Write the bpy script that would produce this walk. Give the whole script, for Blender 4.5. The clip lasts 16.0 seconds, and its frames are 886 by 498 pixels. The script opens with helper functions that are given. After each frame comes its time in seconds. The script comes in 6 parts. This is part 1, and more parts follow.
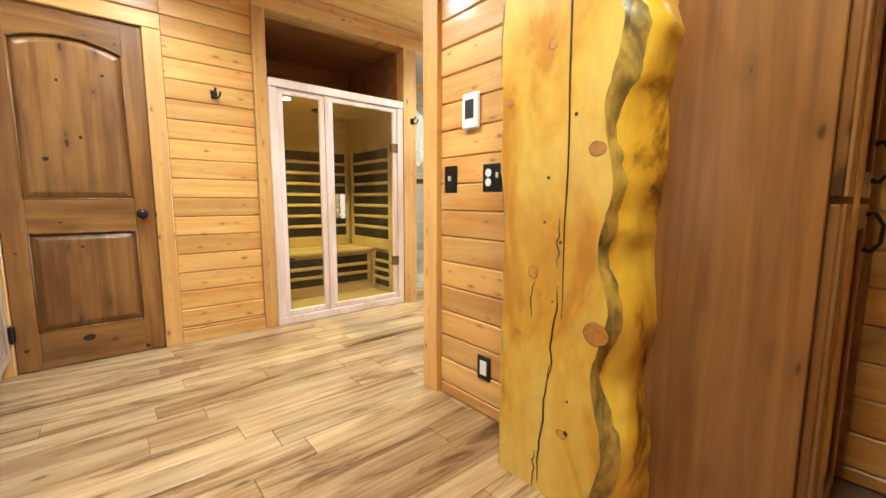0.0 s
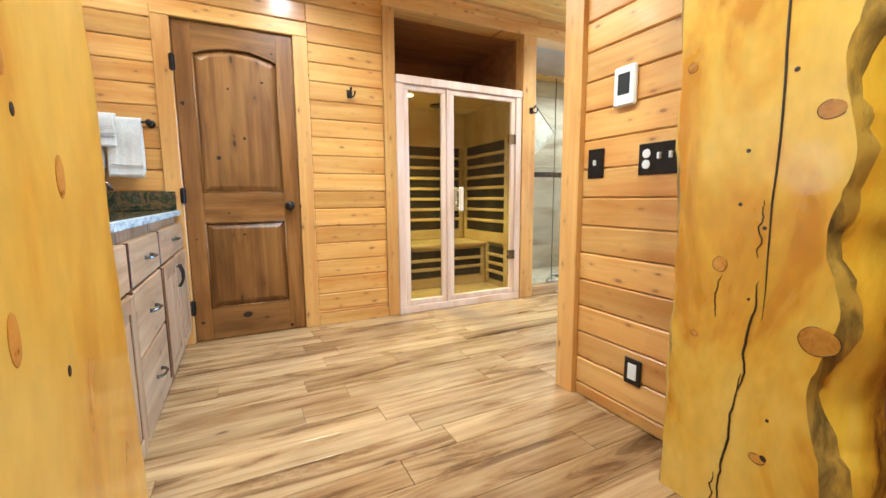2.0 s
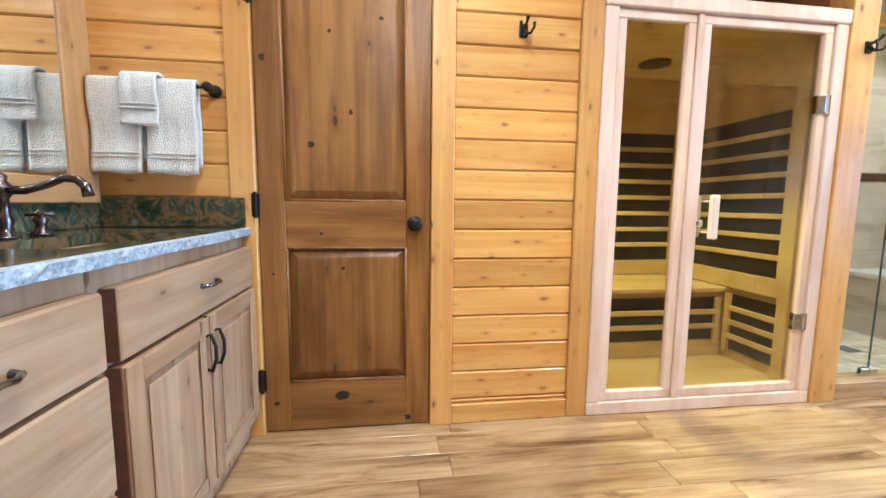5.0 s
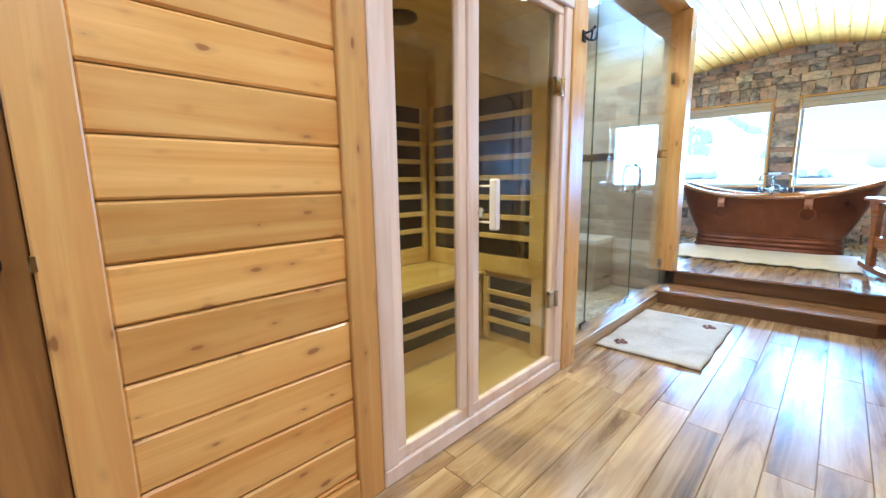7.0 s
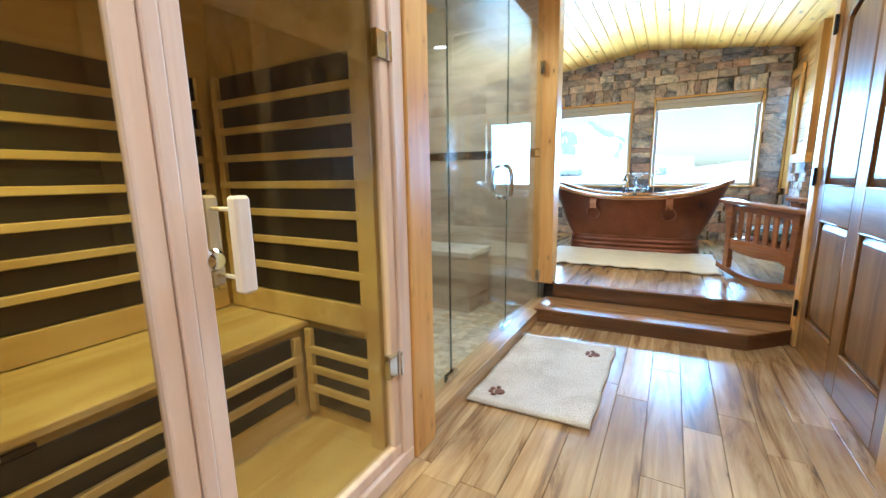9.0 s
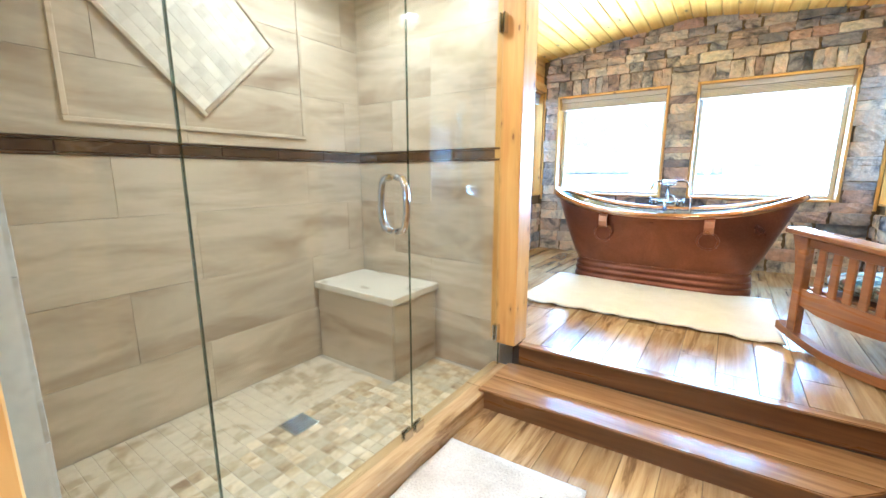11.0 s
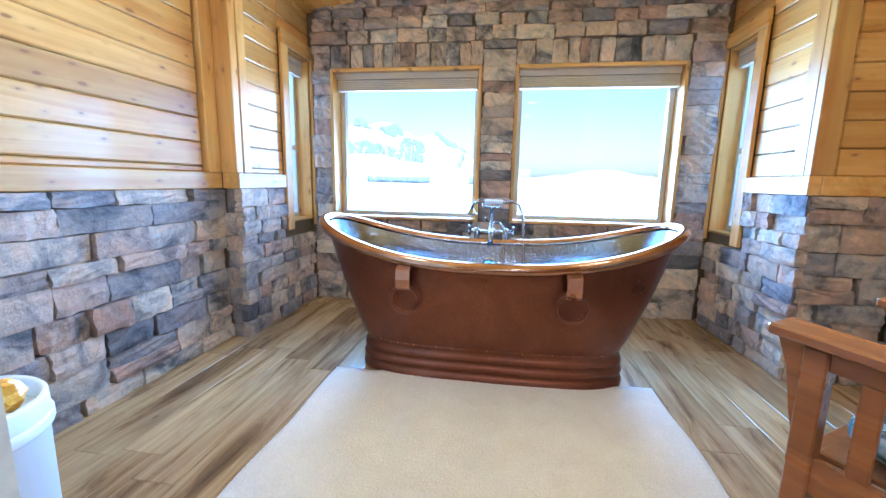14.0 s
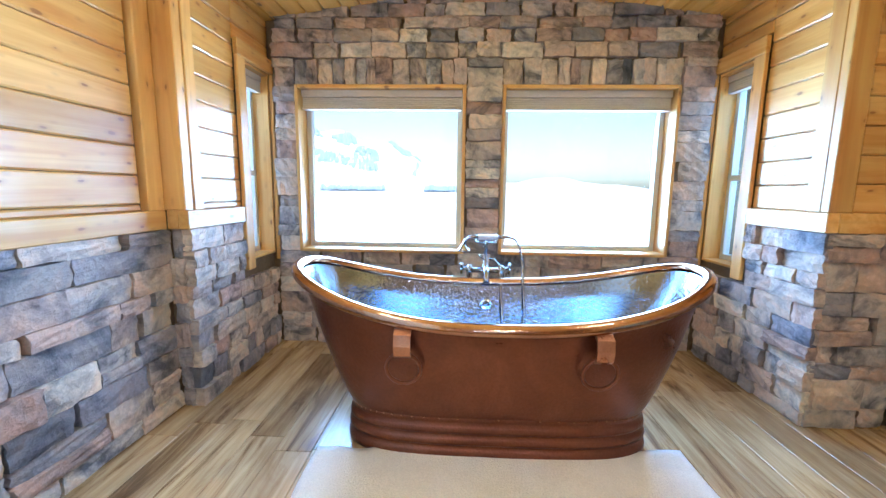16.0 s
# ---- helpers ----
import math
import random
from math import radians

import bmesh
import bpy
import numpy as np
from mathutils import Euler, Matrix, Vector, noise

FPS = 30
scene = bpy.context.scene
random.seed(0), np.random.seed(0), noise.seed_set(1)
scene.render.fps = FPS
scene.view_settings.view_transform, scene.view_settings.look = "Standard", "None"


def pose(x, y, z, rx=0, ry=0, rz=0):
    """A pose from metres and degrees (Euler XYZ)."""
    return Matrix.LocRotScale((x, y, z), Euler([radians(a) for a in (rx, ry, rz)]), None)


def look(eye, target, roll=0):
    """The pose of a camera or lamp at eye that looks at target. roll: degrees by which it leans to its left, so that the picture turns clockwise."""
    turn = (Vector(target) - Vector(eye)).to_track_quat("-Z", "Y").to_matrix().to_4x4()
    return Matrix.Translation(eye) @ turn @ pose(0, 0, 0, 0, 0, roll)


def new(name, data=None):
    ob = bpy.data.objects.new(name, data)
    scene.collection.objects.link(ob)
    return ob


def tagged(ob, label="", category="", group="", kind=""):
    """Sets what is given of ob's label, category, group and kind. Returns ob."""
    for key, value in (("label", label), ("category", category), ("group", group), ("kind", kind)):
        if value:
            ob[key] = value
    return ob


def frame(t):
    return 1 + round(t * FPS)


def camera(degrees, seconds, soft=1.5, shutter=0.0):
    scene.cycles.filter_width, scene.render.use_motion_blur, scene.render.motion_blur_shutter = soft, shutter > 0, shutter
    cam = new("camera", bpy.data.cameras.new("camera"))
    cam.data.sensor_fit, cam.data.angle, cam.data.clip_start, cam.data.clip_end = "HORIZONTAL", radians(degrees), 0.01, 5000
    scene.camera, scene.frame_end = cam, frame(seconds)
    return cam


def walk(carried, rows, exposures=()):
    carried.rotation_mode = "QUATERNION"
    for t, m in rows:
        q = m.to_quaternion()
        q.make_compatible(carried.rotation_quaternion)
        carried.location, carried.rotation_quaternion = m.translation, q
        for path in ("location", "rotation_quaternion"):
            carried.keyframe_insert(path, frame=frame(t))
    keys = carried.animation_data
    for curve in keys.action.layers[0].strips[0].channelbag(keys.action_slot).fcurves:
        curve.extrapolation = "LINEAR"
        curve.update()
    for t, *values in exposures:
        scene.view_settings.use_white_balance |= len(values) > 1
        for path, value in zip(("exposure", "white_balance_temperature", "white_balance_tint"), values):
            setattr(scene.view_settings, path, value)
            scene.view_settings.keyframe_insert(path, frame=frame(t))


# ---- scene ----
cam = camera(95.4, 16.0)
PATH = [
    (0, (0.033, 0.195, 0.986), (1.31, 1.716, 0.745), 0.2),
    (0.5, (-0.097, 0.243, 0.969), (0.975, 1.915, 0.732), 0.4),
    (1, (-0.158, 0.253, 0.966), (0.79, 1.997, 0.727), 0.3),
    (1.5, (-0.145, 0.256, 0.954), (0.745, 2.03, 0.713), -0.1),
    (2, (-0.088, 0.355, 0.94), (0.797, 2.131, 0.689), -0.4),
    (2.5, (0.007, 0.576, 0.954), (0.849, 2.371, 0.694), -0.4),
    (3, (0.06, 0.846, 0.968), (0.7, 2.723, 0.7), -0.2),
    (3.5, (0.105, 1.124, 1.017), (0.46, 3.072, 0.734), 0.6),
    (3.7, (0.107, 1.22, 1.03), (0.356, 3.182, 0.733), 0.9),
    (5.8, (0.143, 1.973, 0.945), (0.454, 3.941, 0.765), 0.1),
    (6, (0.183, 2.060, 0.985), (0.650, 3.988, 0.736), 0.0),
    (6.5, (0.227, 2.236, 1.015), (1.245, 3.929, 0.704), -0.3),
    (7, (0.299, 2.372, 1.022), (1.707, 3.754, 0.692), -0.8),
    (7.5, (0.407, 2.481, 1.039), (2.040, 3.582, 0.692), -0.9),
    (8, (0.593, 2.575, 1.018), (2.341, 3.483, 0.670), -0.8),
    (8.2, (0.684, 2.584, 1.024), (2.440, 3.474, 0.678), -0.8),
    (10.3, (1.796, 2.518, 1.115), (3.396, 3.66, 0.745), -0.4),
    (10.5, (1.93, 2.505, 1.122), (3.527, 3.649, 0.748), -0.2),
    (11, (2.279, 2.505, 1.132), (3.889, 3.633, 0.763), 0.0),
    (11.5, (2.588, 2.57, 1.139), (4.225, 3.659, 0.774), 0.3),
    (12, (2.92, 2.621, 1.141), (4.618, 3.611, 0.772), 0.7),
    (12.5, (3.267, 2.63, 1.153), (5.045, 3.473, 0.793), 0.7),
    (13, (3.564, 2.691, 1.145), (5.415, 3.365, 0.798), 0.6),
    (13.5, (3.837, 2.762, 1.151), (5.744, 3.263, 0.815), 0.8),
    (14, (4.028, 2.887, 1.174), (5.98, 3.181, 0.847), 1.1),
    (14.5, (4.181, 2.98, 1.198), (6.153, 3.113, 0.893), 1.0),
    (15, (4.296, 3.059, 1.254), (6.274, 3.106, 0.959), 1.0),
    (15.5, (4.325, 3.111, 1.305), (6.303, 3.164, 1.014), 0.9),
    (16, (4.313, 3.113, 1.31), (6.291, 3.195, 1.025), 0.7),
]
EXPOSURES = [(0.0, 1.82, 5400, 1), (2.0, 1.8, 5220, 1), (3.0, 1.82, 4850, 2), (3.5, 1.8, 4820, 3), (6.0, 1.75, 5300, 5), (7.0, 1.35, 4900, 5), (8.0, 1.15, 5250, 5), (8.2, 1.15, 5250, 5), (10.3, 1.52, 5400, 7), (11.0, 1.88, 5350, 8), (12.0, 1.83, 5150, 9), (12.5, 1.58, 5250, 10), (13.0, 1.45, 5150, 12), (14.0, 1.1, 4980, 15), (15.0, 1.2, 5300, 16), (16.0, 1.17, 5350, 16)]
walk(cam, [(t, look(eye, target, roll)) for t, eye, target, roll in PATH], EXPOSURES)

# ---------------- world, sun, lamps ----------------
world = bpy.data.worlds.new("sky")
scene.world = world
world.use_nodes = True
_n = world.node_tree
_sky = _n.nodes.new("ShaderNodeTexSky")
_sky.sky_type, _sky.sun_disc = "NISHITA", False
_sky.dust_density, _sky.air_density = 2.0, 1.0
_sky.sun_elevation, _sky.sun_rotation = radians(35), radians(250)
_n.links.new(_sky.outputs["Color"], _n.nodes["Background"].inputs["Color"])
_n.nodes["Background"].inputs["Strength"].default_value = 0.15


def sun_lamp(elevation, azimuth, strength):
    d = bpy.data.lights.new("sun", "SUN")
    d.energy, d.angle, d.color = strength, radians(0.5), (1.0, 0.95, 0.88)
    ob = new("sun", d)
    a, e = radians(azimuth), radians(elevation)
    way = Vector((math.sin(a) * math.cos(e), math.cos(a) * math.cos(e), math.sin(e)))
    ob.matrix_basis = look(way * 40, (0, 0, 0))
    return ob


sun_lamp(35, 250, 3.6)


def area_lamp(name, eye, target, sx, sy, power, colour, spread=180):
    d = bpy.data.lights.new(name, "AREA")
    d.shape, d.size, d.size_y, d.energy, d.color, d.spread = "RECTANGLE", sx, sy, power, colour, radians(spread)
    ob = new(name, d)
    ob.matrix_basis = look(eye, target)
    return ob


def spot_lamp(name, x, y, z, power, colour, size=150, soft=0.05):
    d = bpy.data.lights.new(name, "SPOT")
    d.energy, d.color, d.spot_size, d.spot_blend, d.shadow_soft_size = power, colour, radians(size), 0.6, soft
    ob = new(name, d)
    ob.matrix_basis = pose(x, y, z)
    return ob


DAY, WARM = (0.33, 0.63, 1.0), (1.0, 0.95, 0.86)
area_lamp("window_light", (7.30, 3.64, 1.37), (5.0, 3.2, 1.05), 1.05, 0.95, 32, DAY, 104)
area_lamp("window_light", (7.30, 2.29, 1.37), (5.0, 2.35, 1.15), 1.05, 0.95, 39, DAY, 112)
area_lamp("window_light", (6.95, 4.70, 1.45), (6.7, 3.0, 1.2), 0.3, 1.0, 4, DAY)
area_lamp("window_light", (6.95, 1.22, 1.45), (6.7, 3.0, 1.2), 0.3, 1.0, 4, DAY)
SNOW_LIGHT = (0.62, 0.84, 1.0)
area_lamp("snow_light", (7.30, 3.64, 1.15), (5.7, 3.45, 2.5), 1.05, 0.6, 12, SNOW_LIGHT, 84)
area_lamp("snow_light", (7.30, 2.29, 1.15), (5.7, 2.45, 2.5), 1.05, 0.6, 12, SNOW_LIGHT, 84)
CANS = [(0.30, 2.70, 22), (-0.66, 2.98, 8), (0.35, 1.75, 32), (1.9, 2.5, 23), (3.2, 2.5, 25), (5.2, 3.7, 8.0), (5.2, 2.0, 9.0)]
ENTRY_CANS = [(0.45, 0.35, 33)]
SHOWER_CAN = (3.62, 3.95, 2.408)
SHOWER_W, SAUNA_W = 25, 29

# ---------------- materials ----------------


def material(name, colour=(0.8, 0.8, 0.8), rough=0.5, metal=0.0):
    m = bpy.data.materials.new(name)
    m.use_nodes = True
    b = m.node_tree.nodes["Principled BSDF"]
    b.inputs["Base Color"].default_value = (*colour, 1)
    b.inputs["Roughness"].default_value = rough
    b.inputs["Metallic"].default_value = metal
    return m, m.node_tree, b


def node(nt, kind, **inputs):
    n = nt.nodes.new(kind)
    for k, v in inputs.items():
        n.inputs[k.replace("_", " ")].default_value = v
    return n


def ramp(nt, fac, stops):
    r = nt.nodes.new("ShaderNodeValToRGB")
    e = r.color_ramp.elements
    while len(e) < len(stops):
        e.new(0.5)
    for el, (p, c) in zip(e, stops):
        el.position, el.color = p, (*c, 1) if len(c) == 3 else c
    nt.links.new(fac, r.inputs["Fac"])
    return r.outputs["Color"]


def mix(nt, kind, fac, a, b):
    m = nt.nodes.new("ShaderNodeMix")
    m.data_type, m.blend_type = "RGBA", kind
    for sock, v in ((m.inputs[0], fac), (m.inputs[6], a), (m.inputs[7], b)):
        if isinstance(v, (int, float)):
            sock.default_value = v
        elif isinstance(v, tuple):
            sock.default_value = (*v, 1)
        else:
            nt.links.new(v, sock)
    return m.outputs[2]


def place(nt, scale, random_shift=7.0):
    """Object coordinates, shifted for each object by its random number, then scaled."""
    tc, info = nt.nodes.new("ShaderNodeTexCoord"), nt.nodes.new("ShaderNodeObjectInfo")
    mul = nt.nodes.new("ShaderNodeVectorMath")
    mul.operation = "MULTIPLY_ADD"
    nt.links.new(info.outputs["Random"], mul.inputs[0])
    mul.inputs[1].default_value = (random_shift, random_shift * 1.7, random_shift * 2.3)
    nt.links.new(tc.outputs["Object"], mul.inputs[2])
    sc = nt.nodes.new("ShaderNodeVectorMath")
    sc.operation = "MULTIPLY"
    nt.links.new(mul.outputs[0], sc.inputs[0])
    sc.inputs[1].default_value = scale
    return sc.outputs[0], info.outputs["Random"]


def bump(nt, b, height, strength, distance=0.01):
    n = nt.nodes.new("ShaderNodeBump")
    n.inputs["Strength"].default_value, n.inputs["Distance"].default_value = strength, distance
    nt.links.new(height, n.inputs["Height"])
    nt.links.new(n.outputs["Normal"], b.inputs["Normal"])


def wood(name, along, light, dark, knot=(0.10, 0.04, 0.015), knots=1.0, rough=0.4, grain=1.0, coat=0.0, vary=0.25, pitch=0.25, flat=None, smudge=None, streak=0.0):
    """Sawn wood, grain along x, y or z (0, 1, 2), with knots."""
    m, nt, b = material(name, light, rough)
    s = [19.0, 19.0, 19.0]
    s[along] = 1.0
    v, rnd = place(nt, s)
    g1 = node(nt, "ShaderNodeTexNoise", Scale=1.0, Detail=5.0, Roughness=0.6, Distortion=0.8 * grain)
    nt.links.new(v, g1.inputs["Vector"])
    s2 = [2.6, 2.6, 2.6]
    s2[along] = 0.9
    v2, _ = place(nt, s2)
    g2 = node(nt, "ShaderNodeTexNoise", Scale=1.6, Detail=3.0)
    nt.links.new(v2, g2.inputs["Vector"])
    base = ramp(nt, g1.outputs["Fac"], [(0.34, dark), (0.50, tuple((a + c) / 2 for a, c in zip(light, dark))), (0.64, light)])
    warm = ramp(nt, g2.outputs["Fac"], [(0.32, smudge or (0.82, 0.70, 0.56)), (0.52, (1, 1, 1)), (0.72, (1.10, 1.06, 1.0))])
    col = mix(nt, "MULTIPLY", 0.8, base, warm)
    shade = ramp(nt, rnd, [(0.0, (1 - vary, 1 - vary * 1.15, 1 - vary * 1.4)), (0.5, (1, 1, 1)), (1.0, (1 + vary * 0.3, 1 + vary * 0.25, 1 + vary * 0.1))])
    col = mix(nt, "MULTIPLY", 1.0, col, shade)
    if streak:
        s4 = [8.0, 8.0, 8.0]
        s4[along] = 0.9
        v4, _ = place(nt, s4, 13.0)
        g4 = node(nt, "ShaderNodeTexNoise", Scale=1.0, Detail=6.0, Roughness=0.68, Distortion=1.2)
        nt.links.new(v4, g4.inputs["Vector"])
        dark_streak = ramp(nt, g4.outputs["Fac"], [(0.30, (0.20, 0.155, 0.12)), (0.39, (0.50, 0.42, 0.35)), (0.455, (0.86, 0.80, 0.74)), (0.53, (1, 1, 1)), (0.70, (1.14, 1.13, 1.10))])
        col = mix(nt, "MULTIPLY", streak, col, dark_streak)
    if knots:
        v3, _ = place(nt, (1, 1, 1))
        sep, com = nt.nodes.new("ShaderNodeSeparateXYZ"), nt.nodes.new("ShaderNodeCombineXYZ")
        nt.links.new(v3, sep.inputs[0])
        side = nt.nodes.new("ShaderNodeMath")
        side.operation = "ADD"
        others = [k for k in range(3) if k not in (along, flat)]
        nt.links.new(sep.outputs[others[0]], side.inputs[0])
        if len(others) > 1:
            nt.links.new(sep.outputs[others[1]], side.inputs[1])
        else:
            side.inputs[1].default_value = 0.0
        for k, (sock, f) in enumerate(((sep.outputs[along], 1 / pitch), (side.outputs[0], 1 / (pitch * 0.42)))):
            mm = nt.nodes.new("ShaderNodeMath")
            mm.operation = "MULTIPLY"
            nt.links.new(sock, mm.inputs[0])
            mm.inputs[1].default_value = f
            nt.links.new(mm.outputs[0], com.inputs[k])
        warp = node(nt, "ShaderNodeTexNoise", Scale=3.0, Detail=2.0)
        nt.links.new(com.outputs[0], warp.inputs["Vector"])
        add = nt.nodes.new("ShaderNodeVectorMath")
        add.operation = "MULTIPLY_ADD"
        nt.links.new(warp.outputs["Color"], add.inputs[0])
        add.inputs[1].default_value = (0.12, 0.12, 0.12)
        nt.links.new(com.outputs[0], add.inputs[2])
        vo = node(nt, "ShaderNodeTexVoronoi", Scale=1.0)
        vo.voronoi_dimensions = "2D"
        nt.links.new(add.outputs[0], vo.inputs["Vector"])
        size = ramp(nt, vo.outputs["Color"], [(0.47, (0.0, 0.0, 0.0)), (0.90, (1.0, 1.0, 1.0))])
        mul = nt.nodes.new("ShaderNodeMath")
        mul.operation = "MULTIPLY_ADD"
        nt.links.new(size, mul.inputs[0])
        mul.inputs[1].default_value, mul.inputs[2].default_value = -0.13 * knots, 0.085
        sub = nt.nodes.new("ShaderNodeMath")
        sub.operation = "ADD"
        nt.links.new(vo.outputs["Distance"], sub.inputs[0])
        nt.links.new(mul.outputs[0], sub.inputs[1])
        ring = ramp(nt, sub.outputs[0], [(0.0, (0.9, 0.9, 0.9)), (0.055, (0.85, 0.85, 0.85)), (0.085, (0.25, 0.25, 0.25)), (0.22, (0, 0, 0))])
        col = mix(nt, "MIX", ring, col, knot)
    nt.links.new(col, b.inputs["Base Color"])
    rr = ramp(nt, g1.outputs["Fac"], [(0.3, (rough * 1.15,) * 3), (0.7, (rough * 0.85,) * 3)])
    nt.links.new(rr, b.inputs["Roughness"])
    if coat:
        b.inputs["Coat Weight"].default_value, b.inputs["Coat Roughness"].default_value = coat, 0.12
    bump(nt, b, g1.outputs["Fac"], 0.12, 0.004)
    return m


def mottled(name, stops, scale=6.0, rough=0.5, metal=0.0, strength=0.2, distance=0.004, detail=8.0, stretch=(1, 1, 1), fine=60.0, spread=0.2, coat=0.0):
    """A clouded surface of several colours with fine relief."""
    m, nt, b = material(name, stops[0][1], rough, metal)
    v, rnd = place(nt, stretch)
    n1 = node(nt, "ShaderNodeTexNoise", Scale=scale, Detail=detail, Roughness=0.62, Distortion=0.6)
    n2 = node(nt, "ShaderNodeTexNoise", Scale=fine, Detail=4.0)
    for n in (n1, n2):
        nt.links.new(v, n.inputs["Vector"])
    col = ramp(nt, n1.outputs["Fac"], stops)
    fin = ramp(nt, n2.outputs["Fac"], [(0.3, (0.86,) * 3), (0.7, (1.08,) * 3)])
    col = mix(nt, "MULTIPLY", 0.7, col, fin)
    if spread:
        col = mix(nt, "MULTIPLY", 1.0, col, ramp(nt, rnd, [(0, (1 - spread,) * 3), (1, (1 + spread * 0.4,) * 3)]))
    nt.links.new(col, b.inputs["Base Color"])
    nt.links.new(ramp(nt, n1.outputs["Fac"], [(0.3, (rough * 0.85,) * 3), (0.7, (min(1, rough * 1.15),) * 3)]), b.inputs["Roughness"])
    if coat:
        b.inputs["Coat Weight"].default_value, b.inputs["Coat Roughness"].default_value = coat, 0.08
    bump(nt, b, n2.outputs["Fac"], strength, distance)
    return m


PINE_L, PINE_D = (0.77, 0.475, 0.155), (0.63, 0.325, 0.075)
PINE_X = wood("pine_boards_x", 0, PINE_L, PINE_D, knot=(0.30, 0.115, 0.032), rough=0.36, knots=0.95, pitch=0.17, flat=1, coat=0.35, smudge=(0.84, 0.64, 0.42))
PINE_Y = wood("pine_boards_y", 1, PINE_L, PINE_D, knot=(0.30, 0.115, 0.032), rough=0.36, knots=0.95, pitch=0.17, flat=0, coat=0.35, smudge=(0.84, 0.64, 0.42))
PINE_Z = wood("pine_upright", 2, PINE_L, (0.66, 0.345, 0.10), knot=(0.22, 0.085, 0.025), knots=0.75, rough=0.36, pitch=0.22)
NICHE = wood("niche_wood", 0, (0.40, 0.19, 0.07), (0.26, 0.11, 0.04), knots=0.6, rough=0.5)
CEIL = wood("ceiling_pine", 0, (0.82, 0.52, 0.14), (0.70, 0.38, 0.075), rough=0.35, pitch=0.3, flat=2)
SLAB = mottled("slab_pine", [(0.34, (0.53, 0.23, 0.010)), (0.44, (0.65, 0.36, 0.022)), (0.52, (0.71, 0.455, 0.052)), (0.66, (0.76, 0.535, 0.10))], 3.0, 0.3, strength=0.04, detail=4.0, stretch=(1.2, 1.2, 0.55), fine=26.0, spread=0.0, coat=0.5)
BARK = mottled("live_edge", [(0.30, (0.12, 0.055, 0.008)), (0.37, (0.42, 0.21, 0.015)), (0.44, (0.82, 0.46, 0.025)), (0.58, (0.92, 0.62, 0.05)), (0.75, (0.94, 0.72, 0.14))], 6.0, 0.22, spread=0.0, coat=0.6, stretch=(1, 1, 0.4), strength=0.5, distance=0.008, fine=18.0)
CAMBIUM = mottled("grey_brown_bark_line", [(0.36, (0.12, 0.08, 0.025)), (0.46, (0.32, 0.22, 0.055)), (0.56, (0.62, 0.41, 0.07))], 13.0, 0.4, spread=0.0, coat=0.3, stretch=(1, 1, 0.3), strength=0.5, distance=0.006, fine=30.0)
ALDER = wood("stained_alder", 2, (0.345, 0.172, 0.050), (0.205, 0.094, 0.026), knot=(0.025, 0.012, 0.006), knots=0.6, rough=0.34, pitch=0.42, vary=0.22, flat=1, smudge=(0.62, 0.52, 0.42), streak=0.35)
ALDER_X = wood("stained_alder_rail", 0, (0.345, 0.172, 0.050), (0.205, 0.094, 0.026), knot=(0.025, 0.012, 0.006), knots=0.5, rough=0.34, pitch=0.42, vary=0.2, flat=1, smudge=(0.62, 0.52, 0.42), streak=0.35)
KNOT = mottled("dark_open_knot", [(0.3, (0.012, 0.007, 0.004)), (0.7, (0.035, 0.018, 0.009))], 60, 0.6, spread=0, strength=0.6)
ALDER_D = wood("dark_cabinet_wood", 2, (0.30, 0.14, 0.042), (0.19, 0.082, 0.024), knot=(0.03, 0.014, 0.007), knots=0.7, rough=0.34, pitch=0.5, vary=0.1)
VANITY = wood("vanity_alder", 1, (0.47, 0.315, 0.19), (0.34, 0.21, 0.11), knot=(0.12, 0.05, 0.02), knots=0.8, rough=0.4, pitch=0.3, vary=0.16, smudge=(0.74, 0.62, 0.50), streak=0.25)
VANITY_Z = wood("vanity_alder_upright", 2, (0.47, 0.315, 0.19), (0.34, 0.21, 0.11), knot=(0.12, 0.05, 0.02), knots=0.8, rough=0.4, pitch=0.3, vary=0.16, smudge=(0.74, 0.62, 0.50), streak=0.25)
# edge glaze, with the shadow of the gap beside it painted in
GLAZE_SHADE = wood("edge_glaze_and_shade", 1, (0.13, 0.05, 0.03), (0.07, 0.03, 0.02), knots=0, rough=0.4)
HEMLOCK = wood("pale_hemlock", 2, (0.82, 0.67, 0.56), (0.74, 0.57, 0.46), knots=0, rough=0.42, vary=0.06)
HANDLE = wood("pale_handle_wood", 2, (0.84, 0.76, 0.66), (0.76, 0.66, 0.55), knots=0, rough=0.45, vary=0.05)
SAUNA_IN = wood("sauna_boards", 0, (0.72, 0.585, 0.30), (0.60, 0.46, 0.21), knots=0, rough=0.5, vary=0.1)
CHERRY = wood("rocker_cherry", 0, (0.34, 0.13, 0.042), (0.22, 0.078, 0.023), knots=0, rough=0.3, coat=0.4, vary=0.06)
FLOOR = wood("wood_look_tile", 0, (0.53, 0.375, 0.20), (0.385, 0.245, 0.12), knot=(0.13, 0.08, 0.05), knots=0.45, rough=0.225, grain=2.4, vary=0.24, pitch=0.6, flat=2, smudge=(0.56, 0.46, 0.37), streak=0.9)
# wood of the risers, their shade put into a darker base colour
RISER_SHADED = wood("shaded_riser_wood", 1, (0.20, 0.095, 0.036), (0.11, 0.05, 0.02), knots=0, rough=0.3, vary=0.1)
GROUT = mottled("dark_grout", [(0.3, (0.15, 0.105, 0.07)), (0.7, (0.22, 0.155, 0.105))], 20, 0.8)
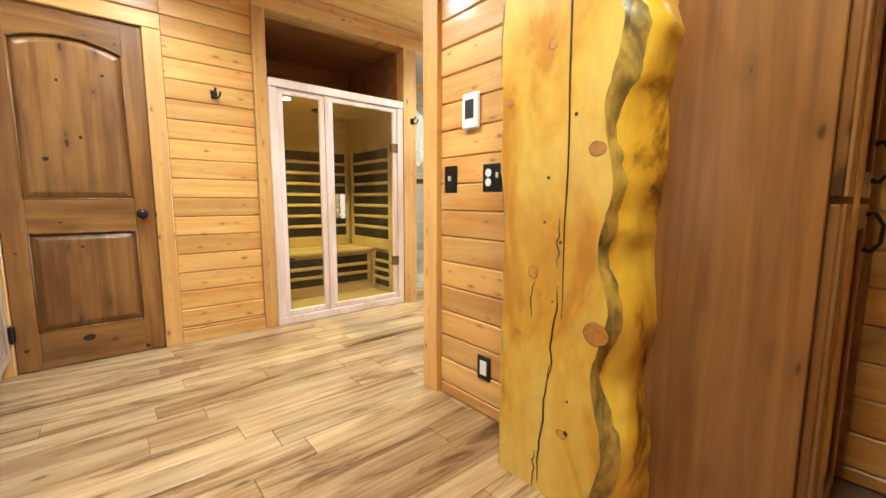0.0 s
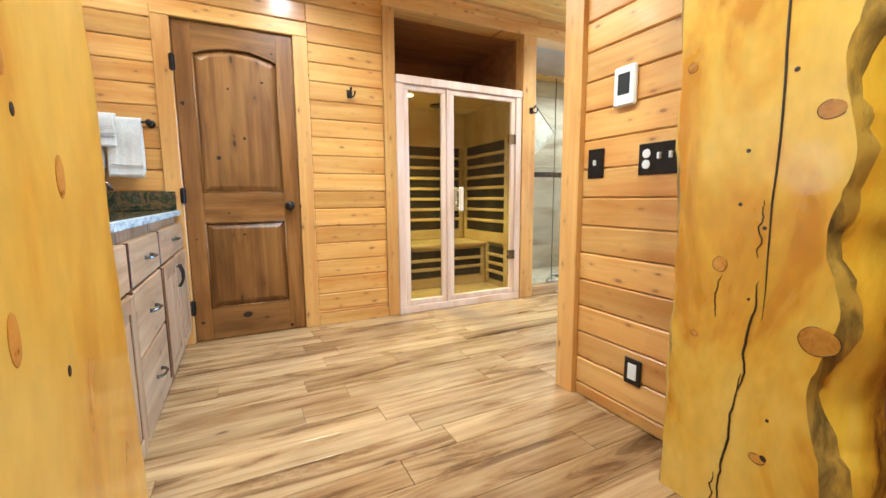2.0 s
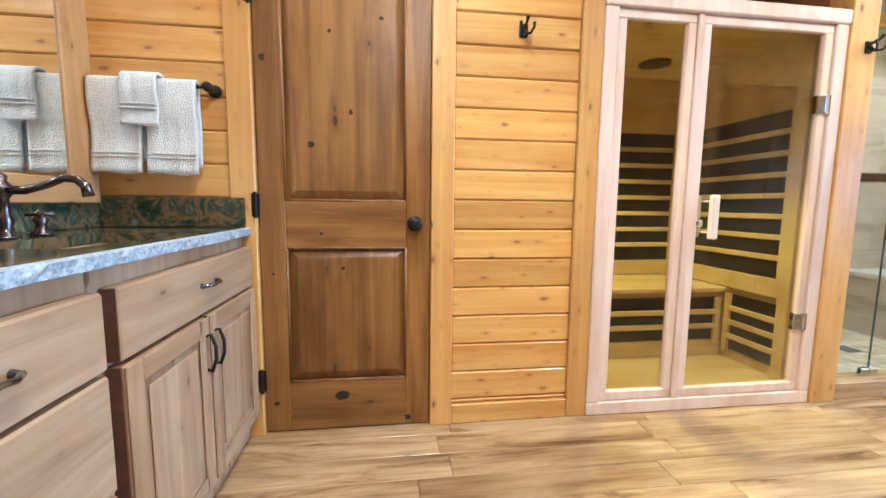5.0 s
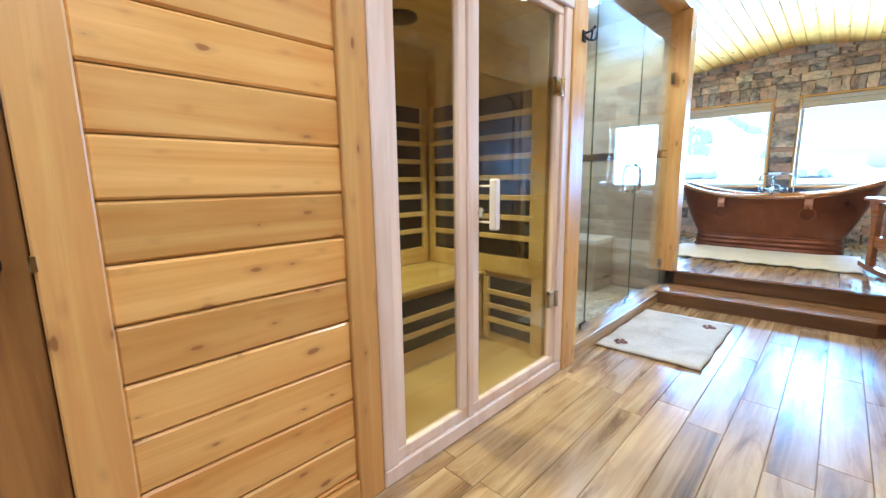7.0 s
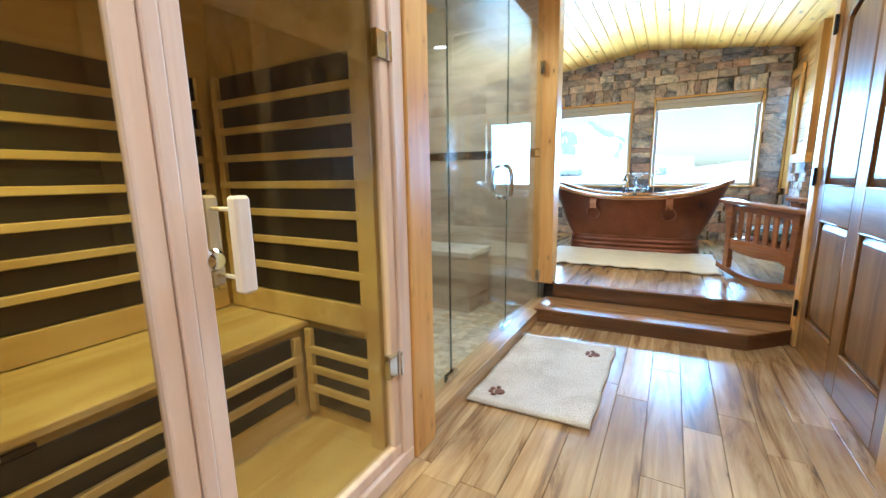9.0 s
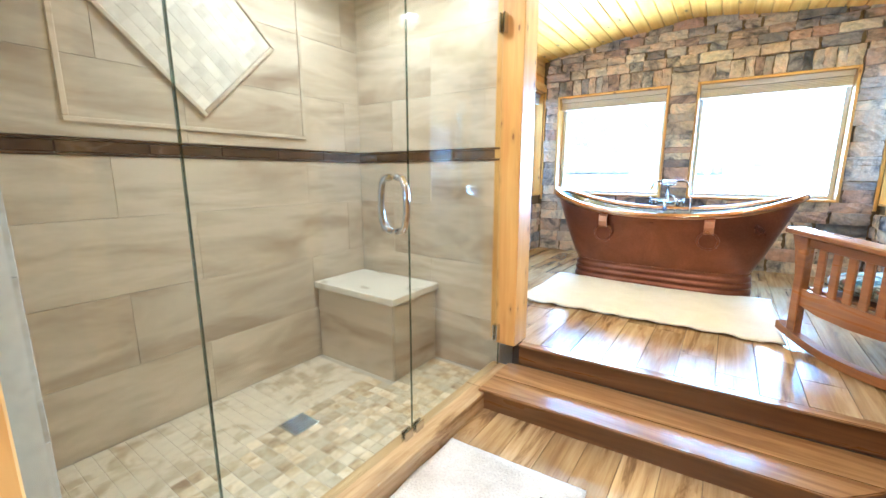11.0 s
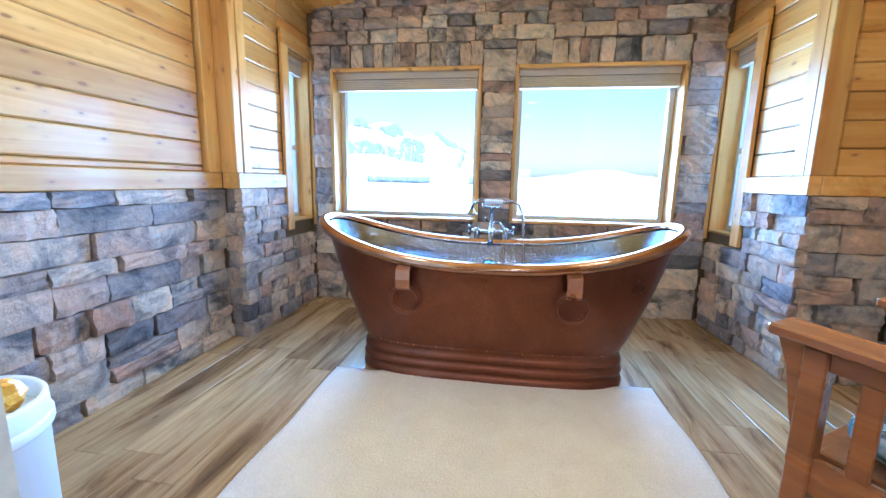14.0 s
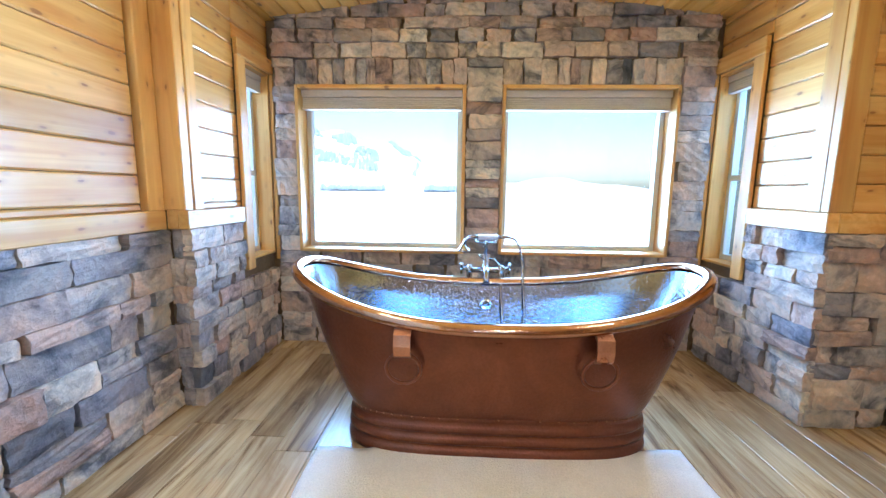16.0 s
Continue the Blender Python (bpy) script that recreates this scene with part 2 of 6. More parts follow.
TILE = mottled("travertine_tile", [(0.3, (0.34, 0.26, 0.185)), (0.44, (0.50, 0.41, 0.305)), (0.56, (0.64, 0.55, 0.43)), (0.72, (0.48, 0.39, 0.285))], 1.9, 0.32, stretch=(0.6, 0.6, 2.6), spread=0.12, strength=0.08)
TILE_G = mottled("tile_grout", [(0.3, (0.58, 0.51, 0.41)), (0.7, (0.66, 0.59, 0.49))], 20, 0.8)
MOSAIC = mottled("mosaic_stone", [(0.36, (0.31, 0.19, 0.09)), (0.45, (0.54, 0.41, 0.24)), (0.53, (0.70, 0.58, 0.40)), (0.7, (0.77, 0.67, 0.50))], 5, 0.4, spread=0.3)
MOSAIC_J = mottled("mosaic_stone_joined", [(0.25, (0.40, 0.30, 0.19)), (0.42, (0.50, 0.40, 0.27)), (0.5, (0.66, 0.57, 0.43)), (0.75, (0.72, 0.64, 0.50))], 9, 0.4, spread=0)
BAND = mottled("dark_band_tile", [(0.3, (0.045, 0.026, 0.017)), (0.7, (0.10, 0.058, 0.037))], 8, 0.25)
CREAM = mottled("cream_quartz", [(0.3, (0.70, 0.64, 0.53)), (0.7, (0.80, 0.75, 0.66))], 9, 0.3)
# brown mortar, with the shadow between the stones darkened into it
MORTAR_SHADED = mottled("shaded_mortar", [(0.3, (0.15, 0.10, 0.062)), (0.7, (0.24, 0.17, 0.11))], 14, 0.9, strength=0.6, distance=0.01)
GRANITE = mottled("green_granite", [(0.30, (0.010, 0.014, 0.010)), (0.44, (0.035, 0.05, 0.03)), (0.50, (0.17, 0.105, 0.045)), (0.57, (0.03, 0.045, 0.03)), (0.70, (0.20, 0.18, 0.10)), (0.8, (0.05, 0.06, 0.045))], 12, 0.09, spread=0, strength=0.02)
GRANITE_E = mottled("granite_chiselled_edge", [(0.3, (0.16, 0.19, 0.20)), (0.5, (0.34, 0.38, 0.40)), (0.75, (0.55, 0.58, 0.60))], 120, 0.45, strength=0.9, distance=0.01, spread=0)
COPPER = mottled("aged_copper", [(0.3, (0.15, 0.050, 0.027)), (0.55, (0.215, 0.076, 0.042)), (0.8, (0.29, 0.11, 0.062))], 3, 0.31, 0.8, spread=0, fine=85, strength=0.45)
NICKEL = mottled("hammered_nickel", [(0.3, (0.23, 0.255, 0.30)), (0.7, (0.33, 0.36, 0.41))], 3, 0.12, 1.0, spread=0, fine=62, strength=0.4, distance=0.006)
STRAP = mottled("bright_copper_strap", [(0.3, (0.40, 0.17, 0.09)), (0.7, (0.55, 0.26, 0.14))], 6, 0.3, 0.8, spread=0, fine=130, strength=0.35)
LINER = mottled("crumpled_paper", [(0.3, (0.70, 0.62, 0.64)), (0.7, (0.82, 0.77, 0.78))], 14, 0.7, spread=0)
ORANGE = mottled("orange_wrapper", [(0.3, (0.75, 0.30, 0.02)), (0.7, (0.85, 0.50, 0.06))], 14, 0.4, spread=0)
RIMCOP = mottled("polished_copper_rim", [(0.3, (0.36, 0.18, 0.10)), (0.7, (0.50, 0.28, 0.17))], 3, 0.12, 1.0, spread=0)
BLACK = mottled("oil_rubbed_bronze", [(0.3, (0.02, 0.017, 0.015)), (0.7, (0.045, 0.035, 0.03))], 20, 0.35, 0.7, spread=0)
BRONZE = mottled("old_bronze_tap", [(0.3, (0.07, 0.052, 0.046)), (0.7, (0.16, 0.125, 0.115))], 20, 0.22, 0.9, spread=0)
PEWTER = mottled("antique_pewter", [(0.3, (0.22, 0.21, 0.21)), (0.7, (0.38, 0.37, 0.37))], 20, 0.2, 1.0, spread=0)
CHROME = material("chrome", (0.62, 0.64, 0.68), 0.07, 1.0)[0]
# steel with a bluish reflection put into its base colour
PULL = mottled("steel_blue_reflection", [(0.3, (0.14, 0.18, 0.26)), (0.7, (0.32, 0.38, 0.48))], 20, 0.18, 1.0, spread=0)
WHITE = material("white_plastic", (0.78, 0.79, 0.80), 0.35)[0]
LCD = material("dark_display", (0.03, 0.04, 0.045), 0.15)[0]
HEATER = mottled("carbon_heater", [(0.3, (0.006, 0.006, 0.009)), (0.7, (0.016, 0.016, 0.021))], 9, 0.5, spread=0.2)
TOWEL = mottled("cotton_towel", [(0.3, (0.66, 0.63, 0.56)), (0.7, (0.78, 0.75, 0.68))], 30, 0.95, strength=1.0, distance=0.006, fine=220, spread=0.03)
RUG = mottled("cream_cotton_rug", [(0.3, (0.74, 0.67, 0.58)), (0.7, (0.82, 0.76, 0.68))], 6, 0.95, strength=0.8, distance=0.006, fine=160, spread=0)
MATCLOTH = mottled("cream_bath_mat", [(0.32, (0.52, 0.45, 0.36)), (0.5, (0.64, 0.57, 0.48)), (0.7, (0.70, 0.64, 0.56))], 5, 0.95, strength=1.0, distance=0.008, fine=110, spread=0)
PAW = mottled("brown_embroidery", [(0.3, (0.13, 0.05, 0.035)), (0.7, (0.22, 0.10, 0.07))], 30, 0.95, spread=0)
DRYWALL = mottled("shower_ceiling_tile", [(0.3, (0.42, 0.36, 0.28)), (0.7, (0.56, 0.49, 0.40))], 2.5, 0.5, spread=0.05)
BLIND = mottled("blind_fabric", [(0.3, (0.58, 0.50, 0.42)), (0.7, (0.66, 0.58, 0.50))], 12, 0.8, stretch=(1, 1, 8), spread=0)
VINYL = material("window_vinyl", (0.62, 0.60, 0.55), 0.4)[0]
# pine of the mirror frame, darkened in colour for the shade on it
FRAME_SHADED_Y = wood("shaded_frame_level", 1, (0.52, 0.29, 0.115), (0.38, 0.19, 0.065), knots=0.7, rough=0.4, pitch=0.3)
FRAME_SHADED_Z = wood("shaded_frame_upright", 2, (0.52, 0.29, 0.115), (0.38, 0.19, 0.065), knots=0.7, rough=0.4, pitch=0.3)
MIRROR = material("mirror", (0.88, 0.90, 0.88), 0.02, 1.0)[0]
SNOW = mottled("snow", [(0.3, (0.80, 0.83, 0.88)), (0.7, (0.90, 0.91, 0.93))], 0.05, 0.8, spread=0, fine=0.4)
# distance haze is put into the conifers' pale blue-grey colour
HAZED_PINES = mottled("far_conifers", [(0.3, (0.24, 0.33, 0.41)), (0.7, (0.34, 0.44, 0.53))], 0.5, 0.9)
SLABKNOT = mottled("slab_knot", [(0.3, (0.42, 0.155, 0.014)), (0.5, (0.56, 0.25, 0.025)), (0.75, (0.66, 0.34, 0.05))], 45, 0.3, spread=0.25, coat=0.5)
CUSHION = mottled("patterned_cushion", [(0.32, (0.012, 0.016, 0.018)), (0.43, (0.04, 0.085, 0.07)), (0.49, (0.26, 0.40, 0.36)), (0.535, (0.50, 0.45, 0.34)), (0.58, (0.05, 0.08, 0.05)), (0.66, (0.30, 0.10, 0.06)), (0.74, (0.03, 0.03, 0.03))], 11, 0.9, spread=0, fine=90, strength=0.5)


def glass_material(name, tint, shine=0.035, rough=0.0, rise=4.5):
    m, nt, b = material(name, tint, rough)
    out = nt.nodes["Material Output"]
    lw, pw, ma, tr, gl, mx = (nt.nodes.new(k) for k in ("ShaderNodeLayerWeight", "ShaderNodeMath", "ShaderNodeMath", "ShaderNodeBsdfTransparent", "ShaderNodeBsdfGlossy", "ShaderNodeMixShader"))
    lw.inputs["Blend"].default_value = 0.5
    pw.operation, ma.operation = "POWER", "MULTIPLY_ADD"
    pw.inputs[1].default_value, ma.inputs[1].default_value, ma.inputs[2].default_value = rise, 0.85, shine
    nt.links.new(lw.outputs["Facing"], pw.inputs[0])
    nt.links.new(pw.outputs[0], ma.inputs[0])
    tr.inputs["Color"].default_value = (*tint, 1)
    gl.inputs["Roughness"].default_value = 0.01
    nt.links.new(ma.outputs[0], mx.inputs[0])
    nt.links.new(tr.outputs[0], mx.inputs[1])
    nt.links.new(gl.outputs[0], mx.inputs[2])
    nt.links.new(mx.outputs[0], out.inputs["Surface"])
    return m


GLASS = glass_material("clear_glass", (0.93, 0.965, 0.95))
SMOKE = glass_material("bronze_tinted_glass", (0.80, 0.75, 0.64), 0.035, 0.0, 3.1)
GEDGE = glass_material("polished_glass_edge", (0.50, 0.60, 0.57), 0.12)


def glow_material(name, colour, strength):
    m, nt, b = material(name, colour, 0.5)
    b.inputs["Emission Color"].default_value = (*colour, 1)
    b.inputs["Emission Strength"].default_value = strength
    return m


BULB = glow_material("lit_lens", (1.0, 0.93, 0.82), 14.0)
SBULB = glow_material("sauna_lamp_lens", (1.0, 0.85, 0.45), 8.0)

# ---------------- builders ----------------


def cbox(bm, x0, y0, z0, x1, y1, z1, c=0.003):
    """A box with chamfered edges."""
    lo, hi = (min(x0, x1), min(y0, y1), min(z0, z1)), (max(x0, x1), max(y0, y1), max(z0, z1))
    c = min(c, *(0.45 * (b - a) for a, b in zip(lo, hi)))
    if c <= 0:
        r = bmesh.ops.create_cube(bm, size=1.0)
        for v in r["verts"]:
            v.co = Vector(((lo[i] + hi[i]) / 2 + v.co[i] * (hi[i] - lo[i]) for i in range(3)))
        return
    vs = {}
    for sx in (0, 1):
        for sy in (0, 1):
            for sz in (0, 1):
                s = (sx, sy, sz)
                for ax in range(3):
                    p = [(hi[i] if s[i] else lo[i]) if i == ax else (hi[i] - c if s[i] else lo[i] + c) for i in range(3)]
                    vs[s, ax] = bm.verts.new(p)
    for ax in range(3):
        o = [i for i in range(3) if i != ax]
        for side in (0, 1):
            ring = []
            for a, b in ((0, 0), (1, 0), (1, 1), (0, 1)):
                s = [0, 0, 0]
                s[ax], s[o[0]], s[o[1]] = side, a, b
                ring.append(vs[tuple(s), ax])
            bm.faces.new(ring)
        for a in (0, 1):
            for b in (0, 1):
                s0, s1 = [0, 0, 0], [0, 0, 0]
                s0[o[0]] = s1[o[0]] = a
                s0[o[1]] = s1[o[1]] = b
                s1[ax] = 1
                s0, s1 = tuple(s0), tuple(s1)
                bm.faces.new((vs[s0, o[0]], vs[s1, o[0]], vs[s1, o[1]], vs[s0, o[1]]))
    for s in {k[0] for k in vs}:
        bm.faces.new([vs[s, ax] for ax in range(3)])


def finish(bm, name, smooth=False):
    bmesh.ops.recalc_face_normals(bm, faces=bm.faces[:])
    me = bpy.data.meshes.new(name)
    if smooth:
        for f in bm.faces:
            f.smooth = True
    bm.to_mesh(me)
    bm.free()
    return me


def adopt(ob, parent):
    if parent is not None:
        ob.parent = parent
        ob.matrix_parent_inverse = parent.matrix_world.inverted() if parent.parent is None else Matrix.Identity(4)
        if parent.parent is None:
            ob.matrix_parent_inverse = parent.matrix_basis.inverted()
    return ob


def part(name, bm, mat, parent=None, label="", smooth=False):
    me = finish(bm, name, smooth)
    if mat:
        me.materials.append(mat)
    ob = new(name, me)
    adopt(ob, parent)
    if label:
        tagged(ob, label)
    return ob


def thing(name, at, label, category, group="", kind=""):
    ob = new(name)
    ob.empty_display_size = 0.1
    ob.matrix_basis = Matrix.Translation(at)
    return tagged(ob, label, category, group, kind)


def pbox(name, dims, mat, parent=None, label="", c=0.003):
    bm = bmesh.new()
    cbox(bm, *dims, c)
    return part(name, bm, mat, parent, label)


def structure(name, boxes, mat, label, category, c=0.0):
    """A piece of the setting: one mesh of one or more boxes."""
    bm = bmesh.new()
    for d in boxes:
        cbox(bm, *d, c)
    return tagged(part(name, bm, mat), label, category, "", "structure")


def tube(bm, pts, r, seg=10, closed=False, radii=None):
    """A round bar along points."""
    pts = [Vector(p) for p in pts]
    rings = []
    n = len(pts)
    up = None
    for i, p in enumerate(pts):
        a = pts[(i - 1) % n] if closed or i else pts[i]
        b = pts[(i + 1) % n] if closed or i < n - 1 else pts[i]
        t = (b - a).normalized()
        if up is None:
            up = Vector((0, 0, 1)) if abs(t.z) < 0.9 else Vector((1, 0, 0))
        s = t.cross(up).normalized()
        up = s.cross(t).normalized()
        rr = radii[i] if radii else r
        rings.append([bm.verts.new(p + (s * math.cos(k * math.tau / seg) + up * math.sin(k * math.tau / seg)) * rr) for k in range(seg)])
    for i in range(n if closed else n - 1):
        a, b = rings[i], rings[(i + 1) % n]
        for k in range(seg):
            bm.faces.new((a[k], a[(k + 1) % seg], b[(k + 1) % seg], b[k]))
    if not closed:
        bm.faces.new(rings[0][::-1])
        bm.faces.new(rings[-1])


def lathe(bm, profile, m, seg=20):
    """A turned shape: profile of (radius, height) about the z axis of the pose m."""
    rings = []
    for r, z in profile:
        rings.append([bm.verts.new(m @ Vector((r * math.cos(k * math.tau / seg), r * math.sin(k * math.tau / seg), z))) for k in range(seg)])
    for a, b in zip(rings, rings[1:]):
        for k in range(seg):
            bm.faces.new((a[k], a[(k + 1) % seg], b[(k + 1) % seg], b[k]))
    bm.faces.new(rings[0][::-1])
    bm.faces.new(rings[-1])


def sweep_poly(bm, outline, axis, a, b):
    """A prism: a closed outline in two axes, drawn out along the third from a to b."""
    def at(p, q):
        return {"x": (q, p[0], p[1]), "y": (p[0], q, p[1]), "z": (p[0], p[1], q)}[axis]
    r0, r1 = [bm.verts.new(at(p, a)) for p in outline], [bm.verts.new(at(p, b)) for p in outline]
    bm.faces.new(r0[::-1])
    bm.faces.new(r1)
    for i in range(len(outline)):
        j = (i + 1) % len(outline)
        bm.faces.new((r0[i], r0[j], r1[j], r1[i]))


def ledge_stone():
    m, nt, b = material("ledge_stone_mixed", (0.4, 0.35, 0.3), 0.75)
    v, rnd = place(nt, (1, 1, 1))
    n1 = node(nt, "ShaderNodeTexNoise", Scale=5.0, Detail=7.0, Roughness=0.65, Distortion=0.7)
    n2 = node(nt, "ShaderNodeTexNoise", Scale=34.0, Detail=6.0, Roughness=0.7)
    for n in (n1, n2):
        nt.links.new(v, n.inputs["Vector"])
    tone = ramp(nt, rnd, [(0.0, (0.17, 0.17, 0.20)), (0.16, (0.66, 0.53, 0.42)), (0.34, (0.42, 0.28, 0.235)), (0.50, (0.80, 0.70, 0.58)), (0.66, (0.29, 0.27, 0.30)), (0.82, (0.72, 0.60, 0.49)), (1.0, (0.48, 0.32, 0.26))])
    dark = ramp(nt, n1.outputs["Fac"], [(0.34, (0.22, 0.25, 0.32)), (0.43, (0.62, 0.64, 0.70)), (0.52, (1.0, 1.0, 1.0)), (0.60, (1.12, 1.0, 0.92)), (0.68, (1.30, 1.24, 1.14))])
    col = mix(nt, "MULTIPLY", 1.0, tone, dark)
    col = mix(nt, "MULTIPLY", 0.7, col, ramp(nt, n2.outputs["Fac"], [(0.3, (0.7,) * 3), (0.7, (1.15,) * 3)]))
    nt.links.new(col, b.inputs["Base Color"])
    bump(nt, b, n2.outputs["Fac"], 0.9, 0.012)
    return m


STONES = ledge_stone()
RIDGE_Y, RIDGE_Z, SLOPE = 2.95, 2.585, 0.125
PLAT = 0.22


def roof(y):
    return RIDGE_Z - SLOPE * abs(y - RIDGE_Y)


def boards(wall, plane, face, out, a0, a1, z0, z1, mat, pitch=0.1285, phase=0.055, gaps=(), depth=0.02):
    """Tongue-and-groove boards lying on a wall: its plane (x or y), its face, the side they stand out to, their span and heights."""
    zs = [z0]
    k = math.ceil((z0 - phase) / pitch + 1e-6)
    while phase + k * pitch < z1 - 0.012:
        if phase + k * pitch > z0 + 0.012:
            zs.append(phase + k * pitch)
        k += 1
    zs.append(z1)
    for lo, hi in zip(zs, zs[1:]):
        spans = [(a0, a1)]
        for g0, g1, h0, h1 in gaps:
            if h0 < hi - 0.02 and h1 > lo + 0.02:
                spans = [s for p, q in spans for s in ((p, min(q, g0)), (max(p, g1), q)) if s[1] - s[0] > 0.02]
        for p, q in spans:
            jit = random.uniform(-0.0015, 0.0015)
            d = sorted((face, face + out * (depth + jit)))
            if plane == "y":
                pbox("board", (p, d[0], lo + 0.0015, q, d[1], hi - 0.0015), mat, wall, c=0.006)
            else:
                pbox("board", (d[0], p, lo + 0.0015, d[1], q, hi - 0.0015), mat, wall, c=0.006)


def stone_piece(wall, plane, face, out, a0, a1, z0, z1, rnd):
    """One split-faced stone with an uneven front."""
    bm = bmesh.new()
    nu, nv = 5, 4
    d0 = rnd.uniform(0.026, 0.056)
    tilt = rnd.uniform(-0.012, 0.012)
    grid = []
    for j in range(nv + 1):
        row = []
        for i in range(nu + 1):
            u, v = i / nu, j / nv
            edge = (i in (0, nu)) + (j in (0, nv))
            d = d0 + tilt * (u - 0.5) + rnd.uniform(-0.005, 0.005) - 0.003 * edge
            ja = rnd.uniform(-0.006, 0.006) if i in (0, nu) else rnd.uniform(-0.1, 0.1) * (a1 - a0) / nu
            jz = rnd.uniform(-0.004, 0.004) if j in (0, nv) else rnd.uniform(-0.1, 0.1) * (z1 - z0) / nv
            a, z, f = a0 + (a1 - a0) * u + ja, z0 + (z1 - z0) * v + jz, face + out * max(0.008, d)
            row.append(bm.verts.new((a, f, z) if plane == "y" else (f, a, z)))
        grid.append(row)
    for j in range(nv):
        for i in range(nu):
            bm.faces.new((grid[j][i], grid[j][i + 1], grid[j + 1][i + 1], grid[j + 1][i]))
    ring = grid[0] + [grid[j][nu] for j in range(1, nv + 1)] + grid[nv][-2::-1] + [grid[j][0] for j in range(nv - 1, 0, -1)]
    back = []
    for v in ring:
        p = v.co.copy()
        p[1 if plane == "y" else 0] = face - out * 0.004
        back.append(bm.verts.new(p))
    for i in range(len(ring)):
        j = (i + 1) % len(ring)
        bm.faces.new((ring[i], ring[j], back[j], back[i]))
    return part("stone", bm, STONES, wall)


def stone_field(wall, plane, face, out, a0, a1, z0, z1, gaps=(), rows=(0.075, 0.15), lens=(0.13, 0.38), seed=1):
    rnd = random.Random(seed)
    z = z0
    while z < z1 - 0.02:
        h = min(rnd.uniform(*rows), z1 - z)
        if z1 - (z + h) < 0.05:
            h = z1 - z
        spans = [(a0, a1)]
        for g0, g1, h0, h1 in gaps:
            if h0 < z + h - 0.015 and h1 > z + 0.015:
                spans = [s for p, q in spans for s in ((p, min(q, g0)), (max(p, g1), q)) if s[1] - s[0] > 0.03]
        for p, q in spans:
            a = p
            while a < q - 0.01:
                w = rnd.uniform(*lens)
                gap = rnd.choice((0.004, 0.007, 0.022))
                if q - (a + w) < lens[0] * 0.7:
                    w = q - a
                if h > 0.11 and w > 0.16 and rnd.random() < 0.35:
                    s = rnd.uniform(0.4, 0.6)
                    stone_piece(wall, plane, face, out, a + 0.002, a + w - gap, z + 0.001, z + h * s - 0.002, rnd)
                    stone_piece(wall, plane, face, out, a + 0.002, a + w - gap, z + h * s + 0.001, z + h - 0.002, rnd)
                else:
                    stone_piece(wall, plane, face, out, a + 0.002, a + w - gap, z + 0.001, z + h - 0.002, rnd)
                a += w
        z += h


# ---------------- the shell ----------------
structure("floor", [(-1.2, -1.6, -0.14, 4.30, 3.52, -0.006)], GROUT, "wood-look plank tile floor with dark grout joints", "floor")
structure("floor_shower", [(2.42, 3.49, -0.12, 4.19, 4.51, 0.0008)], TILE_G, "pale grouted shower floor of small stone mosaic", "floor")
ceiling_bm = bmesh.new()
for side in (-1, 1):
    y = 0.0
    while y < 1.95:
        y1 = y + 0.118
        ya, yb = RIDGE_Y + side * (y + 0.003), RIDGE_Y + side * (y1 - 0.003)
        if yb < 1.0 or yb > 4.7:
            break
        ring = []
        for yy, zz in ((ya, 0.006), (RIDGE_Y + side * (y + 0.009), 0.0), (RIDGE_Y + side * (y1 - 0.009), 0.0), (yb, 0.006), (yb, 0.06), (ya, 0.06)):
            ring.append((yy, roof(yy) + zz))
        if side < 0:
            ring = ring[::-1]
        sweep_poly(ceiling_bm, ring, "x", -1.2, 7.3)
        y = y1
sweep_poly(ceiling_bm, [(0.9, roof(0.9) + 0.02), (RIDGE_Y, RIDGE_Z + 0.02), (4.7, roof(4.7) + 0.02), (4.7, 2.9), (0.9, 2.9)], "x", -1.2, 7.3)
cbox(ceiling_bm, -1.2, -1.6, 2.44, 2.2, 1.05, 2.9, 0)
tagged(part("ceiling", ceiling_bm, CEIL), "low pitched tongue-and-groove pine board ceiling", "ceiling", "", "structure")

WALL_Y = 3.40
wall_north = structure("wall_north", [(-1.2, WALL_Y, -0.1, -0.404, 3.52, 2.7), (0.29, WALL_Y, -0.1, 0.95, 3.52, 2.7), (-0.404, WALL_Y, 2.03, 0.29, 3.52, 2.7)], PINE_X, "knotty pine board wall beside the brown door", "wall")
DW = dict(pitch=0.1266, phase=0.108)
boards(wall_north, "y", WALL_Y, -1, 0.385, 0.925, 0.089, roof(3.4), PINE_X, **DW)
boards(wall_north, "y", WALL_Y, -1, -0.98, -0.495, 0.99, roof(3.4), PINE_X, **DW)
boards(wall_north, "y", WALL_Y, -1, -0.495, 0.385, 2.12, roof(3.4), PINE_X, **DW)
boards(wall_north, "y", 3.395, -1, 0.925, 4.19, 2.452, roof(3.4), PINE_X, **DW)
structure("wall_over_sauna", [(0.95, 3.40, 2.452, 4.40, 3.52, 2.7)], PINE_X, "pine wall above the beam", "wall")
wall_left = structure("wall_west", [(-1.1, 0.9, -0.1, -0.985, 3.40, 2.7)], PINE_Y, "knotty pine wall behind the vanity", "wall")
boards(wall_left, "x", -0.985, 1, 1.22, 3.378, 0.99, 2.5, PINE_Y)
wall_stub = structure("wall_entry", [(-1.1, 0.62, -0.1, -0.42, 1.2, 2.7)], PINE_Y, "pine-clad end of the entry wall", "wall")
boards(wall_stub, "y", 1.2, 1, -0.98, -0.42, 0.0, 2.44, PINE_X)

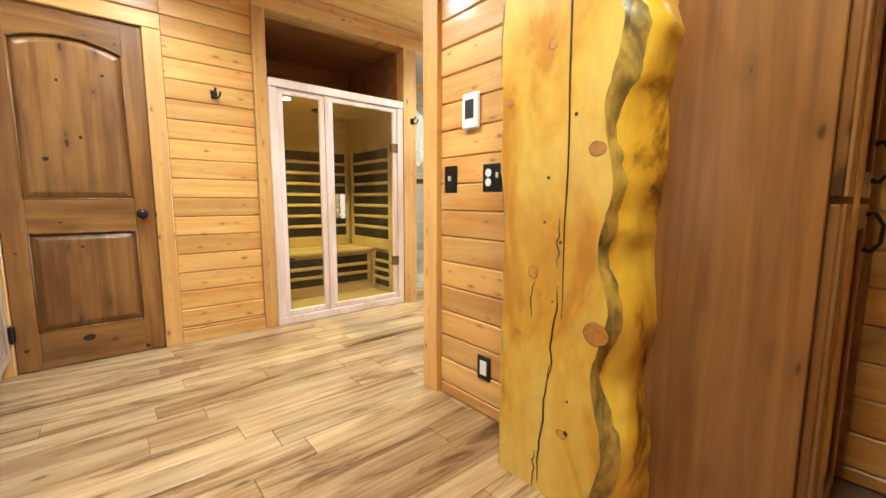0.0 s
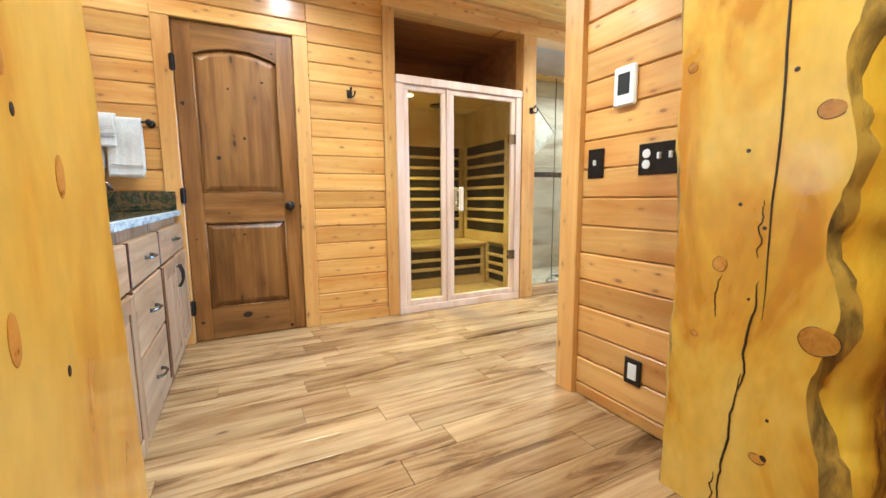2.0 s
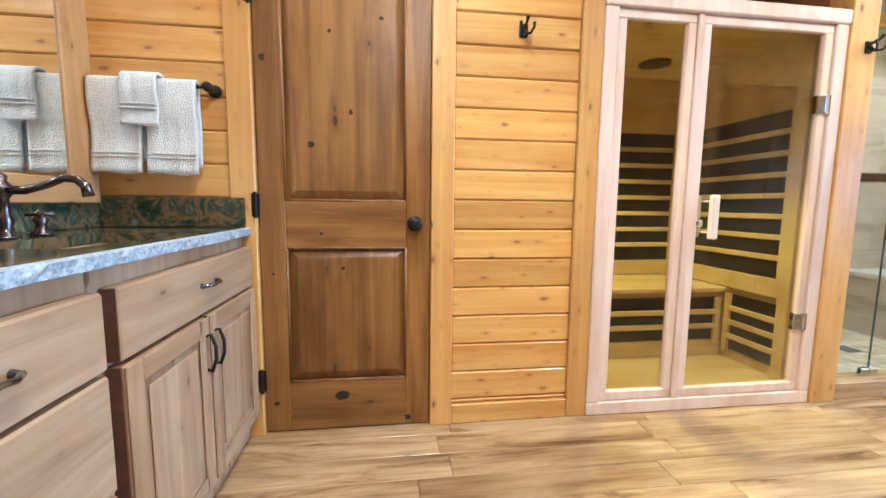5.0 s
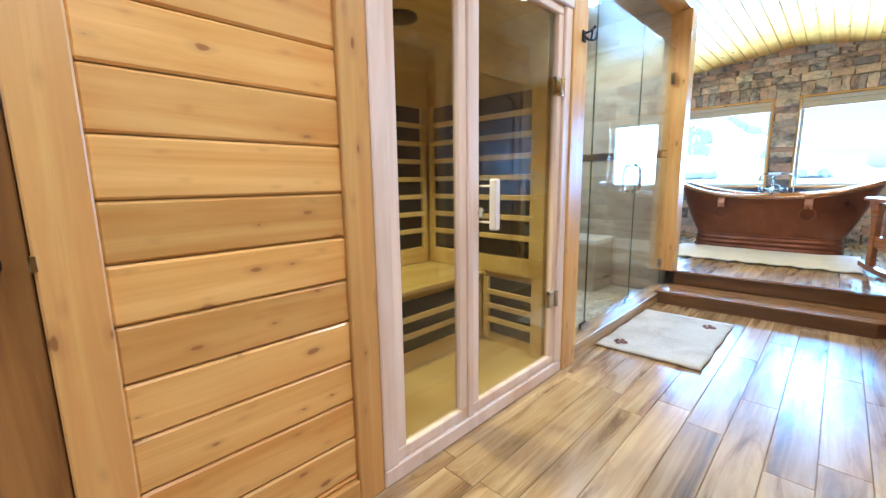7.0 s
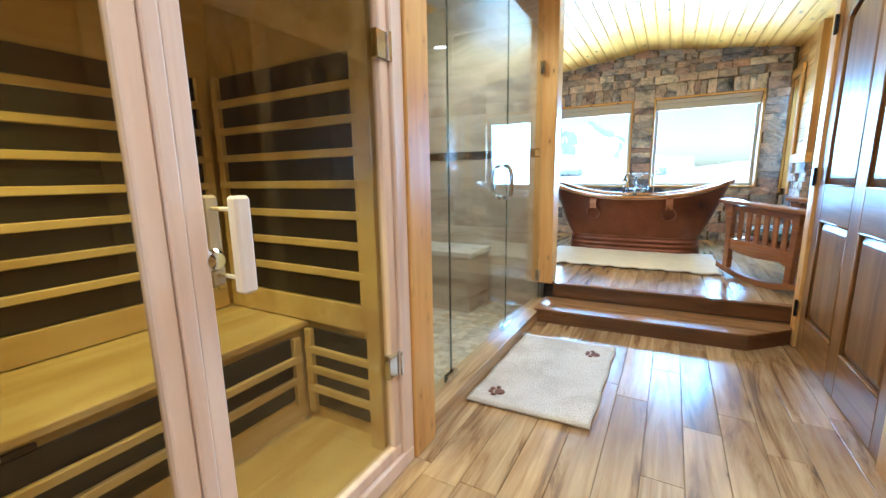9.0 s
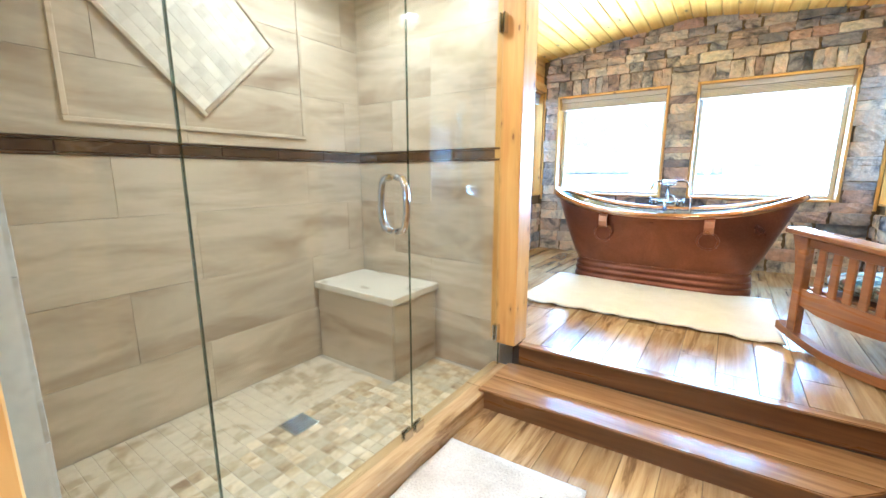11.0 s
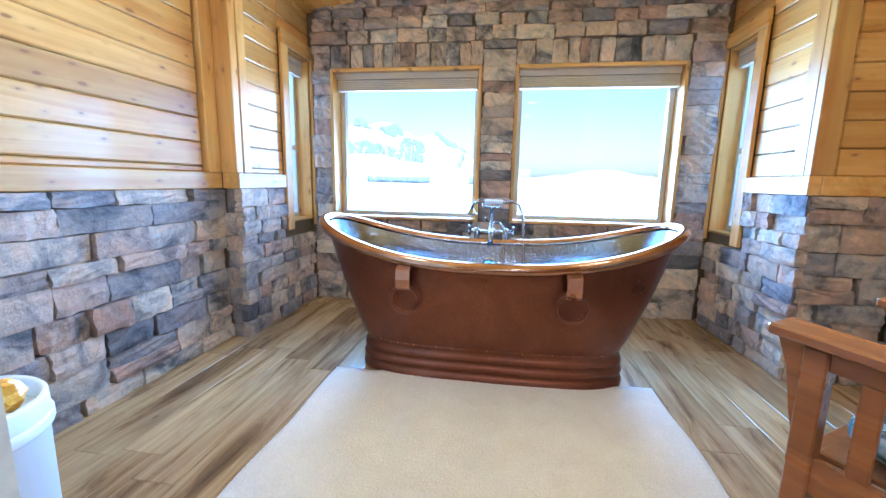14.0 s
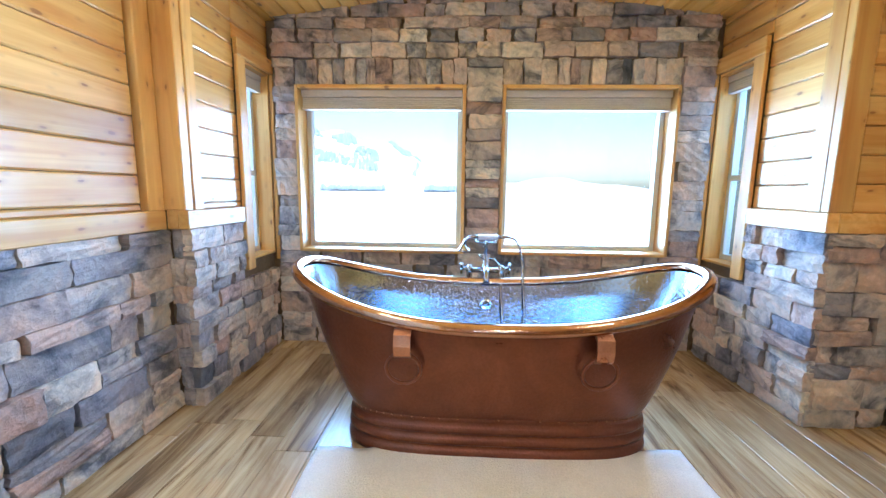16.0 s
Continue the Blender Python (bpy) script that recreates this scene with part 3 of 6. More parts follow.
# unseen wall, added to stop daylight leaking round the closed door
structure("wall_beyond_door", [(-0.6, 3.524, -0.1, 0.5, 3.58, 2.7)], NICHE, "plain dark wall added behind the door to block outside light", "wall")

# closet block with the thermostat wall
wall_thermo = structure("wall_thermostat", [(1.33, 0.3, -0.1, 1.45, 1.83, 2.7)], PINE_Y, "knotty pine board wall with switches", "wall")
boards(wall_thermo, "x", 1.33, -1, 0.60, 1.735, 0.0, 2.44, PINE_Y, pitch=0.1247, phase=0.063)
structure("trim_corner", [(1.285, 1.735, 0.0, 1.345, 1.845, 2.45)], PINE_Z, "upright pine corner board", "trim", 0.003)
wall_closet = structure("wall_closet", [(1.345, 1.71, -0.1, 2.07, 1.83, 2.7), (2.82, 1.71, -0.1, 2.95, 1.83, 2.7), (4.13, 1.71, -0.1, 4.30, 1.83, 2.7), (2.07, 1.71, 2.03, 4.13, 1.83, 2.7)], PINE_X, "pine wall with brown closet doors", "wall")
boards(wall_closet, "y", 1.83, 1, 1.345, 1.96, 0.0, 2.44, PINE_X)
boards(wall_closet, "y", 1.83, 1, 1.96, 4.30, 2.12, 2.44, PINE_X)
structure("wall_closet_end", [(4.18, 1.0, -0.1, 4.30, 1.71, 2.7)], PINE_Y, "pine wall at the end of the closet", "wall")
structure("wall_closet_back", [(1.45, 0.9, -0.1, 4.18, 1.0, 2.7)], PINE_X, "plain back wall of the closet", "wall")

# room behind the camera: plain unseen walls added to enclose it and bounce light
structure("wall_south", [(-1.2, -1.6, -0.1, 2.2, -1.5, 2.7)], PINE_X, "plain pine wall added out of view", "wall")
structure("wall_entry_west", [(-1.2, -1.5, -0.1, -1.1, 0.9, 2.7)], PINE_Y, "plain pine wall added out of view", "wall")
wall_e = structure("wall_entry_east", [(2.0, -1.5, -0.1, 2.1, 0.9, 2.7)], PINE_Y, "pine board wall past the cabinet", "wall")
boards(wall_e, "x", 2.0, -1, -1.0, 0.30, 0.0, 2.44, PINE_Y)
structure("wall_entry_north", [(1.45, 0.66, -0.1, 2.0, 0.90, 2.7)], PINE_X, "plain pine wall added out of view behind the cabinet", "wall")

# shower walls, sauna housing
wall_sh_back = structure("wall_shower_back", [(0.95, 4.53, -0.1, 4.42, 4.65, 2.7)], TILE_G, "large-format beige stone-look tile wall", "wall")
wall_sh_left = structure("wall_shower_left", [(2.337, 3.472, -0.1, 2.40, 4.53, 2.7)], TILE_G, "large-format beige stone-look tile wall", "wall")
wall_sh_right = structure("wall_shower_right", [(4.21, 3.47, -0.1, 4.39, 4.53, 2.7)], TILE_G, "large-format beige stone-look tile wall", "wall")
structure("ceiling_shower", [(2.40, 3.47, 2.41, 4.21, 4.53, 2.5)], DRYWALL, "beige stone-look shower ceiling", "ceiling")
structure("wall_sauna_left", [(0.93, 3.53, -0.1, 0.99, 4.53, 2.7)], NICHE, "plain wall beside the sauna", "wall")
niche = structure("sauna_niche", [(0.99, 3.40, 2.36, 2.36, 4.53, 2.42), (2.235, 3.47, 1.90, 2.335, 4.52, 2.36), (0.995, 3.42, 1.90, 1.02, 4.52, 2.36), (1.02, 4.48, 1.90, 2.235, 4.52, 2.36)], NICHE, "dark brown wooden recess above the sauna", "niche")

# posts, beam and casings
structure("trim_sauna_post", [(0.925, 3.365, 0, 1.018, 3.53, 2.345)], PINE_Z, "upright pine casing beside the sauna", "trim", 0.004)
structure("trim_sauna_post_right", [(2.211, 3.355, 0, 2.354, 3.47, 2.345)], PINE_Z, "broad upright pine post between sauna and shower", "trim", 0.004)
structure("trim_beam", [(0.925, 3.36, 2.347, 4.40, 3.53, 2.45)], PINE_X, "pine header beam over sauna and shower", "trim", 0.004)
structure("trim_shower_post", [(4.150, 3.352, PLAT, 4.304, 3.468, 2.346)], PINE_Z, "broad upright pine post at the platform", "trim", 0.004)
structure("trim_shower_post_edge", [(4.196, 3.469, PLAT, 4.208, 3.52, 2.346)], PINE_Z, "pine edge strip", "trim", 0.002)
structure("trim_door_right", [(0.29, 3.362, 0, 0.385, 3.40, 2.03)], PINE_Z, "upright pine door casing", "trim", 0.004)
structure("baseboard_north", [(0.386, 3.366, 0.0, 0.924, 3.40, 0.088)], PINE_X, "low pine skirting board", "baseboard", 0.004)
structure("trim_door_left", [(-0.50, 3.362, 0.0, -0.405, 3.40, 2.03)], PINE_Z, "upright pine door casing", "trim", 0.004)
structure("trim_door_top", [(-0.50, 3.360, 2.031, 0.385, 3.40, 2.12)], PINE_X, "pine head casing over the door", "trim", 0.004)
structure("trim_closet_middle", [(2.825, 1.83, 0, 2.945, 1.868, 2.03)], PINE_Z, "upright pine casing between closet doors", "trim", 0.004)
structure("trim_closet_near", [(1.965, 1.83, 0, 2.065, 1.868, 2.03)], PINE_Z, "upright pine casing beside a closet door", "trim", 0.004)
structure("trim_closet_far", [(4.135, 1.83, 0, 4.235, 1.868, 2.03)], PINE_Z, "upright pine casing beside a closet door", "trim", 0.004)
structure("trim_closet_top", [(1.965, 1.83, 2.031, 4.235, 1.870, 2.12)], PINE_X, "pine head casing over the closet doors", "trim", 0.004)
structure("shower_curb", [(2.356, 3.375, 0, 3.90, 3.50, 0.085), (3.90, 3.40, 0, 4.19, 3.50, 0.088)], FLOOR, "brown tiled shower kerb", "kerb", 0.004)

# platform and step
platform_bm = bmesh.new()
sweep_poly(platform_bm, [(4.215, 3.35), (4.295, 1.83), (4.295, 1.0), (7.2, 1.0), (7.2, 4.6), (4.40, 4.6), (4.40, 3.35)], "z", -0.1, PLAT - 0.008)
tagged(part("platform", platform_bm, GROUT), "raised platform carrying the bath", "platform", "", "structure")


def skew_board(parent, x0, y0, x1, y1, z0, z1, wide, mat=FLOOR):
    """A board whose front follows the line from (x0, y0) to (x1, y1)."""
    bm = bmesh.new()
    sweep_poly(bm, [(x0, y0), (x1, y1), (x1 + wide, y1), (x0 + wide, y0)], "z", z0, z1)
    bmesh.ops.bevel(bm, geom=bm.edges[:], offset=0.004, segments=2, affect="EDGES")
    return part("plank", bm, mat, parent)


FLOOR_Y = wood("wood_look_tile_steps", 1, (0.36, 0.205, 0.092), (0.20, 0.10, 0.042), knot=(0.09, 0.045, 0.022), knots=0.5, rough=0.17, grain=1.6, vary=0.3, pitch=0.6)
platform = bpy.data.objects["platform"]
skew_board(platform, 4.203, 3.348, 4.283, 1.832, 0.105, PLAT - 0.012, 0.010, RISER_SHADED)
skew_board(platform, 4.190, 3.348, 4.270, 1.832, PLAT - 0.011, PLAT + 0.001, 0.055, FLOOR_Y)
step_bm = bmesh.new()
sweep_poly(step_bm, [(3.868, 3.40), (3.940, 2.115), (4.205, 1.832), (4.29, 1.832), (4.205, 3.35), (4.185, 3.40)], "z", 0.0, 0.092)
step = tagged(part("step", step_bm, RISER_SHADED), "low tiled step with a clipped corner below the platform", "step", "", "structure")
tread_bm = bmesh.new()
sweep_poly(tread_bm, [(3.853, 3.40), (3.927, 2.11), (4.075, 1.953), (4.01, 3.40)], "z", 0.092, 0.104)
bmesh.ops.bevel(tread_bm, geom=tread_bm.edges[:], offset=0.004, segments=2, affect="EDGES")
part("plank", tread_bm, FLOOR_Y, step)
tread_bm = bmesh.new()
sweep_poly(tread_bm, [(4.014, 3.40), (4.080, 1.951), (4.200, 1.834), (4.275, 1.834), (4.198, 3.346), (4.188, 3.40)], "z", 0.092, 0.103)
part("plank", tread_bm, FLOOR_Y, step)

# bath bay: stone below, pine above
STONE_TOP, TRIM_TOP = 1.115, 1.205
wall_bay_left = structure("wall_bay_left", [(4.39, 4.53, -0.1, 6.20, 4.65, 2.7), (6.20, 4.43, -0.1, 6.74, 4.65, 2.7), (6.74, 4.43, -0.1, 7.075, 4.65, 0.88), (6.74, 4.43, 2.06, 7.075, 4.65, 2.7), (7.075, 4.43, -0.1, 7.3, 4.65, 2.7)], MORTAR_SHADED, "ledge-stone wainscot wall with pine boards above", "wall")
wall_bay_right = structure("wall_bay_right", [(4.30, 0.95, -0.1, 6.20, 1.05, 2.7), (6.20, 0.95, -0.1, 6.74, 1.455, 2.7), (6.74, 1.2, -0.1, 7.075, 1.455, 0.88), (6.74, 1.2, 2.06, 7.075, 1.455, 2.7), (7.075, 1.2, -0.1, 7.3, 1.455, 2.7)], MORTAR_SHADED, "ledge-stone wainscot wall with pine boards above", "wall")
W1, W2, WZ = (3.087, 4.224), (1.72, 2.85), (0.885, 1.995)
wall_window = structure("wall_east", [(7.10, 0.95, -0.1, 7.32, W2[0], 2.8), (7.10, W2[1], -0.1, 7.32, W1[0], 2.8), (7.10, W1[1], -0.1, 7.32, 4.65, 2.8), (7.10, W2[0], -0.1, 7.32, W2[1], WZ[0]), (7.10, W1[0], -0.1, 7.32, W1[1], WZ[0]), (7.10, W2[0], WZ[1], 7.32, W2[1], 2.8), (7.10, W1[0], WZ[1], 7.32, W1[1], 2.8)], MORTAR_SHADED, "stacked ledge-stone wall around two large windows", "wall")
BW = dict(pitch=0.1245, phase=0.1155)
boards(wall_bay_left, "y", 4.53, -1, 4.40, 6.03, TRIM_TOP, roof(4.5), PINE_X, **BW)
boards(wall_bay_left, "y", 4.43, -1, 6.28, 6.66, TRIM_TOP, roof(4.42), PINE_X, **BW)
boards(wall_bay_left, "y", 4.43, -1, 6.66, 7.09, 2.15, roof(4.42), PINE_X, **BW)
boards(wall_bay_right, "y", 1.05, 1, 4.30, 6.09, TRIM_TOP + 0.03, 2.40, PINE_X, **BW)
boards(wall_bay_right, "x", 6.20, -1, 1.07, 1.38, TRIM_TOP + 0.03, 2.40, PINE_Y, **BW)
boards(wall_bay_right, "y", 1.455, 1, 6.28, 6.66, TRIM_TOP + 0.03, 2.40, PINE_X, **BW)
boards(wall_bay_right, "y", 1.455, 1, 6.66, 7.09, 2.16, 2.40, PINE_X, **BW)
structure("trim_bay_left", [(4.40, 4.49, STONE_TOP, 6.15, 4.535, TRIM_TOP), (6.15, 4.385, STONE_TOP, 6.66, 4.435, TRIM_TOP), (6.15, 4.435, STONE_TOP, 6.20, 4.49, TRIM_TOP)], PINE_X, "pine ledge board over the stone", "trim", 0.004)
structure("trim_bay_left_posts", [(6.05, 4.49, TRIM_TOP, 6.145, 4.535, 2.42), (6.15, 4.395, TRIM_TOP, 6.21, 4.53, 2.42), (6.212, 4.39, TRIM_TOP, 6.285, 4.435, 2.42)], PINE_Z, "upright pine corner boards", "trim", 0.004)
structure("trim_bay_right", [(6.15, 1.45, STONE_TOP + 0.03, 6.66, 1.505, TRIM_TOP + 0.03), (6.15, 1.05, STONE_TOP + 0.03, 6.2, 1.448, TRIM_TOP + 0.03), (4.3, 1.045, STONE_TOP + 0.03, 6.15, 1.09, TRIM_TOP + 0.03)], PINE_X, "pine ledge board over the stone", "trim", 0.004)
structure("trim_bay_right_posts", [(6.20, 1.45, TRIM_TOP + 0.03, 6.285, 1.50, 2.42), (6.155, 1.40, TRIM_TOP + 0.03, 6.20, 1.50, 2.42), (6.16, 1.07, TRIM_TOP + 0.03, 6.2, 1.14, 2.4)], PINE_Z, "upright pine corner boards", "trim", 0.004)

# ground and distance
ground_bm = bmesh.new()
cbox(ground_bm, -3000, -3000, -3.5, 3000, 3000, -3.0, 0)
tagged(part("ground", ground_bm, SNOW), "snow-covered open ground to the horizon", "ground", "", "structure")

# ---------------- doors ----------------


def arch_outline(x0, x1, z0, z1, rise, n=10):
    """A panel outline with a low arched top (flat if rise is 0), counter-clockwise."""
    pts = [(x0, z0), (x1, z0), (x1, z1 - rise)]
    if rise:
        pts += [(x1 + (x0 - x1) * k / n, z1 - rise + rise * math.sin(math.pi * k / n) ** 0.8) for k in range(1, n)]
    return pts + [(x0, z1 - rise)]


def raised_panel(parent, outline, y, out, mat, depth=0.014, border=0.05):
    """A raised field with a sloped border."""
    bm = bmesh.new()
    cx, cz = sum(p[0] for p in outline) / len(outline), sum(p[1] for p in outline) / len(outline)
    w, h = max(p[0] for p in outline) - min(p[0] for p in outline), max(p[1] for p in outline) - min(p[1] for p in outline)
    fx, fz = 1 - 2 * border / w, 1 - 2 * border / h
    gx, gz = 1 - 2 * (border + 0.012) / w, 1 - 2 * (border + 0.012) / h
    xm, zm = (max(p[0] for p in outline) + min(p[0] for p in outline)) / 2, (max(p[1] for p in outline) + min(p[1] for p in outline)) / 2
    r0 = [bm.verts.new((p[0], y, p[1])) for p in outline]
    r1 = [bm.verts.new((xm + (p[0] - xm) * fx, y + out * depth, zm + (p[1] - zm) * fz)) for p in outline]
    r2 = [bm.verts.new((xm + (p[0] - xm) * gx, y + out * (depth + 0.001), zm + (p[1] - zm) * gz)) for p in outline]
    for a, b in ((r0, r1), (r1, r2)):
        for i in range(len(a)):
            j = (i + 1) % len(a)
            bm.faces.new((a[i], a[j], b[j], b[i]))
    bm.faces.new(r2)
    return part("panel", bm, mat, parent)


def panel_door(name, x0, x1, z0, z1, y, out, label, stile=0.105, columns=1, mat=None, kind="structure"):
    """A two-panel door with an arched upper panel; y is its front face, out the side that it faces."""
    mat = mat or ALDER
    back = y - out * 0.038
    core = y - out * 0.026
    d = thing(name, ((x0 + x1) / 2, y, z0), label, "door", "", kind)
    pbox("core", (x0 + 0.004, min(back, core), z0 + 0.006, x1 - 0.004, max(back, core), z1 - 0.004), mat, d)
    f = sorted((core, y))
    pbox("stile", (x0 + 0.003, f[0], z0 + 0.005, x0 + stile, f[1], z1 - 0.003), mat, d)
    pbox("stile", (x1 - stile, f[0], z0 + 0.005, x1 - 0.003, f[1], z1 - 0.003), mat, d)
    mids = [x0 + stile, x1 - stile]
    if columns == 2:
        m = (x0 + x1) / 2
        pbox("stile", (m - stile * 0.6, f[0], z0 + 0.005, m + stile * 0.6, f[1], z1 - 0.003), mat, d)
        mids = [x0 + stile, m - stile * 0.6, m + stile * 0.6, x1 - stile]
    za, zb, zc, zt = z0 + 0.22, z0 + 0.79, z0 + 0.985, z0 + 1.893
    for a, b in zip(mids[::2], mids[1::2]):
        pbox("rail", (a, f[0], z0 + 0.005, b, f[1], za), ALDER_X, d)
        pbox("rail", (a, f[0], zb, b, f[1], zc), ALDER_X, d)
        bm = bmesh.new()
        rise = 0.055
        low = [(b + (a - b) * k / 12, zt - rise + rise * math.sin(math.pi * k / 12) ** 0.8) for k in range(13)]
        sweep_poly(bm, low + [(a, z1 - 0.003), (b, z1 - 0.003)], "y", f[0], f[1])
        part("rail", bm, ALDER_X, d)
        raised_panel(d, arch_outline(a, b, za, zb, 0), core + out * 0.001, out, mat, 0.019, 0.040)
        raised_panel(d, arch_outline(a, b, zc, zt, rise), core + out * 0.001, out, mat, 0.019, 0.040)
        bm = bmesh.new()
        for (p, q) in ((za, zb), (zc, zt - rise)):
            for u, v in (((a, p), (b, p)), ((a, q), (b, q)), ((a, p), (a, q)), ((b, p), (b, q))):
                if q == zt - rise and u[1] == q == v[1]:
                    continue
                tube(bm, [(u[0], y - out * 0.004, u[1]), (v[0], y - out * 0.004, v[1])], 0.006, 8)
        tube(bm, [(p[0], y - out * 0.004, p[1]) for p in low], 0.006, 8)
        part("moulding", bm, mat, d, smooth=True)
    return d


def hinge(parent, x, y, z, out, mat=BLACK, h=0.09):
    bm = bmesh.new()
    lathe(bm, [(0.0065, -h / 2 - 0.006), (0.008, -h / 2), (0.008, h / 2), (0.0065, h / 2 + 0.006)], pose(x, y + out * 0.008, z), 10)
    cbox(bm, x - 0.016, y - 0.001, z - h / 2, x + 0.016, y + out * 0.003, z + h / 2, 0.001)
    return part("hinge", bm, mat, parent, "dark bronze hinge")


def door_knob(parent, x, y, z, out):
    m = Matrix.Translation((x, y, z)) @ pose(0, 0, 0, -90 * out, 0, 0)
    bm = bmesh.new()
    lathe(bm, [(0.032, 0), (0.032, 0.005), (0.026, 0.010), (0.011, 0.012), (0.010, 0.028), (0.020, 0.034), (0.027, 0.044), (0.027, 0.054), (0.019, 0.062), (0.006, 0.064)], m, 24)
    return part("knob", bm, BLACK, parent, "oil-rubbed bronze knob", True)


door_a = panel_door("door_1", -0.404, 0.29, 0.0, 2.03, 3.384, -1, "brown stained knotty alder door with arched upper panel, closed")
door_knob(door_a, 0.222, 3.384, 0.893, -1)
for z in (0.24, 0.965, 1.765):
    hinge(door_a, -0.405, 3.362, z, -1)
bm = bmesh.new()
cbox(bm, 0.286, 3.358, 0.875, 0.296, 3.364, 0.905, 0.001)
part("strike_plate", bm, CHROME, door_a, "bright steel strike plate")
for px, pz, r, wide in ((-0.089, 0.150, 0.019, 1.5), (-0.371, 1.533, 0.013, 0.9), (-0.194, 1.206, 0.013, 0.9), (-0.036, 1.339, 0.010, 0.7), (-0.115, 1.646, 0.008, 0.8), (-0.357, 0.127, 0.009, 1.3), (0.193, 0.036, 0.011, 1.2), (-0.161, 0.85, 0.006, 1.2), (-0.353, 0.684, 0.005, 1.2), (0.157, 1.896, 0.006, 1.0), (0.088, 1.706, 0.007, 1.2), (-0.075, 0.705, 0.007, 1.2)):
    bm = bmesh.new()
    in_panel = -0.28 < px < 0.17 and (0.22 < pz < 0.79 or 0.985 < pz < 1.85)
    lathe(bm, [(r * 1.15, 0), (r, 0.0012), (r * 0.5, 0.0014), (0.001, 0.0015)], Matrix.Translation((px, 3.3848 if not in_panel else 3.3895, pz)) @ pose(0, 0, 0, 90, 0, 0) @ Matrix.Diagonal((wide, 1, 1, 1)), 14)
    for v in bm.verts:
        f = 1 + 0.45 * noise.noise((math.atan2(v.co.z - pz, v.co.x - px) * 0.9, px * 30, pz * 7))
        v.co.x, v.co.z = px + (v.co.x - px) * f, pz + (v.co.z - pz) * f
    part("knot", bm, KNOT, door_a, "dark open knot")
door_b = panel_door("door_2", 2.07, 2.82, 0.0, 2.03, 1.852, 1, "brown stained alder closet door with panels, closed")
for z in (0.25, 1.03, 1.83):
    hinge(door_b, 2.822, 1.868, z, 1)
door_knob(door_b, 2.135, 1.852, 0.95, 1)
door_c = panel_door("door_3", 2.95, 4.13, 0.0, 2.03, 1.852, 1, "wide brown alder closet door with two columns of panels, closed", columns=2)
for z in (0.25, 1.03, 1.83):
    hinge(door_c, 4.134, 1.868, z, 1)
bm = bmesh.new()
cbox(bm, 3.0, 1.85, 0.99, 3.022, 1.856, 1.07, 0.001)
part("latch", bm, BLACK, door_c, "dark bronze latch plate")

# ---------------- sauna ----------------
SX0, SX1, SZ, SY = 1.02, 2.207, 1.875, 3.362
sauna = thing("infrared_sauna", ((SX0 + SX1) / 2, SY, 0), "two-person infrared sauna of pale hemlock with tinted glass front", "sauna")
pbox("sill", (SX0, SY, 0.0, SX1, SY + 0.07, 0.062), HEMLOCK, sauna, c=0.005)
pbox("head", (SX0, SY - 0.008, SZ - 0.062, SX1, SY + 0.07, SZ), HEMLOCK, sauna, c=0.005)
pbox("jamb", (SX0, SY, 0.062, SX0 + 0.062, SY + 0.07, SZ - 0.062), HEMLOCK, sauna, c=0.005)
pbox("jamb", (SX1 - 0.062, SY, 0.062, SX1, SY + 0.07, SZ - 0.062), HEMLOCK, sauna, c=0.005)
for a, b, nm in ((SX0 + 0.064, 1.452, "side_light"), (1.484, SX1 - 0.064, "glass_door")):
    g = pbox(nm, (a + 0.04, SY + 0.030, 0.108, b - 0.04, SY + 0.036, 1.772), SMOKE, sauna, "bronze-tinted glass pane", 0)
    g.visible_shadow = False
    for d in ((a, SY + 0.012, 0.064, b, SY + 0.045, 0.108), (a, SY + 0.012, 1.772, b, SY + 0.045, 1.811), (a, SY + 0.012, 0.108, a + 0.041, SY + 0.045, 1.772), (b - 0.041, SY + 0.012, 0.108, b, SY + 0.045, 1.772)):
        pbox("glazing_bar", d, HEMLOCK, g, c=0.004)
pbox("mullion", (1.453, SY + 0.004, 0.062, 1.483, SY + 0.06, SZ - 0.062), HEMLOCK, sauna, c=0.004)
bm = bmesh.new()
cbox(bm, 1.553, SY - 0.045, 0.830, 1.587, SY - 0.012, 1.030, 0.006)
for hz in (0.855, 0.998):
    cbox(bm, 1.566, SY - 0.013, hz, 1.574, SY + 0.066, hz + 0.008, 0.002)
cbox(bm, 1.553, SY + 0.065, 0.830, 1.587, SY + 0.095, 1.030, 0.006)
part("handle", bm, HANDLE, sauna, "pale wooden pull handle")
bm = bmesh.new()
lathe(bm, [(0.022, 0), (0.024, 0.01), (0.018, 0.02), (0.004, 0.022)], Matrix.Translation((1.536, SY + 0.03, 0.90)) @ pose(0, 0, 0, 90, 0, 0), 16)
part("catch", bm, CHROME, sauna, "round chrome catch")
for z in (0.42, 1.455):
    bm = bmesh.new()
    cbox(bm, SX1 - 0.125, SY + 0.006, z - 0.042, SX1 - 0.068, SY + 0.03, z + 0.042, 0.003)
    lathe(bm, [(0.009, -0.042), (0.009, 0.042)], pose(SX1 - 0.066, SY + 0.004, z), 10)
    part("hinge", bm, CHROME, sauna, "brushed steel glass hinge")
SB = 4.34
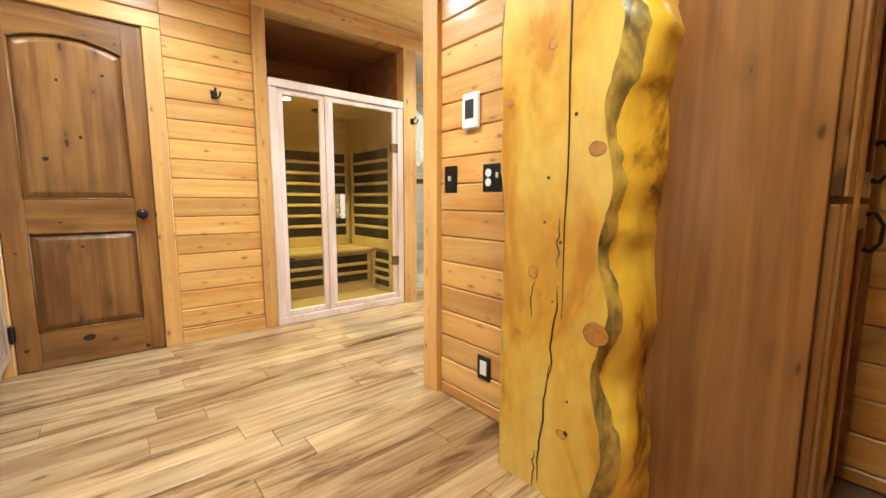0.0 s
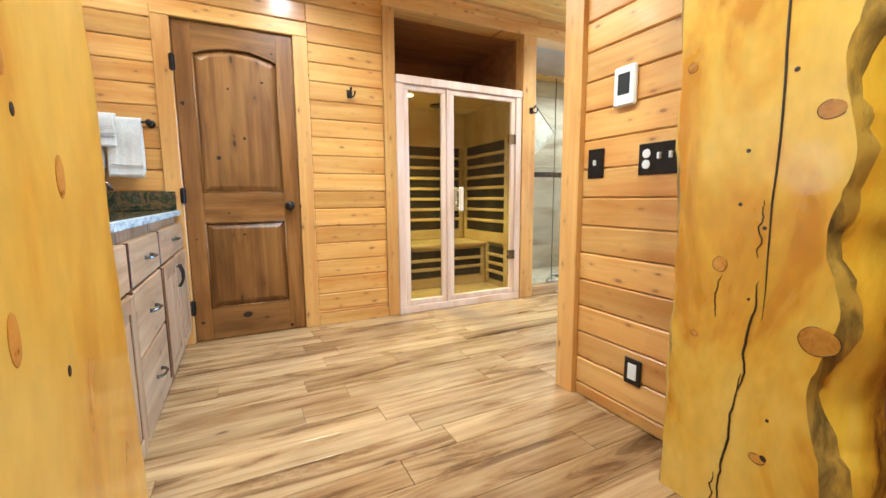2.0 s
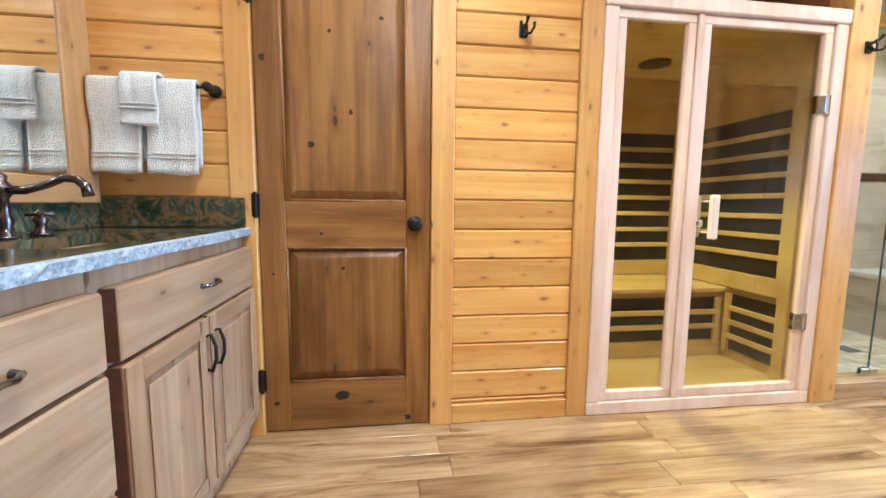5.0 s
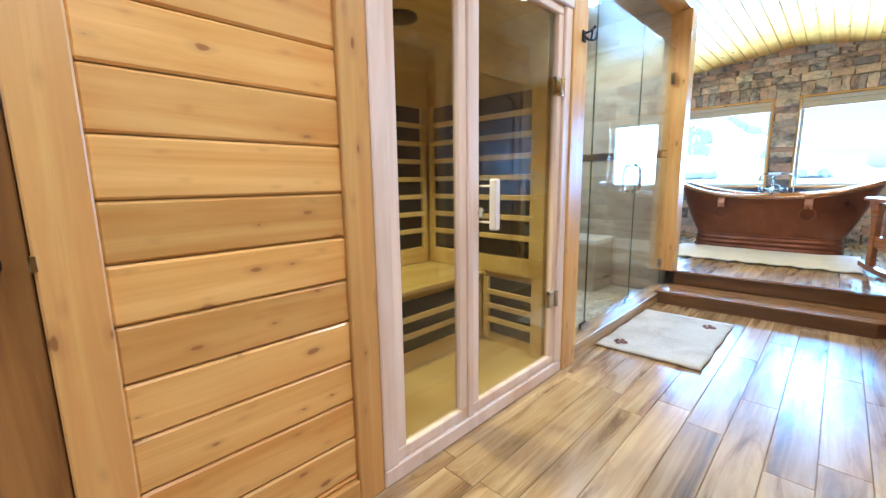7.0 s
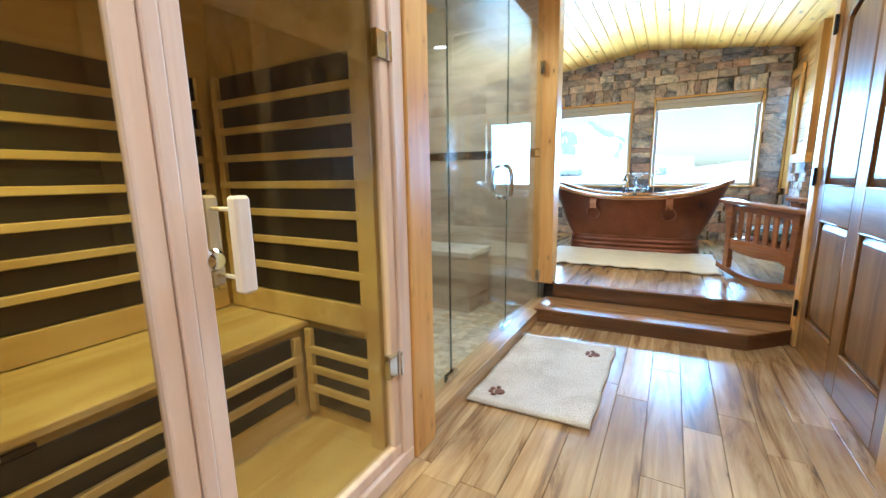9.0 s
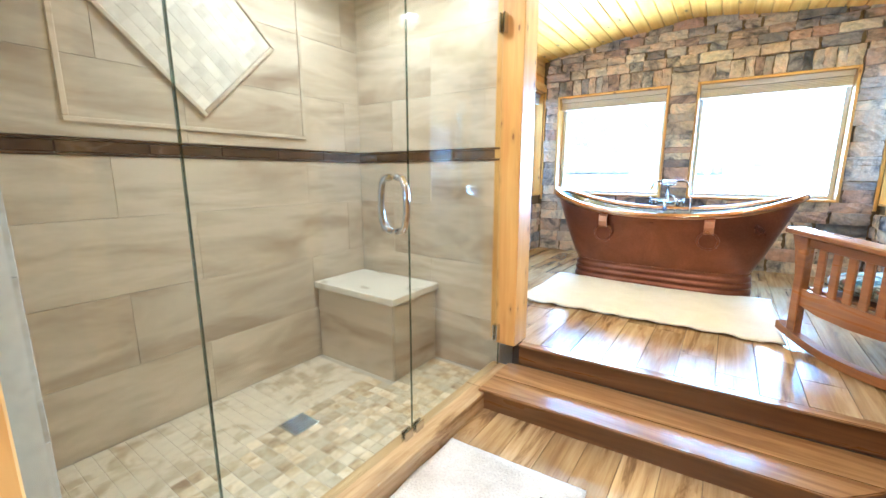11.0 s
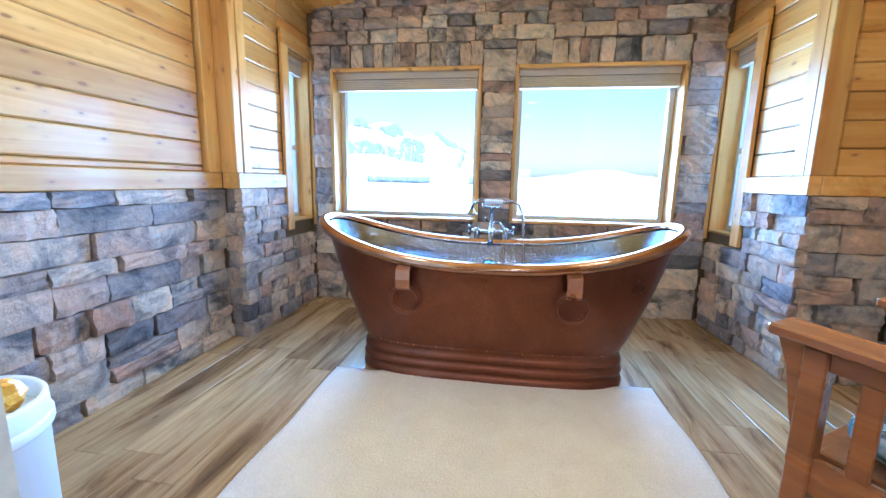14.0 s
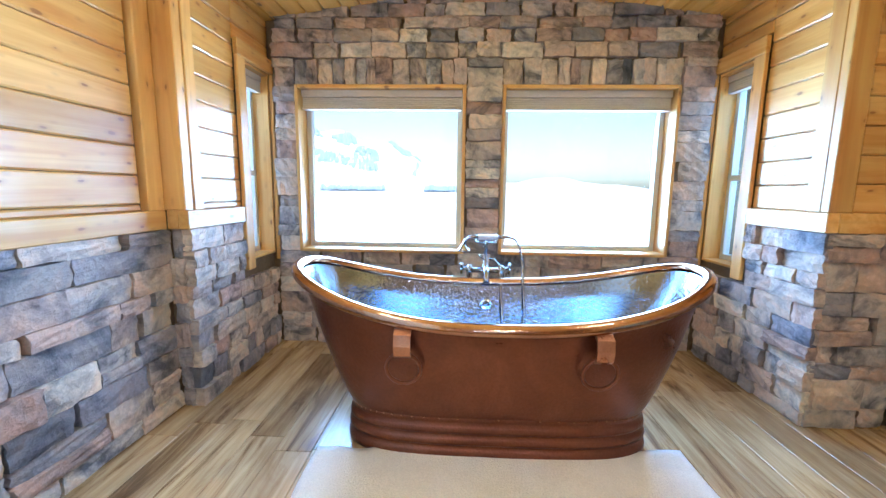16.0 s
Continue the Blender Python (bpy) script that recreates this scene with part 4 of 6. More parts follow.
for nm, d in (("back_wall", (SX0, SB, 0, SX1, SB + 0.04, SZ)), ("side_wall", (SX0, SY + 0.07, 0, SX0 + 0.03, SB, SZ)), ("side_wall", (SX1 - 0.03, SY + 0.07, 0, SX1, SB, SZ)), ("roof", (SX0 + 0.03, SY + 0.07, SZ - 0.03, SX1 - 0.03, SB, SZ)), ("floor_board", (SX0 + 0.03, SY + 0.07, 0.0, SX1 - 0.03, SB, 0.06))):
    pbox(nm, d, SAUNA_IN, sauna, c=0.0)
pbox("bench", (SX0 + 0.03, 3.85, 0.463, SX1 - 0.03, SB, 0.49), SAUNA_IN, sauna, "pale yellow wooden bench", 0.004)
pbox("bench_front", (SX0 + 0.03, 3.88, 0.06, SX1 - 0.03, 3.905, 0.463), SAUNA_IN, sauna, c=0)


def heater(x0, y0, x1, y1, z0, z1, slats):
    """A black heater panel behind level wooden slats."""
    alongx = (x1 - x0) > (y1 - y0)
    p = pbox("heater_panel", (x0, y0, z0, x1, y1, z1), HEATER, sauna, "black carbon heater panel", 0.002)
    for k in range(slats):
        z = z0 + (z1 - z0) * (k + 1) / (slats + 1)
        if alongx:
            pbox("slat", (x0 - 0.02, y0 - 0.022, z - 0.0145, x1 + 0.02, y0 - 0.002, z + 0.0145), SAUNA_IN, p, c=0.003)
        else:
            s = (x0 - 0.022, x0 - 0.002) if x0 > 1.6 else (x1 + 0.002, x1 + 0.022)
            pbox("slat", (s[0], y0 - 0.02, z - 0.0145, s[1], y1 + 0.02, z + 0.0145), SAUNA_IN, p, c=0.003)
    for a in (0, 1):
        if alongx:
            xx = (x0, x1)[a]
            pbox("upright", (xx - 0.018, y0 - 0.02, z0 - 0.02, xx + 0.018, y0 + 0.004, z1), SAUNA_IN, p, c=0.003)
        else:
            yy = (y0, y1)[a]
            s = (x0 - 0.02, x0 + 0.004) if x0 > 1.6 else (x1 - 0.004, x1 + 0.02)
            pbox("upright", (s[0], yy - 0.018, z0 - 0.02, s[1], yy + 0.018, z1), SAUNA_IN, p, c=0.003)


heater(SX0 + 0.08, SB - 0.016, SX1 - 0.1, SB - 0.004, 0.60, 1.475, 7)
heater(SX0 + 0.08, 3.866, SX1 - 0.1, 3.878, 0.165, 0.43, 2)
heater(SX1 - 0.044, 3.52, SX1 - 0.032, 4.28, 0.60, 1.48, 7)
heater(SX1 - 0.044, 3.50, SX1 - 0.032, 3.83, 0.12, 0.46, 3)
heater(SX0 + 0.032, 3.52, SX0 + 0.044, 4.28, 0.60, 1.48, 7)
pbox("rail", (SX0 + 0.07, SB - 0.024, 0.495, SX1 - 0.07, SB - 0.002, 0.598), SAUNA_IN, sauna, "pale wooden rail under the heater panel")
pbox("rail", (SX1 - 0.056, 3.50, 0.495, SX1 - 0.031, SB - 0.026, 0.596), SAUNA_IN, sauna, "pale wooden rail under the heater panel")
pbox("corner_post", (SX1 - 0.09, SY + 0.072, 0.06, SX1 - 0.031, SY + 0.135, SZ - 0.03), SAUNA_IN, sauna, "pale wooden corner post")
bm = bmesh.new()
lathe(bm, [(0.09, 0), (0.09, -0.012), (0.07, -0.016), (0.02, -0.018)], pose(1.72, 4.05, SZ - 0.031), 24)
part("vent", bm, BLACK, sauna, "round dark speaker grille in the sauna roof")
bm = bmesh.new()
lathe(bm, [(0.035, 0), (0.035, -0.008), (0.028, -0.010)], pose(1.30, 3.80, SZ - 0.031), 16)
part("lamp_lens", bm, SBULB, sauna, "small lit round lamp")
pbox("socket", (1.28, 3.857, 0.437, 1.34, 3.868, 0.452), BLACK, sauna, c=0.001)

# ---------------- coat hooks ----------------


def coat_hook(x, y, z):
    h = thing("coat_hook", (x, y, z), "oil-rubbed bronze double coat hook on a pine wall", "hook", "coat hooks")
    bm = bmesh.new()
    cbox(bm, x - 0.019, y - 0.010, z - 0.028, x + 0.019, y, z + 0.028, 0.006)
    part("back_plate", bm, BLACK, h)
    for s in (-1, 1):
        bm = bmesh.new()
        tube(bm, [(x, y - 0.008, z), (x + s * 0.004, y - 0.03, z - 0.022), (x + s * 0.016, y - 0.05, z - 0.024), (x + s * 0.026, y - 0.058, z - 0.006), (x + s * 0.028, y - 0.056, z + 0.014)], 0.005, 8, radii=[0.007, 0.006, 0.005, 0.005, 0.0075])
        part("prong", bm, BLACK, h, smooth=True)
    bm = bmesh.new()
    tube(bm, [(x, y - 0.008, z + 0.012), (x, y - 0.045, z + 0.018), (x, y - 0.062, z + 0.034)], 0.005, 8, radii=[0.007, 0.005, 0.009])
    part("prong", bm, BLACK, h, smooth=True)


coat_hook(0.668, 3.379, 1.69)
coat_hook(2.300, 3.354, 1.712)

# ---------------- live-edge slabs ----------------


def live_slab(x_face, x_wall, y0, y1, z1, seed, label, lean=0.0):
    """A thick board with natural edges: its face at x_face, barked at its low-y side, thinly barked at its high-y side."""
    n = 110
    t = thing("live_edge_slab", ((x_face + x_wall) / 2, (y0 + y1) / 2, 0), label, "slab", "entry slabs")
    depth = x_wall - x_face
    turn = 1 if depth > 0 else -1

    def wave(z, k, amp):
        return amp * (noise.noise((z * 1.7 + k, k * 3.1, 0.3)) + 0.45 * noise.noise((z * 5.0, k, 1.7)) + 0.25 * noise.noise((z * 14.0, k, 4.0)) + 0.14 * noise.noise((z * 31.0, k, 6.0)))
    face, line, bark, far = bmesh.new(), bmesh.new(), bmesh.new(), bmesh.new()
    rows = [[], [], [], []]
    for i in range(n + 1):
        z = z1 * i / n
        a = y1 - lean * (z - 0.5) + wave(z, seed, 0.022)
        b = y0 + 0.021 * math.cos(math.tau * (z - 0.45) / 0.40) + wave(z, seed + 5, 0.03)
        c = b - 0.005 - 0.005 * (1 + math.sin(math.tau * (z - 0.1) / 0.53)) - abs(wave(z, seed + 7, 0.075))
        e = min(y0 - 0.085 + 0.012 * math.cos(math.tau * (z - 0.88) / 0.5) + wave(z, seed + 9, 0.02), c - 0.03)
        rows[0].append([face.verts.new((x_face, a + (b - a) * k / 6, z)) for k in range(7)])
        mid = (x_face + depth * 0.16, c)
        rows[1].append([line.verts.new((x_face + (mid[0] - x_face) * f - turn * 0.004 * math.sin(math.pi * f), b + (c - b) * f, z)) for f in (0.0, 0.33, 0.67, 1.0)])
        ring = []
        for k in range(9):
            f = k / 8
            lump = 0.022 * math.sin(math.pi * f) + 0.016 * noise.noise((z * 8, f * 2.5, seed)) * math.sin(math.pi * f)
            ring.append(bark.verts.new((mid[0] + (x_wall - mid[0]) * f ** 1.3 - turn * 0.4 * lump, c + (e - c) * f ** 0.7 - 0.6 * lump, z)))
        rows[2].append(ring)
        w = 0.010 + 0.005 * math.sin(z * 11 + seed)
        rows[3].append([far.verts.new(p) for p in ((x_face, a, z), (x_face + turn * 0.008, a + w, z), (x_face + depth * 0.5, a + w * 1.3, z), (x_wall, a + w, z))])
    for bm, grid in zip((face, line, bark, far), rows):
        for p, q in zip(grid, grid[1:]):
            for k in range(len(p) - 1):
                bm.faces.new((p[k], p[k + 1], q[k + 1], q[k]))
    part("board", face, SLAB, t, "smooth honey-coloured pine face")
    part("bark_line", line, CAMBIUM, t, "grey-brown inner bark line", True)
    part("live_edge", bark, BARK, t, "wavy bark-side edge in mottled yellow and brown", True)
    part("bark_line", far, CAMBIUM, t, "thin grey-brown bark edge", True)
    return t


def slab_knot(slab, x, way, y, z, r, tall=1.0, ringed=True):
    """A round knot in a slab's face, with a dark rim line."""
    m = Matrix.Translation((x, y, z)) @ pose(0, 0, 0, 0, 90 * way, 0) @ Matrix.Diagonal((tall, 1, 1, 1))
    bm = bmesh.new()
    lathe(bm, [(r, 0), (r * 0.97, 0.0006), (r * 0.8, 0.0008), (0.002, 0.0010)], m, 18)
    k = part("knot", bm, SLABKNOT if ringed else KNOT, slab, "orange-brown knot" if ringed else "small dark pin knot")
    if ringed and x > 0:
        bm = bmesh.new()
        tube(bm, [m @ Vector((r * (1 + 0.06 * math.sin(3 * q * math.tau / 28 + y * 40)) * math.cos(q * math.tau / 28), r * math.sin(q * math.tau / 28), 0.0004)) for q in range(20 + int(z * 50) % 8)], 0.0008, 6)
        part("knot_rim", bm, KNOT, k)


slab_r = live_slab(1.10, 1.31, 0.762, 1.14, 2.43, 3, "thick honey pine slab with a wavy live edge and drying crack")
slab_l = live_slab(-0.262, -0.42, 0.635, 1.135, 2.43, 11, "thick honey pine slab with a live edge lining the entry", 0.053)
for z0, z1, y0, y1 in ((0.62, 2.43, 0.893, 0.885), (0.40, 0.72, 0.934, 0.905), (0.03, 0.46, 0.968, 0.930), (0.0, 0.14, 0.985, 0.978), (0.78, 0.93, 0.915, 0.912), (0.60, 0.72, 1.008, 1.003)):
    bm = bmesh.new()
    n = 24
    wide = 1.0 if z1 - z0 > 0.2 else 0.5
    pts = []
    for k in range(n + 1):
        f = k / n
        pts.append((1.0995, y0 + (y1 - y0) * f + 0.012 * noise.noise((f * 5, z0 * 9, 2)) + 0.004 * noise.noise((f * 19, z0, 5)), z0 + (z1 - z0) * f))
    tube(bm, pts, 0.0025, 6, radii=[0.0006 + wide * 0.0026 * math.sin(math.pi * k / n) ** 0.6 for k in range(n + 1)])
    part("crack", bm, KNOT, slab_r, "dark drying crack")
for y, z, r, tall in ((0.797, 1.13, 0.026, 0.8), (1.005, 0.752, 0.019, 1.1), (0.775, 0.60, 0.040, 0.85), (1.06, 0.536, 0.010, 0.9), (0.875, 0.245, 0.019, 0.7), (0.955, 1.45, 0.014, 1.1), (1.118, 1.305, 0.014, 1.0)):
    slab_knot(slab_r, 1.1, -1, y, z, r, tall)
for y, z, r in ((0.957, 1.056, 0.0055), (0.966, 0.918, 0.005), (0.869, 1.234, 0.006), (0.927, 0.668, 0.004), (0.905, 0.858, 0.005), (0.862, 0.252, 0.009), (0.86, 0.36, 0.0045)):
    slab_knot(slab_r, 1.1, -1, y, z, r, 1.0, False)
for y, z, r, tall in ((0.76, 0.955, 0.010, 1.9), (0.94, 0.966, 0.012, 2.0), (0.80, 0.826, 0.010, 2.4), (0.84, 1.06, 0.006, 2.4), (0.74, 1.115, 0.012, 2.2)):
    slab_knot(slab_l, -0.262, 1, y, z, r, tall)
for y, z, r in ((0.758, 0.891, 0.004), (0.85, 1.02, 0.004), (0.90, 0.76, 0.004)):
    slab_knot(slab_l, -0.262, 1, y, z, r, 1.6, False)

# ---------------- tall cabinet by the entry ----------------
cab = thing("tall_cabinet", (1.5, 0.5, 0), "tall dark brown wooden linen cabinet with bronze pulls", "cabinet")
pbox("side_panel", (1.25, 0.335, 0.0, 1.27, 0.70, 2.40), ALDER_D, cab)
pbox("body", (1.31, 0.35, 0.0, 1.75, 0.655, 2.40), ALDER_D, cab)
pbox("side_filler", (1.27, 0.35, 0.0, 1.308, 0.699, 2.40), ALDER_D, cab)
for z0, z1 in ((0.10, 0.98), (0.995, 2.36)):
    d = pbox("door", (1.262, 0.312, z0, 1.74, 0.334, z1), ALDER_D, cab, c=0.004)
    for q in ((1.262, 0.302, z0, 1.33, 0.312, z1), (1.67, 0.302, z0, 1.74, 0.312, z1), (1.33, 0.302, z0, 1.67, 0.312, z0 + 0.07), (1.33, 0.302, z1 - 0.07, 1.67, 0.312, z1)):
        pbox("door_frame", q, ALDER_D, d, c=0.003)
    zc = z0 - 0.0 + (0.80 if z0 < 0.5 else 0.10)
    bm = bmesh.new()
    tube(bm, [(1.70, 0.302, zc - 0.05), (1.70, 0.285, zc - 0.055), (1.70, 0.268, zc - 0.03), (1.70, 0.266, zc + 0.02), (1.70, 0.285, zc + 0.055), (1.70, 0.302, zc + 0.05)], 0.006, 8, radii=[0.009, 0.006, 0.005, 0.005, 0.006, 0.009])
    part("pull", bm, BLACK, d, "dark bronze curved pull", True)

# ---------------- thermostat, switches, outlet on the boards ----------------
TX = 1.309
thermostat = thing("thermostat", (TX, 1.514, 1.37), "white wall thermostat with a dark display", "thermostat")
pbox("case", (TX - 0.022, 1.464, 1.296, TX, 1.564, 1.449), WHITE, thermostat, c=0.006)
pbox("display", (TX - 0.0245, 1.487, 1.34, TX - 0.021, 1.541, 1.42), LCD, thermostat, "dark glass display", 0.001)
plate = thing("light_switch", (TX, 1.655, 1.083), "black metal switch plate with one pale toggle", "switch")
pbox("plate", (TX - 0.006, 1.612, 1.021, TX, 1.699, 1.146), BLACK, plate, c=0.003)
pbox("toggle", (TX - 0.018, 1.650, 1.075, TX - 0.005, 1.661, 1.098), WHITE, plate, "white toggle", 0.002)
gang = thing("switch_and_outlet", (TX, 1.356, 1.08), "black three-gang plate with two toggles and an outlet", "switch")
pbox("plate", (TX - 0.006, 1.270, 1.022, TX, 1.443, 1.140), BLACK, gang, c=0.003)
for y in (1.352, 1.306):
    pbox("toggle", (TX - 0.018, y - 0.006, 1.078, TX - 0.005, y + 0.006, 1.102), WHITE, gang, "white toggle", 0.002)
for z in (1.062, 1.102):
    bm = bmesh.new()
    lathe(bm, [(0.017, 0), (0.017, 0.003), (0.012, 0.004)], Matrix.Translation((TX - 0.005, 1.408, z)) @ pose(0, 0, 0, 0, -90, 0), 16)
    part("socket", bm, WHITE, gang, "white outlet face")
outlet = thing("wall_outlet", (TX, 1.42, 0.228), "black outlet plate with a white rocker socket", "outlet")
pbox("plate", (TX - 0.006, 1.381, 0.172, TX, 1.46, 0.284), BLACK, outlet, c=0.003)
pbox("socket", (TX - 0.009, 1.400, 0.195, TX - 0.005, 1.441, 0.262), WHITE, outlet, "white socket insert", 0.002)

# ---------------- vanity ----------------
VX = -0.46


def pull(parent, y, z, upright=False):
    bm = bmesh.new()
    d = (0, 0, 0.048) if upright else (0, 0.048, 0)
    p = Vector((VX + 0.03, y, z))
    v = Vector(d)
    tube(bm, [p - v, p - v + Vector((0.018, 0, 0)), p - v * 0.5 + Vector((0.03, 0, 0)), p + Vector((0.032, 0, 0.004)), p + v * 0.5 + Vector((0.03, 0, 0)), p + v + Vector((0.018, 0, 0)), p + v], 0.005, 8, radii=[0.009, 0.006, 0.0055, 0.005, 0.0055, 0.006, 0.009])
    part("pull", bm, PULL, parent, "dark steel arched pull", True)


def front(parent, name, y0, y1, z0, z1, mat, raised=False, lap=0.03):
    """A thick overlay front standing clear of the cabinet's face frame; its dark side paints glaze and gap shadow."""
    a, b = y0 + lap, y1 - 0.010
    d = pbox(name, (VX, a, z0, VX + 0.034, b, z1), mat, parent, c=0.005)
    pbox("edge", (VX + 0.001, a - 0.004, z0 + 0.001, VX + 0.032, a + 0.0005, z1 - 0.001), GLAZE_SHADE, d, "dark glazed edge with the gap shadow in its colour", 0.001)
    if raised:
        w = 0.055
        for q in ((a, z0, a + w, z1), (b - w, z0, b, z1), (a + w, z0, b - w, z0 + w), (a + w, z1 - w, b - w, z1)):
            pbox("frame", (VX + 0.0345, q[0], q[1] + 0.001, VX + 0.042, q[2], q[3] - 0.001), VANITY_Z if q[3] - q[1] > 0.2 else VANITY, d, c=0.003)
        pbox("field", (VX + 0.0345, a + w + 0.02, z0 + w + 0.02, VX + 0.040, b - w - 0.02, z1 - w - 0.02), VANITY_Z, d, c=0.004)
    return d


def vanity_unit(y0, y1, kind):
    u = thing("vanity_cabinet", (-0.72, (y0 + y1) / 2, 0), "light knotty alder vanity cabinet with " + ("three drawers" if kind == "drawers" else "a drawer front over two doors"), "cabinet", "vanity cabinets")
    pbox("body", (-0.975, y0 + 0.001, 0.0, VX - 0.002, y1 - 0.001, 0.842), VANITY_Z, u)
    if kind == "drawers":
        for z0, z1 in ((0.645, 0.80), (0.395, 0.635), (0.105, 0.385)):
            d = front(u, "drawer", y0, y1, z0, z1, VANITY)
            pull(d, (y0 + y1) / 2 + 0.02, (z0 + z1) / 2)
    else:
        d = front(u, "drawer", y0, y1, 0.645, 0.80, VANITY)
        pull(d, (y0 + y1) / 2 + 0.02, 0.73)
        m = (y0 + y1) / 2
        for a, b, s in ((y0, m, 1), (m, y1, -1)):
            d = front(u, "door", a, b, 0.105, 0.635, VANITY_Z, True, 0.03 if s > 0 else 0.004)
            bm_y = (b - 0.03) if s > 0 else (a + 0.03)
            bm = bmesh.new()
            p = Vector((VX + 0.038, bm_y, 0.53))
            tube(bm, [p + Vector((0, 0, -0.05)), p + Vector((0.016, 0, -0.055)), p + Vector((0.028, 0, -0.02)), p + Vector((0.028, 0, 0.02)), p + Vector((0.016, 0, 0.055)), p + Vector((0, 0, 0.05))], 0.0055, 8)
            part("pull", bm, BLACK, d, "dark bronze arched pull", True)


vanity_unit(2.525, 3.362, "doors")
vanity_unit(1.972, 2.525, "drawers")
vanity_unit(1.222, 1.972, "doors")
top = thing("vanity_countertop", (-0.7, 2.3, 0.843), "polished dark green granite countertop with a chiselled edge", "countertop")
SK = (2.60, 3.06, -0.78, -0.535)
bm = bmesh.new()
for d in ((-0.972, 1.222, SK[2], 3.374), (SK[3], 1.222, -0.44, 3.374), (SK[2], 1.222, SK[3], SK[0]), (SK[2], SK[1], SK[3], 3.374)):
    cbox(bm, d[0], d[1], 0.843, d[2], d[3], 0.875, 0.0)
part("slab", bm, GRANITE, top)
bm = bmesh.new()
rnd = random.Random(8)
ring = []
for i in range(120):
    y = 1.222 + (3.374 - 1.222) * i / 119
    ring.append([bm.verts.new((-0.4405 if k in (0, 4) else -0.428 + rnd.uniform(-0.005, 0.004), y, z)) for k, z in enumerate((0.8425, 0.846, 0.859, 0.872, 0.8755))])
for a, b in zip(ring, ring[1:]):
    for k in range(4):
        bm.faces.new((a[k], a[k + 1], b[k + 1], b[k]))
part("chiselled_edge", bm, GRANITE_E, top, "rough pale grey chiselled granite edge")
pbox("splashback", (-0.985, 1.222, 0.8765, -0.965, 3.374, 0.992), GRANITE, top, c=0.003)
pbox("splashback", (-0.965, 3.356, 0.8765, -0.445, 3.377, 0.992), GRANITE, top, c=0.003)
sink = thing("sink", (-0.66, 2.83, 0.70), "undermount pale sink basin", "sink")
bm = bmesh.new()
rows_ = []
for f, z in ((1.0, 0.842), (0.97, 0.80), (0.85, 0.74), (0.55, 0.71), (0.1, 0.705)):
    rows_.append([bm.verts.new(((SK[2] + SK[3]) / 2 + 0.14 * f * math.copysign(abs(math.cos(k * math.tau / 32)) ** 0.6, math.cos(k * math.tau / 32)), (SK[0] + SK[1]) / 2 + 0.25 * f * math.copysign(abs(math.sin(k * math.tau / 32)) ** 0.6, math.sin(k * math.tau / 32)), z)) for k in range(32)])
for a, b in zip(rows_, rows_[1:]):
    for k in range(32):
        bm.faces.new((a[k], a[(k + 1) % 32], b[(k + 1) % 32], b[k]))
bm.faces.new(rows_[-1])
part("basin", bm, CREAM, sink, smooth=True)
tap = thing("basin_tap", (-0.84, 2.83, 0.876), "antique bronze widespread basin tap with cross handles", "tap")
ty, tx = 2.83, -0.84
bm = bmesh.new()
lathe(bm, [(0.028, 0), (0.028, 0.006), (0.018, 0.014), (0.014, 0.03), (0.018, 0.045), (0.013, 0.06), (0.012, 0.10), (0.019, 0.112), (0.019, 0.135), (0.011, 0.145), (0.014, 0.157), (0.004, 0.165)], pose(tx, ty, 0.876), 18)
part("body", bm, BRONZE, tap, smooth=True)
bm = bmesh.new()
tube(bm, [(tx, ty, 0.999), (tx + 0.05, ty, 0.998), (tx + 0.10, ty, 1.012), (tx + 0.14, ty, 1.030), (tx + 0.17, ty, 1.028), (tx + 0.19, ty, 1.010), (tx + 0.195, ty, 0.985)], 0.011, 12, radii=[0.012, 0.011, 0.010, 0.010, 0.011, 0.012, 0.013])
part("spout", bm, BRONZE, tap, smooth=True)
for dy in (-0.105, 0.105):
    bm = bmesh.new()
    lathe(bm, [(0.026, 0), (0.026, 0.006), (0.016, 0.014), (0.012, 0.03), (0.018, 0.042), (0.012, 0.052), (0.008, 0.07), (0.003, 0.074)], pose(tx, ty + dy, 0.876), 16)
    h = part("valve", bm, BRONZE, tap, smooth=True)
    bm = bmesh.new()
    for a in (0, 90):
        c, s = 0.03 * math.cos(radians(a + 30)), 0.03 * math.sin(radians(a + 30))
        tube(bm, [(tx - c, ty + dy - s, 0.936), (tx, ty + dy, 0.936), (tx + c, ty + dy + s, 0.936)], 0.005, 8, radii=[0.007, 0.005, 0.007])
    part("cross_handle", bm, BRONZE, h, smooth=True)

mirror = thing("mirror", (-0.95, 2.2, 1.05), "large wall mirror in a pine frame above the vanity", "mirror")
MZ0, MZ1, MY0, MY1 = 1.05, 2.05, 1.35, 3.335
for d, m in (((-0.965, MY0, MZ0 - 0.085, -0.938, MY1, MZ0), FRAME_SHADED_Y), ((-0.965, MY0, MZ1, -0.938, MY1, MZ1 + 0.09), FRAME_SHADED_Y), ((-0.965, MY0, MZ0, -0.938, MY0 + 0.1, MZ1), FRAME_SHADED_Z), ((-0.965, MY1 - 0.13, MZ0, -0.938, MY1, MZ1), FRAME_SHADED_Z)):
    pbox("frame_board", d, m, mirror, c=0.004)
pbox("glass", (-0.960, MY0 + 0.1, MZ0, -0.946, MY1 - 0.13, MZ1), MIRROR, mirror, "silvered mirror glass", 0)

bar = thing("towel_bar", (-0.74, 3.31, 1.39), "black towel bar with round posts", "towel bar")
bm = bmesh.new()
